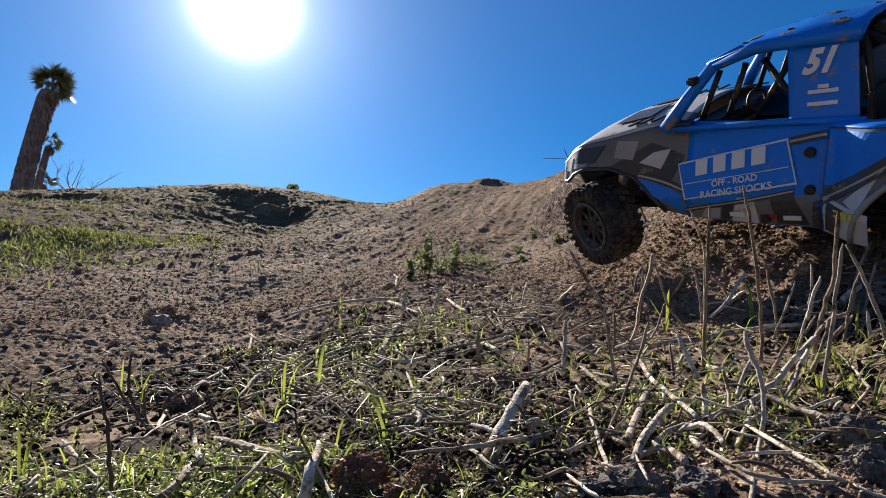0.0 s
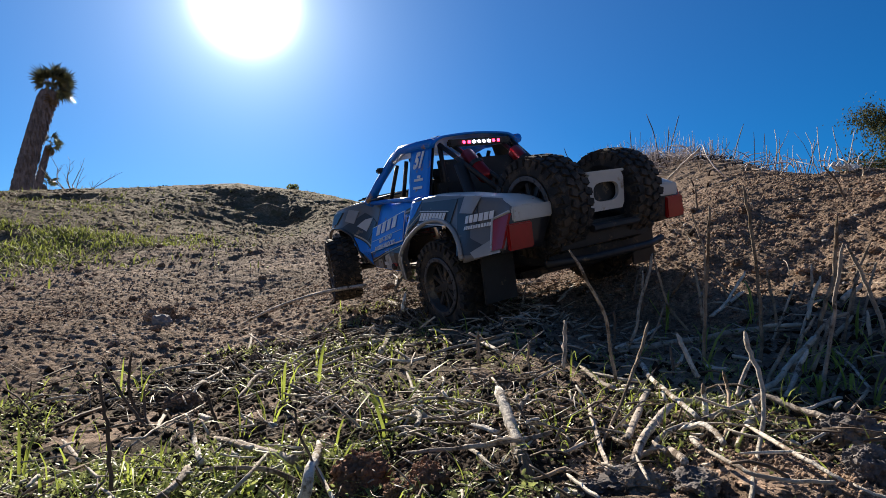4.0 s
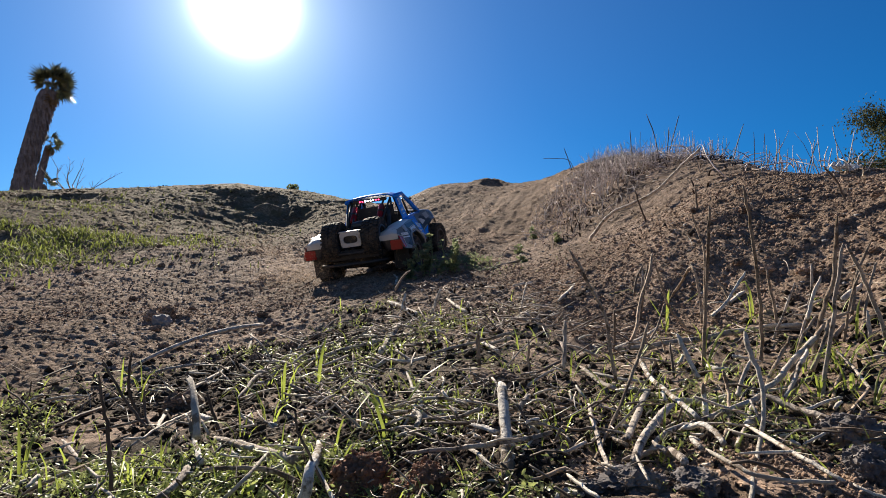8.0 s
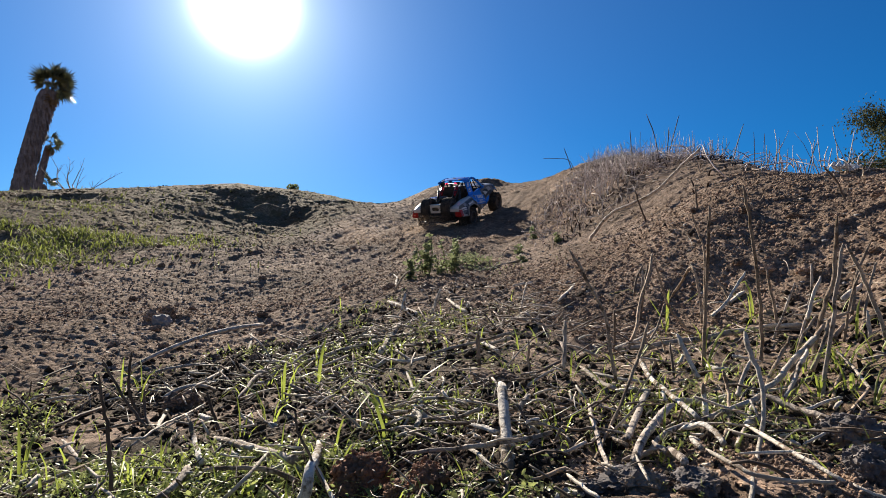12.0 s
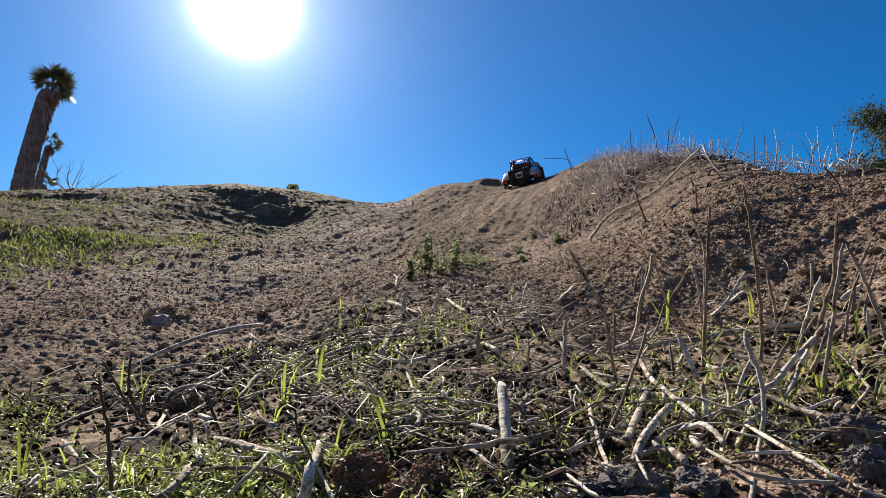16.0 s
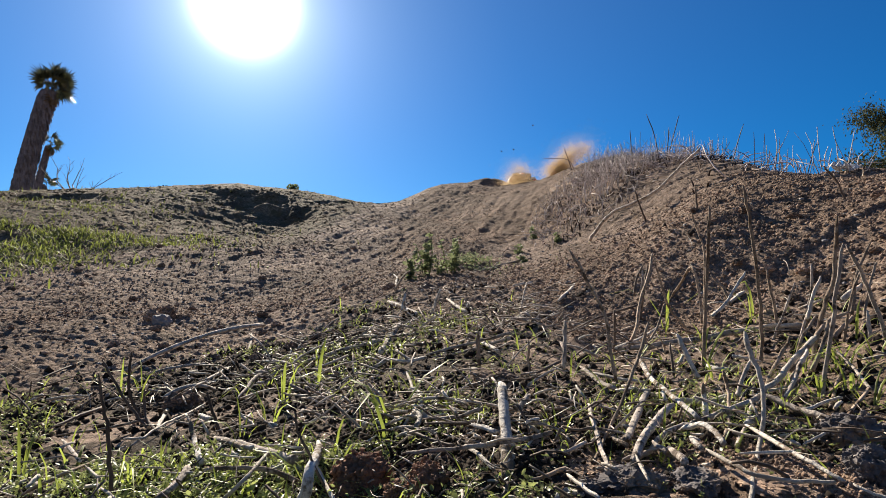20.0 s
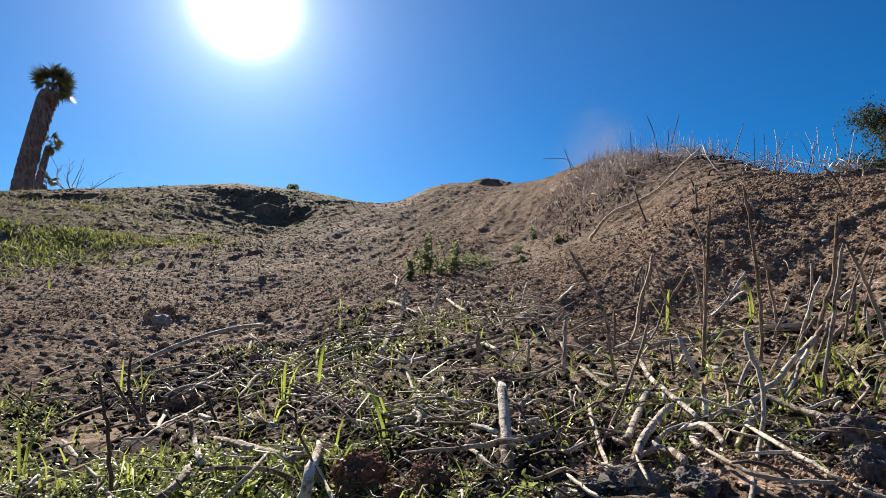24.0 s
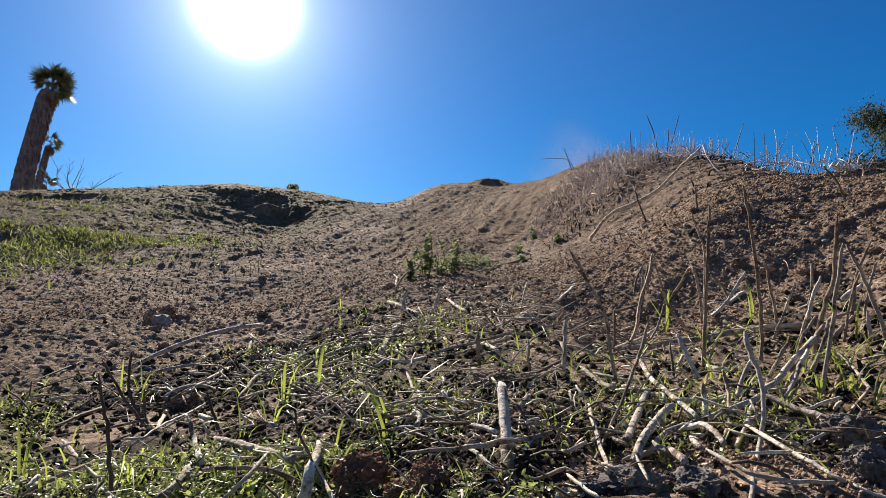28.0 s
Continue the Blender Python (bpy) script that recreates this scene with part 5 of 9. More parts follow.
stalk("dry_stalk", "stalk_pale", (0.137, 0.181, 0.107), (0.139, 0.177, 0.106), (0.143, 0.173, 0.105), 0.0006, 0.0008)
stalk("pale_stick", "stalk_white", (0.148, 0.263, 0.107), (0.173, 0.291, 0.105), 0.0014, 0.0017)
stalk("bent_stalk", "stalk_pale", (0.108, 0.220, 0.107), (0.107, 0.199, 0.108), (0.110, 0.190, 0.107), (0.119, 0.188, 0.106), (0.131, 0.183, 0.107), 0.0010, 0.0008)
stalk("pale_stick", "stalk_pale", (0.113, 0.205, 0.110), (0.134, 0.207, 0.110), 0.0007, 0.0007)
stalk("pale_stick", "stalk_pale", (0.077, 0.216, 0.106), (0.070, 0.185, 0.107), 0.0008, 0.0006)
stalk("pale_stick", "stalk_grey", (0.087, 0.320, 0.105), (0.077, 0.276, 0.106), (0.071, 0.245, 0.103), (0.068, 0.227, 0.102), (0.063, 0.206, 0.103), 0.0015, 0.0012)
stalk("dry_stalk", "stalk_tan", (0.110, 0.300, 0.134), (0.094, 0.283, 0.113), (0.081, 0.267, 0.101), (0.066, 0.236, 0.097), 0.0011, 0.0010)
stalk("pale_stick", "stalk_grey", (0.124, 0.479, 0.106), (0.123, 0.419, 0.102), (0.126, 0.395, 0.102), 0.0022, 0.0023)
stalk("pale_stick", "stalk_white", (0.125, 0.385, 0.102), (0.143, 0.377, 0.102), 0.0018, 0.0018)
stalk("dry_stalk", "stalk_pale", (0.126, 0.447, 0.105), (0.138, 0.426, 0.104), (0.158, 0.417, 0.102), 0.0016, 0.0015)
stalk("broken_branch", "stalk_grey", (0.207, 0.345, 0.106), (0.213, 0.329, 0.102), (0.216, 0.312, 0.101), (0.222, 0.295, 0.098), 0.0022, 0.0022)
stalk("dry_stalk", "stalk_pale", (0.222, 0.336, 0.098), (0.231, 0.337, 0.099), (0.252, 0.354, 0.099), (0.269, 0.362, 0.101), 0.0014, 0.0013)
stalk("dry_stalk", "stalk_tan", (0.179, 0.298, 0.103), (0.198, 0.306, 0.100), (0.218, 0.314, 0.096), 0.0012, 0.0011)
stalk("dry_stalk", "stalk_pale", (0.157, 0.235, 0.105), (0.178, 0.254, 0.104), (0.215, 0.296, 0.096), 0.0008, 0.0010)
stalk("dry_stalk", "stalk_tan", (0.192, 0.270, 0.097), (0.232, 0.315, 0.093), (0.287, 0.360, 0.107), 0.0011, 0.0013)
stalk("dry_stalk", "stalk_tan", (0.184, 0.350, 0.120), (0.185, 0.347, 0.109), (0.168, 0.315, 0.098), (0.137, 0.261, 0.102), 0.0013, 0.0013)
stalk("dry_stalk", "stalk_grey", (0.214, 0.370, 0.125), (0.204, 0.365, 0.111), (0.198, 0.360, 0.102), 0.0017, 0.0017)
stalk("dry_stalk", "stalk_grey", (0.190, 0.330, 0.103), (0.164, 0.290, 0.101), (0.135, 0.249, 0.100), 0.0012, 0.0012)
stalk("dry_stalk", "stalk_pale", (0.396, 0.550, 0.189), (0.382, 0.545, 0.165), (0.373, 0.540, 0.147), 0.0019, 0.0022)
stalk("dry_stalk", "stalk_tan", (0.338, 0.480, 0.151), (0.314, 0.467, 0.127), (0.298, 0.453, 0.104), (0.259, 0.408, 0.096), 0.0018, 0.0020)
stalk("dry_stalk", "stalk_tan", (0.475, 0.580, 0.228), (0.449, 0.570, 0.190), (0.434, 0.560, 0.146), 0.0017, 0.0023)
stalk("pale_stick", "stalk_pale", (0.402, 0.500, 0.155), (0.402, 0.499, 0.129), 0.0018, 0.0020)
stalk("bent_stalk", "stalk_tan", (0.401, 0.520, 0.153), (0.359, 0.493, 0.146), (0.326, 0.467, 0.129), (0.287, 0.440, 0.108), 0.0017, 0.0019)
stalk("pale_stick", "stalk_pale", (0.494, 0.620, 0.181), (0.455, 0.600, 0.165), 0.0033, 0.0032)
stalk("pale_stick", "stalk_tan", (0.427, 0.550, 0.148), (0.382, 0.520, 0.127), 0.0021, 0.0022)
stalk("dry_stalk", "stalk_tan", (0.497, 0.600, 0.207), (0.483, 0.593, 0.184), (0.468, 0.587, 0.146), (0.416, 0.526, 0.131), 0.0018, 0.0018)
stalk("dry_stalk", "stalk_tan", (0.335, 0.460, 0.147), (0.324, 0.450, 0.133), (0.306, 0.440, 0.108), 0.0015, 0.0019)
stalk("dry_stalk", "stalk_grey", (0.332, 0.450, 0.124), (0.327, 0.425, 0.113), (0.298, 0.372, 0.104), 0.0016, 0.0015)
stalk("fallen_branch", "stalk_pale", (0.371, 0.617, 0.134), (0.389, 0.608, 0.135), (0.406, 0.602, 0.136), 0.0025, 0.0028)
stalk("dry_stalk", "stalk_tan", (0.288, 0.440, 0.135), (0.268, 0.430, 0.112), (0.246, 0.408, 0.097), 0.0019, 0.0020)
stalk("dry_stalk", "stalk_grey", (0.288, 0.420, 0.127), (0.272, 0.410, 0.110), (0.246, 0.384, 0.097), 0.0022, 0.0023)
stalk("dry_stalk", "stalk_tan", (0.348, 0.457, 0.113), (0.303, 0.411, 0.102), (0.260, 0.359, 0.095), 0.0013, 0.0015)
stalk("dry_stalk", "stalk_dark", (0.147, 0.636, 0.124), (0.222, 0.752, 0.138), (0.317, 0.867, 0.153), 0.0015, 0.0025)
stalk("dry_stalk", "stalk_pale", (0.314, 0.761, 0.127), (0.250, 0.658, 0.119), (0.181, 0.555, 0.115), 0.0022, 0.0020)
stalk("dry_stalk", "stalk_tan", (0.163, 0.420, 0.148), (0.151, 0.410, 0.123), (0.140, 0.400, 0.107), 0.0016, 0.0017)
stalk("dry_stalk", "stalk_tan", (0.240, 0.600, 0.217), (0.233, 0.590, 0.197), (0.218, 0.580, 0.165), (0.208, 0.570, 0.135), (0.197, 0.560, 0.117), 0.0018, 0.0023)
stalk("dry_stalk", "stalk_dark", (0.288, 0.750, 0.215), (0.276, 0.745, 0.196), (0.269, 0.740, 0.170), 0.0013, 0.0022)
stalk("dry_stalk", "stalk_grey", (0.267, 0.700, 0.202), (0.264, 0.700, 0.163), 0.0021, 0.0021)
stalk("dry_stalk", "stalk_tan", (0.347, 0.680, 0.195), (0.357, 0.670, 0.179), (0.359, 0.660, 0.159), 0.0024, 0.0023)
stalk("dry_stalk", "stalk_pale", (0.404, 0.700, 0.200), (0.373, 0.673, 0.177), (0.347, 0.647, 0.160), (0.317, 0.620, 0.145), 0.0021, 0.0018)
stalk("dry_stalk", "stalk_tan", (0.231, 0.550, 0.161), (0.218, 0.535, 0.140), (0.203, 0.520, 0.126), 0.0013, 0.0012)
stalk("pale_stick", "stalk_white", (0.227, 0.459, 0.110), (0.226, 0.436, 0.110), (0.242, 0.437, 0.109), 0.0016, 0.0015)
stalk("pale_stick", "stalk_white", (0.186, 0.420, 0.139), (0.188, 0.417, 0.130), (0.192, 0.413, 0.118), (0.196, 0.410, 0.107), 0.0017, 0.0019)
stalk("dry_stalk", "stalk_dark", (0.188, 0.440, 0.130), (0.186, 0.430, 0.107), 0.0013, 0.0015)
stalk("pale_stick", "stalk_grey", (0.099, 0.235, 0.103), (0.093, 0.207, 0.106), 0.0018, 0.0017)
stalk("pale_stick", "stalk_grey", (0.096, 0.246, 0.103), (0.097, 0.234, 0.102), 0.0014, 0.0016)
stalk("pale_stick", "stalk_white", (0.079, 0.249, 0.104), (0.082, 0.240, 0.103), 0.0012, 0.0011)
stalk("pale_stick", "stalk_white", (0.113, 0.246, 0.105), (0.107, 0.224, 0.107), 0.0012, 0.0012)
stalk("dry_stalk", "stalk_grey", (0.061, 0.271, 0.108), (0.089, 0.317, 0.105), 0.0008, 0.0011)
stalk("dry_stalk", "stalk_grey", (0.054, 0.240, 0.100), (0.065, 0.246, 0.103), 0.0010, 0.0010)
stalk("dry_stalk", "stalk_pale", (0.050, 0.219, 0.098), (0.048, 0.189, 0.104), (0.050, 0.175, 0.105), 0.0009, 0.0008)
stalk("pale_stick", "stalk_white", (-0.083, 1.027, 0.116), (-0.083, 0.823, 0.104), (-0.081, 0.692, 0.095), 0.0054, 0.0041)
stalk("dry_stalk", "stalk_grey", (-0.215, 0.713, 0.072), (-0.183, 0.722, 0.080), (-0.149, 0.761, 0.090), (-0.106, 0.804, 0.098), (-0.073, 0.835, 0.103), 0.0025, 0.0039)
stalk("dry_stalk", "stalk_dark", (-0.210, 0.880, 0.086), (-0.127, 0.827, 0.102), (-0.037, 0.779, 0.112), 0.0026, 0.0023)
stalk("pale_stick", "stalk_white", (-0.083, 0.584, 0.088), (-0.062, 0.622, 0.096), 0.0021, 0.0026)
stalk("pale_stick", "stalk_pale", (-0.100, 0.729, 0.090), (-0.047, 0.565, 0.100), (-0.020, 0.598, 0.100), 0.0021, 0.0021)
stalk("dry_stalk", "stalk_grey", (-0.016, 0.610, 0.103), (0.037, 0.616, 0.115), (0.078, 0.621, 0.125), 0.0021, 0.0022)
stalk("pale_stick", "stalk_pale", (0.042, 0.651, 0.115), (0.059, 0.561, 0.111), 0.0023, 0.0020)
stalk("dry_stalk", "stalk_grey", (0.097, 0.420, 0.149), (0.095, 0.415, 0.131), (0.093, 0.410, 0.114), 0.0020, 0.0022)
stalk("dry_stalk", "stalk_dark", (0.074, 0.427, 0.107), (0.108, 0.490, 0.109), 0.0015, 0.0017)
stalk("pale_stick", "stalk_pale", (-0.008, 0.349, 0.098), (0.007, 0.417, 0.096), 0.0008, 0.0012)
stalk("pale_stick", "stalk_white", (-0.019, 0.417, 0.095), (-0.015, 0.353, 0.100), 0.0020, 0.0017)
stalk("pale_stick", "stalk_pale", (-0.036, 0.528, 0.094), (-0.027, 0.453, 0.095), (-0.019, 0.378, 0.097), 0.0015, 0.0013)
stalk("dry_stalk", "stalk_grey", (-0.068, 0.351, 0.090), (-0.058, 0.413, 0.093), 0.0012, 0.0015)
stalk("dry_stalk", "stalk_dark", (-0.051, 0.338, 0.094), (-0.030, 0.343, 0.094), (-0.009, 0.351, 0.099), 0.0012, 0.0012)
stalk("dry_stalk", "stalk_grey", (-0.031, 0.354, 0.096), (-0.009, 0.353, 0.102), (0.022, 0.351, 0.100), 0.0015, 0.0014)
stalk("pale_stick", "stalk_pale", (-0.018, 0.339, 0.097), (-0.014, 0.327, 0.096), (-0.015, 0.314, 0.094), 0.0016, 0.0015)
stalk("dry_stalk", "stalk_grey", (-0.023, 0.334, 0.095), (0.005, 0.321, 0.097), (0.022, 0.312, 0.104), 0.0014, 0.0015)
stalk("dry_stalk", "stalk_pale", (0.052, 0.330, 0.110), (0.044, 0.305, 0.102), (0.037, 0.267, 0.099), 0.0006, 0.0006)
stalk("pale_stick", "stalk_grey", (0.054, 0.334, 0.108), (0.041, 0.301, 0.106), 0.0018, 0.0016)
stalk("pale_stick", "stalk_pale", (0.011, 0.271, 0.095), (0.016, 0.241, 0.099), (0.021, 0.224, 0.098), 0.0010, 0.0009)
stalk("pale_stick", "stalk_white", (0.015, 0.289, 0.101), (0.028, 0.274, 0.100), 0.0014, 0.0013)
stalk("dry_stalk", "stalk_dark", (-0.022, 0.312, 0.093), (-0.007, 0.281, 0.095), (0.005, 0.266, 0.096), 0.0011, 0.0009)
stalk("dry_stalk", "stalk_tan", (0.034, 0.206, 0.100), (0.050, 0.222, 0.099), 0.0008, 0.0010)
stalk("pale_stick", "stalk_pale", (-0.069, 0.279, 0.087), (-0.058, 0.254, 0.087), (-0.046, 0.229, 0.084), 0.0011, 0.0011)
stalk("dry_stalk", "stalk_grey", (-0.101, 0.306, 0.085), (-0.077, 0.290, 0.088), 0.0011, 0.0010)
stalk("pale_stick", "stalk_pale", (0.203, 0.926, 0.160), (0.286, 1.118, 0.194), 0.0038, 0.0052)
stalk("pale_stick", "stalk_pale", (0.166, 1.244, 0.192), (0.219, 1.289, 0.201), 0.0036, 0.0038)
stalk("pale_stick", "stalk_pale", (0.064, 0.717, 0.124), (0.116, 0.735, 0.144), 0.0021, 0.0022)
stalk("pale_stick", "stalk_white", (-0.138, 1.338, 0.153), (-0.087, 1.172, 0.141), (-0.050, 1.070, 0.131), 0.0063, 0.0050)
stalk("pale_stick", "stalk_white", (-0.058, 0.800, 0.172), (-0.061, 0.790, 0.148), 0.0033, 0.0032)
stalk("dry_stalk", "stalk_tan", (-0.069, 1.100, 0.222), (-0.085, 1.090, 0.205), (-0.098, 1.080, 0.182), 0.0026, 0.0032)
stalk("pale_stick", "stalk_white", (-0.189, 0.953, 0.093), (-0.145, 0.756, 0.090), 0.0034, 0.0027)
stalk("pale_stick", "stalk_white", (-0.130, 0.945, 0.104), (-0.103, 0.804, 0.098), 0.0033, 0.0033)
stalk("pale_stick", "stalk_white", (-0.169, 0.360, 0.086), (-0.159, 0.345, 0.077), (-0.127, 0.284, 0.083), 0.0019, 0.0018)
stalk("pale_stick", "stalk_white", (-0.133, 0.325, 0.083), (-0.112, 0.303, 0.085), (-0.105, 0.297, 0.086), 0.0017, 0.0016)
stalk("pale_stick", "stalk_white", (-0.122, 0.302, 0.084), (-0.109, 0.285, 0.086), 0.0012, 0.0012)
stalk("fallen_branch", "stalk_tan", (-0.117, 0.265, 0.085), (-0.099, 0.261, 0.087), (-0.082, 0.257, 0.087), (-0.068, 0.254, 0.083), 0.0011, 0.0013)
stalk("dry_stalk", "stalk_grey", (-0.213, 0.554, 0.064), (-0.233, 0.667, 0.067), (-0.254, 0.781, 0.066), 0.0023, 0.0037)
stalk("pale_stick", "stalk_pale", (-0.308, 0.640, 0.052), (-0.322, 0.726, 0.054), (-0.329, 0.812, 0.057), 0.0022, 0.0029)
stalk("dry_stalk", "stalk_dark", (-0.343, 0.469, 0.054), (-0.347, 0.513, 0.055), (-0.353, 0.556, 0.053), 0.0014, 0.0020)
stalk("dry_stalk", "stalk_tan", (-0.288, 0.401, 0.066), (-0.260, 0.410, 0.068), (-0.239, 0.427, 0.071), 0.0009, 0.0013)
stalk("dry_stalk", "stalk_dark", (-0.252, 0.450, 0.091), (-0.246, 0.445, 0.068), (-0.214, 0.406, 0.067), 0.0013, 0.0014)
stalk("pale_stick", "stalk_pale", (-0.225, 0.380, 0.069), (-0.205, 0.369, 0.072), 0.0011, 0.0011)
stalk("pale_stick", "stalk_grey", (-0.277, 0.392, 0.065), (-0.199, 0.297, 0.079), 0.0014, 0.0010)
stalk("pale_stick", "stalk_white", (-0.303, 0.858, 0.063), (-0.226, 0.750, 0.076), (-0.174, 0.642, 0.081), 0.0025, 0.0019)
stalk("pale_stick", "stalk_white", (-0.210, 0.462, 0.067), (-0.190, 0.439, 0.069), 0.0022, 0.0021)
stalk("dry_stalk", "stalk_dark", (-0.404, 1.120, 0.089), (-0.359, 0.983, 0.062), 0.0033, 0.0035)
stalk("dry_stalk", "stalk_grey", (-0.451, 0.815, 0.050), (-0.426, 0.847, 0.055), (-0.396, 0.880, 0.056), 0.0024, 0.0031)
stalk("pale_stick", "stalk_pale", (-0.191, 0.289, 0.079), (-0.165, 0.260, 0.082), 0.0008, 0.0009)
stalk("broken_branch", "stalk_grey", (-0.124, 0.235, 0.082), (-0.122, 0.248, 0.084), (-0.127, 0.269, 0.084), 0.0014, 0.0019)
stalk("dead_branch", "stalk_grey", (0.944, 1.880, 0.706), (0.899, 1.900, 0.663), (0.828, 1.920, 0.589), (0.776, 1.941, 0.544), (0.714, 1.961, 0.513), (0.649, 1.981, 0.484), (0.604, 2.001, 0.439), (0.570, 2.022, 0.384), 0.0042, 0.0065)

def blob(seed, sx, sy, sz, level=3, amp=0.35, freq=2.2, fine=0.12):
    """A lumpy clod or stone."""
    bm = bmesh.new()
    bmesh.ops.create_icosphere(bm, subdivisions=level, radius=1)
    off = Vector((seed * 3.7, seed * 1.3, seed * 7.1))
    for v in bm.verts:
        d = v.co.normalized()
        k = 1 + amp * noise.noise(d * freq + off) + fine * noise.noise(d * freq * 3.5 + off) + fine * 0.6 * noise.noise(d * freq * 9 + off)
        v.co = Vector((d.x * sx, d.y * sy, d.z * sz)) * k
    vs, fs = [v.co.copy() for v in bm.verts], [tuple(v.index for v in f.verts) for f in bm.faces]
    bm.free()
    return vs, fs


def gz(x, y):
    return float(ground_z(x, y))


def rest_blob(name, mat, label, cat, x, y, sx, sy, sz, seed, sink=0.35, level=4, amp=0.35, freq=2.2, fine=0.12, group=""):
    x, y, k = map(float, draw_in(x, y))
    sx, sy, sz = sx * k, sy * k, sz * k
    ob = part(name, blob(seed, sx, sy, sz, level, amp, freq, fine), mat, smooth=level > 3)
    ob.matrix_basis = pose(x, y, gz(x, y) + sz * (1 - 2 * sink), 0, 0, seed * 47)
    return tagged(ob, label, cat, group)


def crumbly(seed, sx, sy, sz, grains, lo=0.05, hi=0.16):
    """A clod of soil stuck together from grains: a lumpy core with angular crumbs all over it."""
    g = np.random.default_rng(seed)
    shapes = [blob(seed, sx * 0.9, sy * 0.9, sz * 0.9, 4, 0.35, 2.2, 0.25)]
    for k in range(grains):
        d = g.normal(0, 1, 3)
        d /= np.linalg.norm(d)
        rad = min(sx, sy, sz) * math.exp(g.uniform(math.log(lo), math.log(hi)))
        vs, fs = blob(seed * 31 + k, rad, rad * g.uniform(0.6, 1), rad * g.uniform(0.6, 1), 1, 0.5, 1.7, 0.2)
        far = 0.9 * (1 + 0.35 * noise.noise(Vector(d) * 2.2 + Vector((seed * 3.7, seed * 1.3, seed * 7.1)))) * g.uniform(0.85, 1.12)
        at = Vector((d[0] * sx, d[1] * sy, d[2] * sz)) * far
        shapes.append(([Vector(v) + at for v in vs], fs))
    return join(*shapes)


def rest_clod(name, mat, label, cat, x, y, sx, sy, sz, seed, grains=60, sink=0.3, group=""):
    x, y, k = map(float, draw_in(x, y))
    sx, sy, sz = sx * k, sy * k, sz * k
    ob = part(name, crumbly(seed, sx, sy, sz, grains), mat)
    ob.matrix_basis = pose(x, y, gz(x, y) + sz * (1 - 2 * sink), 0, 0, seed * 47)
    return tagged(ob, label, cat, group)


LARGE = "large soil clods"
rest_blob("stone", "grey_stone", "angular grey stone lying on the track", "stone", -0.668, 1.255, 0.022, 0.018, 0.018, 1, 0.3, 3, 0.3, 1.6, 0.12)
rest_clod("soil_clod", "clod_soil", "dark brown clod of soil beside the grey stone", "clod", -0.715, 1.30, 0.020, 0.02, 0.018, 2, 40, group=LARGE)
rest_clod("soil_clod", "clod_soil", "dark brown clod of soil beside the grey stone", "clod", -0.70, 1.34, 0.020, 0.02, 0.024, 12, 40, group=LARGE)
rest_clod("soil_clod", "red_soil", "reddish crumbly clod of fresh soil", "clod", -0.062, 0.414, 0.0245, 0.0196, 0.0178, 5, 900, group=LARGE)
rest_clod("soil_clod", "red_soil", "reddish crumbly clod of fresh soil", "clod", -0.011, 0.386, 0.0167, 0.0133, 0.0129, 6, 700, group=LARGE)
rest_clod("soil_clod", "red_soil", "reddish crumbly clod of fresh soil", "clod", -0.072, 0.400, 0.0129, 0.0103, 0.0086, 16, 300, group=LARGE)
rest_clod("soil_clod", "red_soil", "reddish crumbly clod of fresh soil", "clod", -0.033, 0.379, 0.0123, 0.0098, 0.0074, 17, 300, group=LARGE)
rest_clod("crusted_rock", "dark_crust", "dark crusted lump of rock and soil", "rock", 0.331, 0.433, 0.0280, 0.0224, 0.0210, 7, 900)
rest_clod("crusted_rock", "dark_crust", "dark crusted lump of rock and soil", "rock", 0.255, 0.320, 0.0138, 0.0110, 0.0138, 18, 500)
rest_clod("crusted_rock", "dark_crust", "low dark crusted lump of soil", "rock", 0.117, 0.338, 0.0237, 0.0190, 0.0084, 8, 500)
rest_clod("crusted_rock", "dark_crust", "low dark crusted lump of soil", "rock", 0.153, 0.327, 0.0176, 0.0141, 0.0071, 9, 400)
rest_clod("crusted_rock", "dark_crust", "low dark crusted lump of soil", "rock", 0.093, 0.335, 0.0126, 0.0101, 0.0065, 19, 300)
rest_clod("soil_clod", "clod_soil", "flat brown clod of soil among the litter", "clod", 0.062, 0.615, 0.0331, 0.0265, 0.0166, 3, 200, group=LARGE)
rest_clod("soil_clod", "clod_soil", "dark lump of soil among green sprouts", "clod", -0.306, 0.627, 0.0223, 0.0178, 0.0155, 4, 120, group=LARGE)
rest_clod("soil_clod", "clod_soil", "pale crumbly lump on the bare hump", "clod", 0.188, 0.319, 0.0206, 0.0165, 0.0038, 21, 300, group=LARGE)
rest_clod("soil_clod", "clod_soil", "dark lump of soil among green sprouts", "clod", -0.375, 0.715, 0.013, 0.012, 0.012, 14, 40, group=LARGE)
for i in range(64):
    r, b = math.exp(RND.uniform(math.log(0.95), math.log(4.0))), radians(RND.uniform(-42, -4))
    s = RND.uniform(0.005, 0.012) * (0.8 + 0.15 * r)
    rest_clod("soil_clod", "clod_soil", "small dark clod on the loose track", "clod", r * math.sin(b), r * math.cos(b), s * 1.2, s, s * 0.8, 20 + i, 14, 0.25, LARGE)
for i in range(12):
    r, b = RND.uniform(0.85, 1.5), radians(RND.uniform(24, 43))
    s = RND.uniform(0.006, 0.012)
    rest_clod("soil_clod", "clod_soil", "brown clod sticking out of the bank", "clod", r * math.sin(b), r * math.cos(b), s * 1.3, s, s * 0.8, 50 + i, 16, 0.35, LARGE)


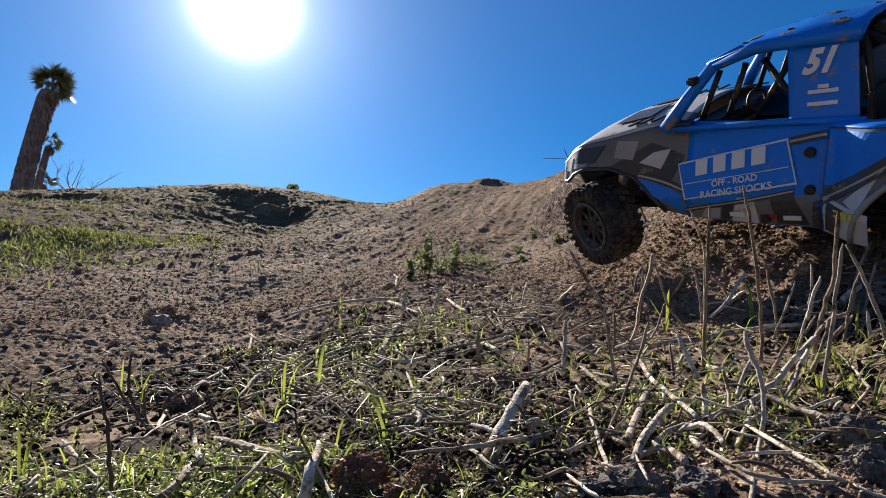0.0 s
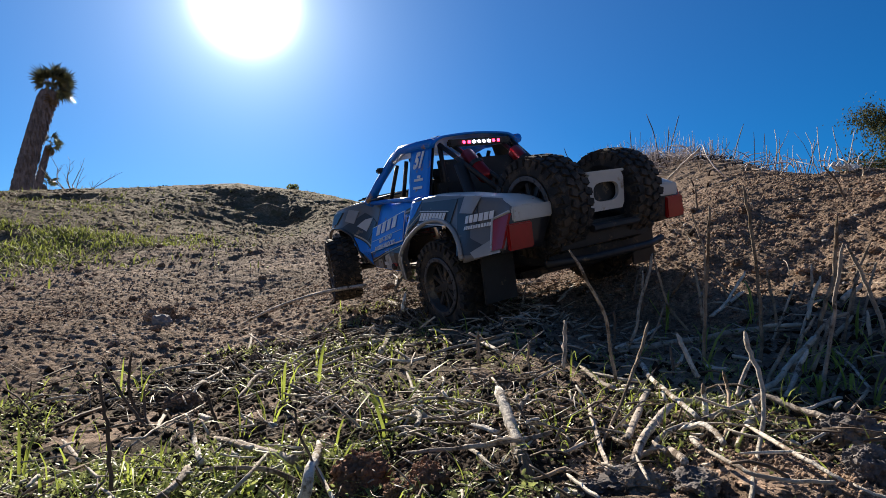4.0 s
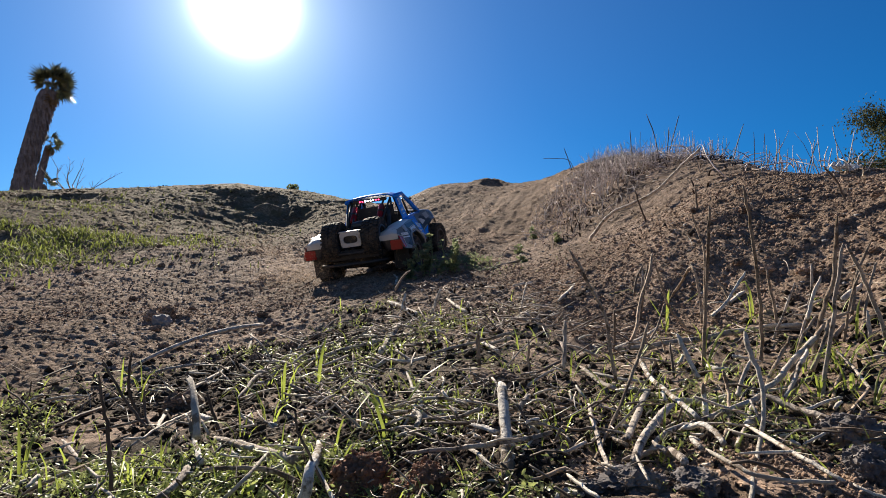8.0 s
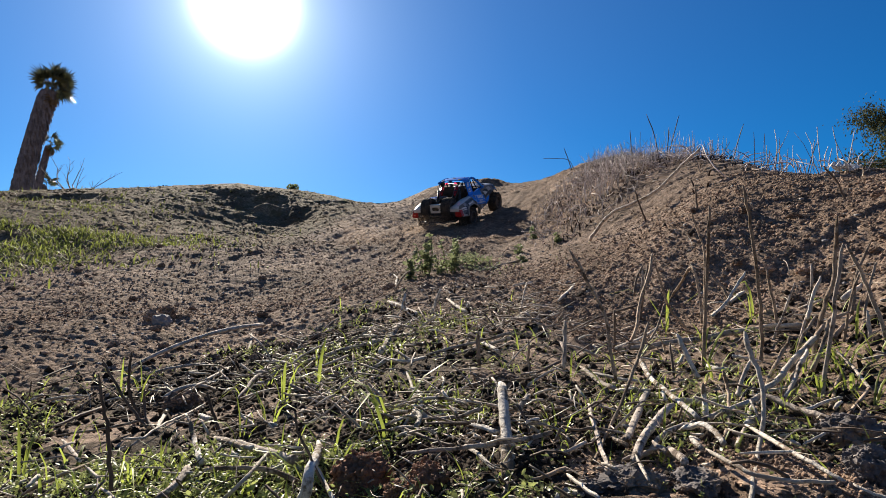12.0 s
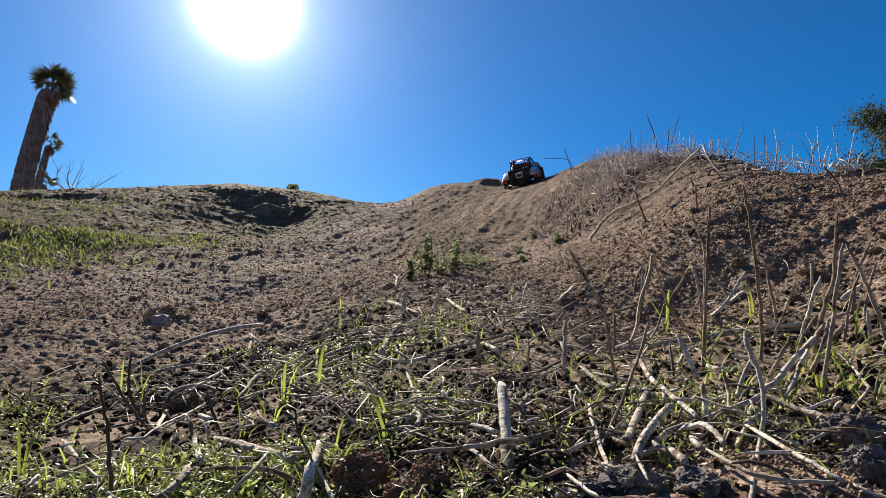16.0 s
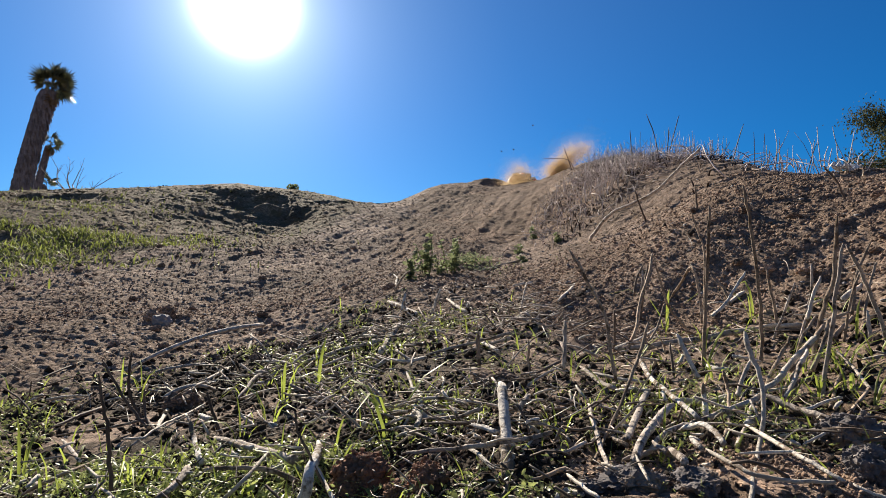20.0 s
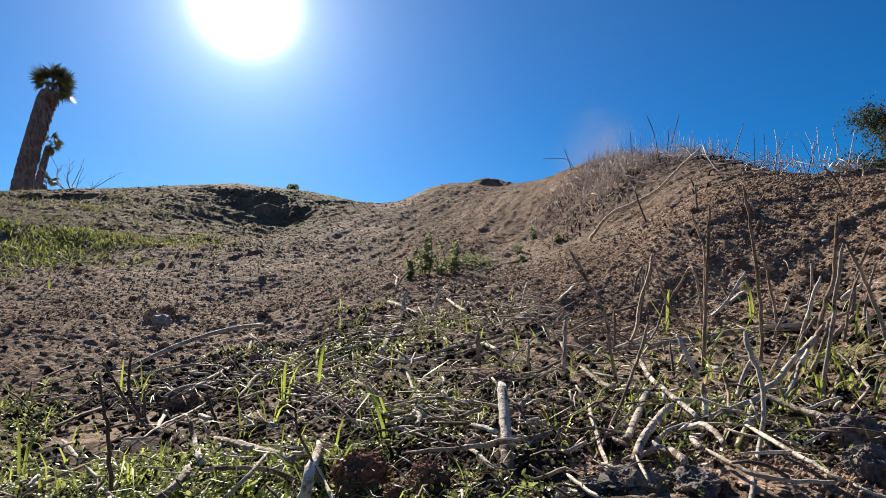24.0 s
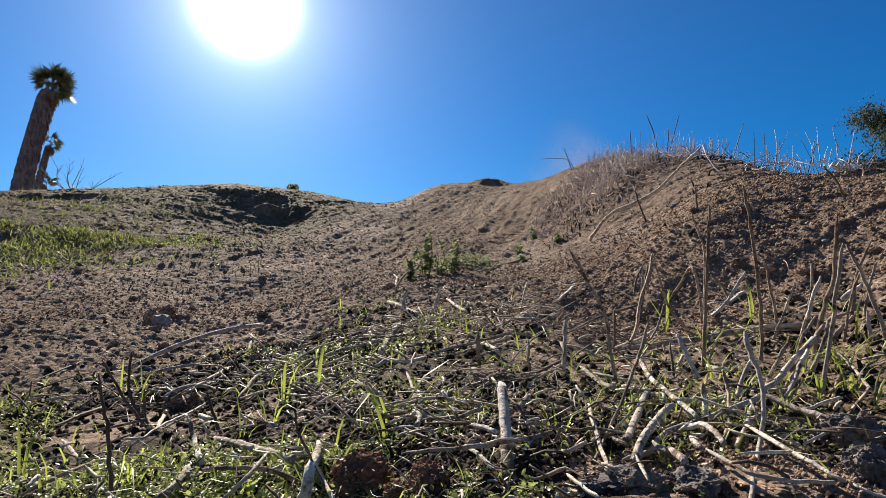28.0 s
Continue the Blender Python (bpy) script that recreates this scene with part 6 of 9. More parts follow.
def bank_of(x, y):
    lean = x / np.maximum(y, 0.1)
    return smooth(0.0, 0.10, lean - np.interp(y, (0.6, 1.0, 1.6), (0.20, 0.11, 0.04))) * smooth(0.62, 0.74, y)


def litter_density(x, y):
    """Where the dry litter lies: the near ground and the foot of the bank, little on the track."""
    edge = smooth(-0.10, 0.06, x + 0.52 - (y - 0.5) * 0.45)
    far = 1 - smooth(1.5, 2.3, y)
    d = edge * far * (1 - 0.93 * bank_of(x, y)) * (1 - 0.5 * smooth(1.0, 1.7, y))
    bare = smooth(0.05, 0.13, x) * (1 - smooth(0.36, 0.43, y))
    d = d * (1 - 0.85 * bare)
    return np.maximum(d, 0.05) * (0.55 + 0.45 * vnoise(x * 6, y * 6, 91)) * (1 - mound(x, y, -0.035, 0.41, 0.075, 0.04, 1.0))


def open_soil(x, y):
    """Little of the painted litter shade and humus at the foot of the bank."""
    return 1 - 0.85 * smooth(0.58, 0.80, y + 0.25 * x) * smooth(-0.25, 0.0, x)


def green_density(x, y):
    line = ((-0.75, 0.45), (-0.50, 0.56), (-0.40, 0.70), (-0.33, 0.88), (-0.22, 1.25))
    best = np.full(np.shape(x), 9.0)
    for (ax, ay), (bx, by) in zip(line, line[1:]):
        t = np.clip(((x - ax) * (bx - ax) + (y - ay) * (by - ay)) / ((bx - ax) ** 2 + (by - ay) ** 2), 0, 1)
        best = np.minimum(best, np.hypot(x - ax - t * (bx - ax), y - ay - t * (by - ay)))
    d = np.exp(-(best / 0.10) ** 2)
    d = d + 0.8 * mound(x, y, -0.36, 0.44, 0.16, 0.10, 1.0)
    inner = smooth(-0.25, 0.0, x + 0.35 - (y - 0.5) * 0.4) * (1 - smooth(0.85, 1.25, y)) * (1 - bank_of(x, y))
    d = d + 0.80 * inner * (1 - 0.55 * smooth(-0.13, 0.0, x)) * (1 - 0.6 * smooth(0.0, 0.12, x)) + 1.3 * mound(x, y, 0.12, 2.0, 0.20, 0.16, 1.0) + 0.5 * mound(x, y, 0.36, 0.52, 0.15, 0.08, 1.0)
    d = d * (1 - 0.9 * smooth(0.03, 0.10, x) * (1 - smooth(0.37, 0.44, y)))
    d = d * (1 - mound(x, y, -0.035, 0.41, 0.085, 0.045, 1.0))
    return d * np.clip(0.45 + 1.5 * vnoise(x * 9, y * 9, 95), 0, 1.4)


def scatter(count, r0, r1, b0, b1, density, seed):
    """Places on the ground, thinner with distance, kept by the density."""
    g = np.random.default_rng(seed)
    r = r0 * (r1 / r0) ** g.random(count)
    b = np.radians(g.uniform(b0, b1, count))
    x, y = r * np.sin(b), r * np.cos(b)
    keep = g.random(count) < density(x, y)
    x, y, k = draw_in(x[keep], y[keep])
    return x, y, ground_z(x, y), g


def stuff(name, verts, faces, mat, label, cat, smooth_it=False):
    """One joined mesh from arrays (n, 3) and (m, k)."""
    me = bpy.data.meshes.new(name)
    me.vertices.add(len(verts))
    me.vertices.foreach_set("co", np.asarray(verts, np.float32).ravel())
    m, k = faces.shape
    me.loops.add(m * k)
    me.loops.foreach_set("vertex_index", faces.ravel().astype(np.int32))
    me.polygons.add(m)
    me.polygons.foreach_set("loop_start", np.arange(m, dtype=np.int32) * k)
    me.update(calc_edges=True)
    if smooth_it:
        me.polygons.foreach_set("use_smooth", np.ones(m, bool))
    me.materials.append(MAT[mat])
    return tagged(new(name, me), label, cat, kind="stuff")


def turn_vectors(g, n):
    a = g.uniform(0, 2 * np.pi, n)
    return np.stack([np.cos(a), np.sin(a), np.zeros(n)], -1)


def straws(name, x, y, z, g, lengths, radius, tilt, mat, label, cat, lift=0.004, bend=0.12):
    """Many thin four-sided straws of three joints."""
    n = len(x)
    d = turn_vectors(g, n)
    el = g.normal(0, 1, n) * tilt
    if tilt > 1.0:                                      # standing ones
        el = np.radians(90) - np.abs(g.normal(0, 0.36, n))
    d = d * np.cos(el)[:, None] + np.array([0, 0, 1.0]) * np.sin(el)[:, None]
    fine = near_scale(np.hypot(x, y))
    ln = lengths(g, n) * np.clip(np.hypot(x, y) * 1.25, 0.25, 1.0)
    rr = radius(g, n) * fine
    lift = lift * fine
    side = np.cross(d, np.array([0.3, 0.2, 0.93]))
    side /= np.linalg.norm(side, axis=1)[:, None]
    up = np.cross(side, d)
    base = np.stack([x, y, z + lift * g.random(n)], -1)
    if tilt <= 1.0:
        base = base - d * ln[:, None] * 0.5
        base[:, 2] = np.maximum(base[:, 2], ground_z(base[:, 0], base[:, 1]) - 0.002)
    vs = []
    kink = g.normal(0, bend, n)[:, None] * side + g.normal(0, bend, n)[:, None] * up
    for j, s in enumerate((0.0, 0.35, 0.7, 1.0)):
        c = base + d * (ln * s)[:, None] + kink * (ln * (s * (1 - s) * 2 + (0.3 * s * s)))[:, None]
        w = rr * (1.0, 0.95, 0.85, 0.6)[j]
        for k in range(4):
            ca, sa = math.cos(k * math.pi / 2), math.sin(k * math.pi / 2)
            vs.append(c + side * (w * ca)[:, None] + up * (w * sa)[:, None])
    V = np.stack(vs, 1).reshape(-1, 3)
    f = [(j * 4 + k, j * 4 + (k + 1) % 4, j * 4 + 4 + (k + 1) % 4, j * 4 + 4 + k) for j in range(3) for k in range(4)]
    f += [(3, 2, 1, 0), (12, 13, 14, 15)]
    F = (np.arange(n)[:, None, None] * 16 + np.array(f)[None]).reshape(-1, 4)
    return stuff(name, V, F, mat, label, cat)


def blades(name, x, y, z, g, lengths, width, lean, mat, label, cat, curl=0.5):
    """Grass: each blade a folded strip of three joints to a point."""
    n = len(x)
    out = turn_vectors(g, n)
    side = np.stack([-out[:, 1], out[:, 0], np.zeros(n)], -1)
    fine = near_scale(np.hypot(x, y))
    ln, w = lengths(g, n) * fine, width(g, n) * fine
    le = np.abs(g.normal(0, lean, n))
    base = np.stack([x, y, z - 0.003], -1)
    vs = []
    for s, ws in ((0, 0.8), (0.35, 1.0), (0.7, 0.7), (1.0, 0.06)):
        a = le + curl * s * s
        c = base + out * (ln * s * np.sin(a))[:, None] + np.array([0, 0, 1.0]) * (ln * s * np.cos(a))[:, None]
        vs += [c - side * (w * ws * 0.5)[:, None], c - np.stack([out[:, 0], out[:, 1], -0.3 * np.ones(n)], -1) * (w * ws * 0.25)[:, None], c + side * (w * ws * 0.5)[:, None]]
    V = np.stack(vs, 1).reshape(-1, 3)
    f = []
    for j in range(3):
        for k in range(2):
            f.append((j * 3 + k, j * 3 + k + 1, j * 3 + 4 + k, j * 3 + 3 + k))
    F = (np.arange(n)[:, None, None] * 12 + np.array(f)[None]).reshape(-1, 4)
    return stuff(name, V, F, mat, label, cat)


def sprouts(name, x, y, z, g, size, mat, label, cat, count=6):
    """Seedlings: rounded little leaves, cupped along the midrib, in loose rosettes on short stems."""
    n = len(x)
    s = size(g, n) * near_scale(np.hypot(x, y))
    allv, allf = [], []
    for k in range(count):
        a = g.uniform(0, 2 * np.pi, n)
        el = g.normal(0.35, 0.45, n)
        d = np.stack([np.cos(a) * np.cos(el), np.sin(a) * np.cos(el), np.sin(el)], -1)
        roll = g.normal(0, 0.5, n)[:, None]
        side = np.stack([-np.sin(a), np.cos(a), np.zeros(n)], -1)
        upv = np.cross(d, side)
        side, upv = side * np.cos(roll) + upv * np.sin(roll), upv * np.cos(roll) - side * np.sin(roll)
        h = np.stack([x, y, z], -1) + np.stack([np.zeros(n), np.zeros(n), s * g.uniform(0.4, 2.4, n)], -1) + g.normal(0, 0.35, (n, 3)) * s[:, None] * np.array([1, 1, 0.2])
        l = (s * g.uniform(0.6, 1.15, n))[:, None]
        w = l * g.uniform(0.19, 0.34, n)[:, None]
        mid = h + d * l * 0.5 - upv * w * 0.3
        allv.append(np.stack([h, h + d * l * 0.3 + side * w * 0.85, h + d * l * 0.68 + side * w, h + d * l, h + d * l * 0.68 - side * w, h + d * l * 0.3 - side * w * 0.85, mid], 1))
        allf.append(np.array([(6, 0, 1), (6, 1, 2), (6, 2, 3), (6, 3, 4), (6, 4, 5), (6, 5, 0)]) + 7 * k)
    V = np.concatenate(allv, 1).reshape(-1, 3)
    F = (np.arange(n)[:, None, None] * (7 * count) + np.concatenate(allf)[None]).reshape(-1, 3)
    return stuff(name, V, F, mat, label, cat)


def crumbs(name, x, y, z, g, size, mat, label, cat, flat=1.0):
    """Angular crumbs of soil: jittered octahedra with split sides."""
    n = len(x)
    t = (1 + 5 ** 0.5) / 2
    ico = np.array([(-1, t, 0), (1, t, 0), (-1, -t, 0), (1, -t, 0), (0, -1, t), (0, 1, t), (0, -1, -t), (0, 1, -t), (t, 0, -1), (t, 0, 1), (-t, 0, -1), (-t, 0, 1)]) / 1.9
    fi = np.array([(0, 11, 5), (0, 5, 1), (0, 1, 7), (0, 7, 10), (0, 10, 11), (1, 5, 9), (5, 11, 4), (11, 10, 2), (10, 7, 6), (7, 1, 8),
                   (3, 9, 4), (3, 4, 2), (3, 2, 6), (3, 6, 8), (3, 8, 9), (4, 9, 5), (2, 4, 11), (6, 2, 10), (8, 6, 7), (9, 8, 1)])
    s = size(g, n)
    k = g.uniform(0.6, 1.25, (n, 12, 1))
    sq = np.stack([g.uniform(0.8, 1.4, n), g.uniform(0.7, 1.1, n), g.uniform(0.5, 0.9, n)], -1)
    sq = sq * np.array([1 / flat, 1.0, flat])
    a = g.uniform(0, 2 * np.pi, n) if flat == 1.0 else g.normal(0, 0.5, n)
    P = ico[None] * k * sq[:, None] * s[:, None, None]
    X = P[..., 0] * np.cos(a)[:, None] - P[..., 1] * np.sin(a)[:, None]
    Y = P[..., 0] * np.sin(a)[:, None] + P[..., 1] * np.cos(a)[:, None]
    V = np.stack([X + x[:, None], Y + y[:, None], P[..., 2] + (z + s * 0.25)[:, None]], -1).reshape(-1, 3)
    F = (np.arange(n)[:, None, None] * 12 + fi[None]).reshape(-1, 3)
    return stuff(name, V, F, mat, label, cat)


def fine_crumbs(name, x, y, z, g, size, mat, label, cat):
    """Tiny crumbs, eight sides each."""
    n = len(x)
    s = size(g, n)
    octa = np.array([(1, 0, 0), (0, 1, 0), (-1, 0, 0), (0, -1, 0), (0, 0, 1), (0, 0, -1)], float)
    P = octa[None] * g.uniform(0.5, 1.3, (n, 6, 1)) * s[:, None, None] + g.normal(0, 0.18, (n, 6, 3)) * s[:, None, None]
    V = (P + np.stack([x, y, z + s * 0.2], -1)[:, None]).reshape(-1, 3)
    f = np.array([(0, 1, 4), (1, 2, 4), (2, 3, 4), (3, 0, 4), (1, 0, 5), (2, 1, 5), (3, 2, 5), (0, 3, 5)])
    F = (np.arange(n)[:, None, None] * 6 + f[None]).reshape(-1, 3)
    return stuff(name, V, F, mat, label, cat)


def uni(a, b):
    return lambda g, n: g.uniform(a, b, n)


def logn(a, b):
    return lambda g, n: np.exp(g.uniform(math.log(a), math.log(b), n))


def ground_cover():
    one = lambda x, y: np.ones_like(x)
    x, y, z, g = scatter(4600, 0.33, 4.5, -46, 46, one, 1)
    crumbs("soil_crumbs", x, y, z, g, lambda g, n: np.exp(g.uniform(math.log(0.0014), math.log(0.0058), n)) * np.clip(np.hypot(x, y) * 1.15, 0.3, 1.1), "clod_soil", "loose brown crumbs of dry soil", "soil crumbs")
    x, y, z, g = scatter(14000, 0.34, 4.0, -44, 30, one, 21)
    fine_crumbs("fine_crumbs", x, y, z, g, lambda g, n: np.exp(g.uniform(math.log(0.0009), math.log(0.0028), n)) * np.clip(np.hypot(x, y), 0.3, 1.3), "clod_soil", "fine loose crumbs of dry soil", "soil crumbs")
    rough_slope = lambda x, y: np.clip(0.55 + 0.9 * vnoise(x * 1.7, y * 1.7, 103), 0.1, 1) * (1 - smooth(0.15, 0.4, x - 0.2 * y - 0.5 * smooth(2.0, 3.0, y))) * (1 - 0.3 * np.exp(-((x + 0.1 * y) / 0.45) ** 2))
    x, y, z, g = scatter(7000, 1.3, 8.0, -44, 20, rough_slope, 22)
    crumbs("crust_flakes", x, y, z, g, lambda g, n: np.exp(g.uniform(math.log(0.0011), math.log(0.0036), n)) * np.hypot(x, y) ** 0.45, "clod_soil", "broken flakes of dry soil crust on the slope", "soil crumbs", 0.5)
    x, y, z, g = scatter(26000, 1.5, 6.2, -43, 14, lambda x, y: np.clip(0.75 + 0.5 * vnoise(x * 2.2, y * 2.2, 105), 0.2, 1) * (1 - bank_of(x, y)), 37)
    fine_crumbs("slope_grains", x, y, z, g, lambda g, n: np.exp(g.uniform(math.log(0.0016), math.log(0.0042), n)) * np.hypot(x, y) ** 0.35, "clod_soil", "crumbs of dry soil over the whole slope", "soil crumbs")
    crusted = lambda x, y: smooth(0.12, 0.25, x) * np.clip(0.3 + 1.6 * vnoise(x * 16, y * 16, 107), 0, 1)
    x, y, z, g = scatter(9000, 0.32, 0.50, 4, 44, crusted, 23)
    fine_crumbs("crust_grains", x, y, z, g, logn(0.0004, 0.0016), "clod_soil", "brown grains of crust on the near hump", "soil crumbs")
    x, y, z, g = scatter(1100, 0.6, 5.0, -46, 46, one, 2)
    crumbs("gravel", x, y, z, g, lambda g, n: np.exp(g.uniform(math.log(0.002), math.log(0.007), n)) * np.clip(np.hypot(x, y) * 0.7, 0.3, 1.0), "grey_stone", "small pale grey pebbles scattered over the soil", "gravel")
    x, y, z, g = scatter(3600, 0.32, 3.2, -46, 46, litter_density, 3)
    straws("straw_litter", x, y, z, g, logn(0.010, 0.060), logn(0.0003, 0.0009), 0.40, "straw", "tangled dry straw and twigs on the soil", "dry litter", 0.020)
    x, y, z, g = scatter(800, 0.32, 2.2, -46, 46, litter_density, 4)
    straws("twig_litter", x, y, z, g, logn(0.03, 0.10), logn(0.0005, 0.0015), 0.30, "stalk_grey", "grey broken twigs lying crosswise", "dry litter", 0.024)
    x, y, z, g = scatter(1900, 0.32, 2.2, -46, 46, litter_density, 34)
    straws("dark_twigs", x, y, z, g, logn(0.02, 0.09), logn(0.0004, 0.0013), 0.3, "stalk_dark", "dark brown broken twigs in the litter", "dry litter", 0.024, 0.2)
    # dark crumbs and blades paint the shade of litter gaps and the bank's foot
    gap_shade = lambda x, y: open_soil(x, y) * np.clip(1.3 * litter_density(x, y) + green_density(x, y), 0, 1) * (1 - smooth(1.0, 1.7, y)) * (1 - 0.65 * smooth(-0.02, 0.10, x) * (1 - smooth(0.36, 0.43, y))) * (1 + 0.8 * smooth(0.3, 0.42, x) * (1 - smooth(0.68, 0.8, y)))
    x, y, z, g = scatter(24000, 0.31, 1.8, -44, 44, gap_shade, 16)
    fine_crumbs("humus_shade_crumbs", x, y, z, g, lambda g, n: np.exp(g.uniform(math.log(0.0025), math.log(0.009), n)) * np.clip(np.hypot(x, y) * 1.2, 0.25, 1.1), "humus", "dark crumbs of humus that also stand in for shade under the litter", "humus")
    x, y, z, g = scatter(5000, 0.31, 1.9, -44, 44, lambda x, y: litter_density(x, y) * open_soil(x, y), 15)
    blades("gap_shade_blades", x, y, z, g, lambda g, n: np.exp(g.uniform(math.log(0.008), math.log(0.03), n)) * np.clip(np.hypot(x, y) * 1.2, 0.3, 1.0), uni(0.003, 0.009), 1.1, "humus", "dark blades that stand in for shade between the straws", "leaf mould")
    x, y, z, g = scatter(1500, 0.32, 2.6, -46, 46, litter_density, 14)
    straws("pale_chips", x, y, z, g, logn(0.010, 0.05), logn(0.0007, 0.0022), 0.3, "stalk_pale", "bleached chips of straw", "dry litter", 0.02)
    heap = lambda x, y: smooth(0.48, 0.60, y) * (1 - smooth(1.1, 1.6, y)) * smooth(-0.35, -0.12, x) * (1 - smooth(0.12, 0.35, x)) * np.clip(0.5 + 1.2 * vnoise(x * 8, y * 8, 231), 0.1, 1)
    x, y, z, g = scatter(1700, 0.5, 1.6, -24, 30, heap, 41)
    straws("weathered_straw", x, y, z, g, logn(0.02, 0.09), logn(0.0007, 0.0019), 0.28, "stalk_grey", "weathered grey straws heaped below the bank", "dry litter", 0.02)
    x, y, z, g = scatter(36000, 0.32, 2.6, -44, 44, green_density, 5)
    sprouts("green_sprouts", x, y, z, g, logn(0.0022, 0.0056), "sprout_green", "dense low green seedlings", "seedlings", 5)
    x, y, z, g = scatter(7000, 0.33, 1.6, -46, 40, green_density, 6)
    blades("short_grass", x, y, z, g, logn(0.014, 0.045), uni(0.0010, 0.0024), 0.7, "grass_green", "short fresh green grass", "grass")
    foot = lambda x, y: smooth(0.08, 0.16, x) * smooth(0.355, 0.40, y) * (1 - smooth(0.56, 0.70, y)) * np.clip(0.15 + 1.8 * vnoise(x * 14, y * 14, 211), 0.03, 1)
    x, y, z, g = scatter(2600, 0.36, 0.95, 8, 43, foot, 38)
    blades("thin_grass", x, y, z, g, logn(0.008, 0.030), uni(0.0006, 0.0014), 0.6, "grass_green", "thin fresh grass among the standing stalks", "grass")
    mat_of = lambda x, y: np.exp(-((x - 0.10) / 0.07) ** 2 - ((y - 2.13) / 0.14) ** 2) * np.clip(0.4 + 1.2 * vnoise(x * 30, y * 30, 213), 0, 1)
    x, y, z, g = scatter(9000, 1.8, 2.5, -2, 8, mat_of, 39)
    sprouts("green_mat", x, y, z, g, logn(0.005, 0.010), "weed_green", "low green mat of seedlings beside the weeds", "seedlings", 4)
    patch = lambda x, y: (0.85 * np.exp(-((x + 2.55) / 0.72) ** 2 - ((y - 3.05) / 0.75) ** 2) * np.clip(0.1 + 2.4 * vnoise(x * 3.4, y * 3.4, 197), 0.04, 1.2)
                          + 0.05 * np.exp(-((x + 1.2) / 0.5) ** 2 - ((y - 6.6) / 0.6) ** 2) + 0.10 * np.exp(-((x + 3.6) / 1.1) ** 2 - ((y - 4.6) / 0.9) ** 2) * np.clip(0.2 + 2.2 * vnoise(x * 5, y * 4, 199), 0, 1.2))
    x, y, z, g = scatter(110000, 2.2, 7.2, -46, -4, patch, 7)
    blades("grass_patch", x, y, z, g, logn(0.018, 0.060), uni(0.003, 0.007), 0.5, "patch_green", "patch of bright green grass on the slope", "grass")
    ridge = lambda x, y: smooth(-0.07, 0.07, x - np.interp(y, (1.7, 2.3, 2.8, 3.5, 4.0, 5.2), (0.3, 0.45, 0.47, 0.68, 1.0, 1.55))) * np.clip(np.exp(-(((x - 0.22 * y - 0.48) / 0.72) ** 4)) * smooth(2.1, 2.7, y) * (1 - smooth(5.4, 6.2, y)) + 0.6 * smooth(1.7, 2.1, y) * (1 - smooth(3.4, 4.0, y)) * smooth(0.85, 1.05, x / y) + 0.3 * np.exp(-((x - 1.32) / 0.28) ** 2 - ((y - 1.85) / 0.20) ** 2), 0, 1)
    x, y, z, g = scatter(8000, 1.6, 6.2, 8, 44, lambda x, y: ridge(x, y) * np.clip(0.25 + 1.6 * vnoise(x * 5, y * 5, 217), 0.03, 1), 8)
    straws("dead_weeds", x, y, z, g, logn(0.05, 0.17), logn(0.0008, 0.0019), 2.0, "ridge_straw", "thicket of dead pinkish-grey weed stalks", "dead weeds", 0.0, 0.12)
    # added dark blades that deepen the ground tone between the weed stalks
    x, y, z, g = scatter(26000, 1.6, 6.2, 8, 44, lambda x, y: ridge(x, y) * np.clip(0.6 + 1.6 * vnoise(x * 6, y * 6, 219), 0.05, 1), 35)
    blades("weed_mould", x, y, z, g, logn(0.012, 0.045), uni(0.004, 0.010), 0.9, "weed_mould", "dark blades added to darken the ground under the dead weeds", "leaf mould")
    x, y, z, g = scatter(3800, 1.6, 6.2, 8, 44, lambda x, y: ridge(x, y), 9)
    straws("weed_litter", x, y, z, g, logn(0.05, 0.20), logn(0.001, 0.0026), 0.5, "ridge_straw", "fallen dead weed stalks on the ridge", "dead weeds", 0.05, 0.2)
    left = lambda x, y: np.exp(-((x + 3.3) / 0.9) ** 2 - ((y - 4.3) / 0.7) ** 2) + 0.5 * np.exp(-((x + 4.2) / 0.9) ** 2 - ((y - 5.6) / 0.6) ** 2)
    x, y, z, g = scatter(1100, 3.0, 8.0, -46, -20, left, 10)
    straws("dry_grass", x, y, z, g, logn(0.02, 0.05), logn(0.0010, 0.0020), 2.0, "straw", "thin dry grass on the upper slope", "dry grass", 0.0, 0.4)
    scrub = lambda x, y: np.clip(0.5 + 0.7 * vnoise(x * 2.3, y * 1.5, 99) + 0.8 * vnoise(x * 9, y * 6, 215), 0.05, 1) * smooth(2.6, 4.2, y - 0.35 * x) * (1 - smooth(-0.7, -0.3, x))
    x, y, z, g = scatter(9000, 2.4, 6.6, -44, -4, scrub, 12)
    crumbs("ridge_scrub", x, y, z - 0.002, g, lambda g, n: np.exp(g.uniform(math.log(0.0008), math.log(0.0022), n)) * np.hypot(x, y), "scrub_brown", "low brown scrub on the rough upper slope", "scrub", 0.6)
    bank = lambda x, y: 0.85 * bank_of(x, y) * (1 - smooth(1.8, 2.2, y))
    x, y, z, g = scatter(4000, 0.55, 2.4, 10, 44, bank, 11)
    crumbs("bank_crumbs", x, y, z - 0.0016, g, logn(0.0018, 0.0050), "clod_soil", "loose crumbs of soil on the bank", "soil crumbs")
    x, y, z, g = scatter(36000, 0.62, 2.1, 4, 44, bank, 36)
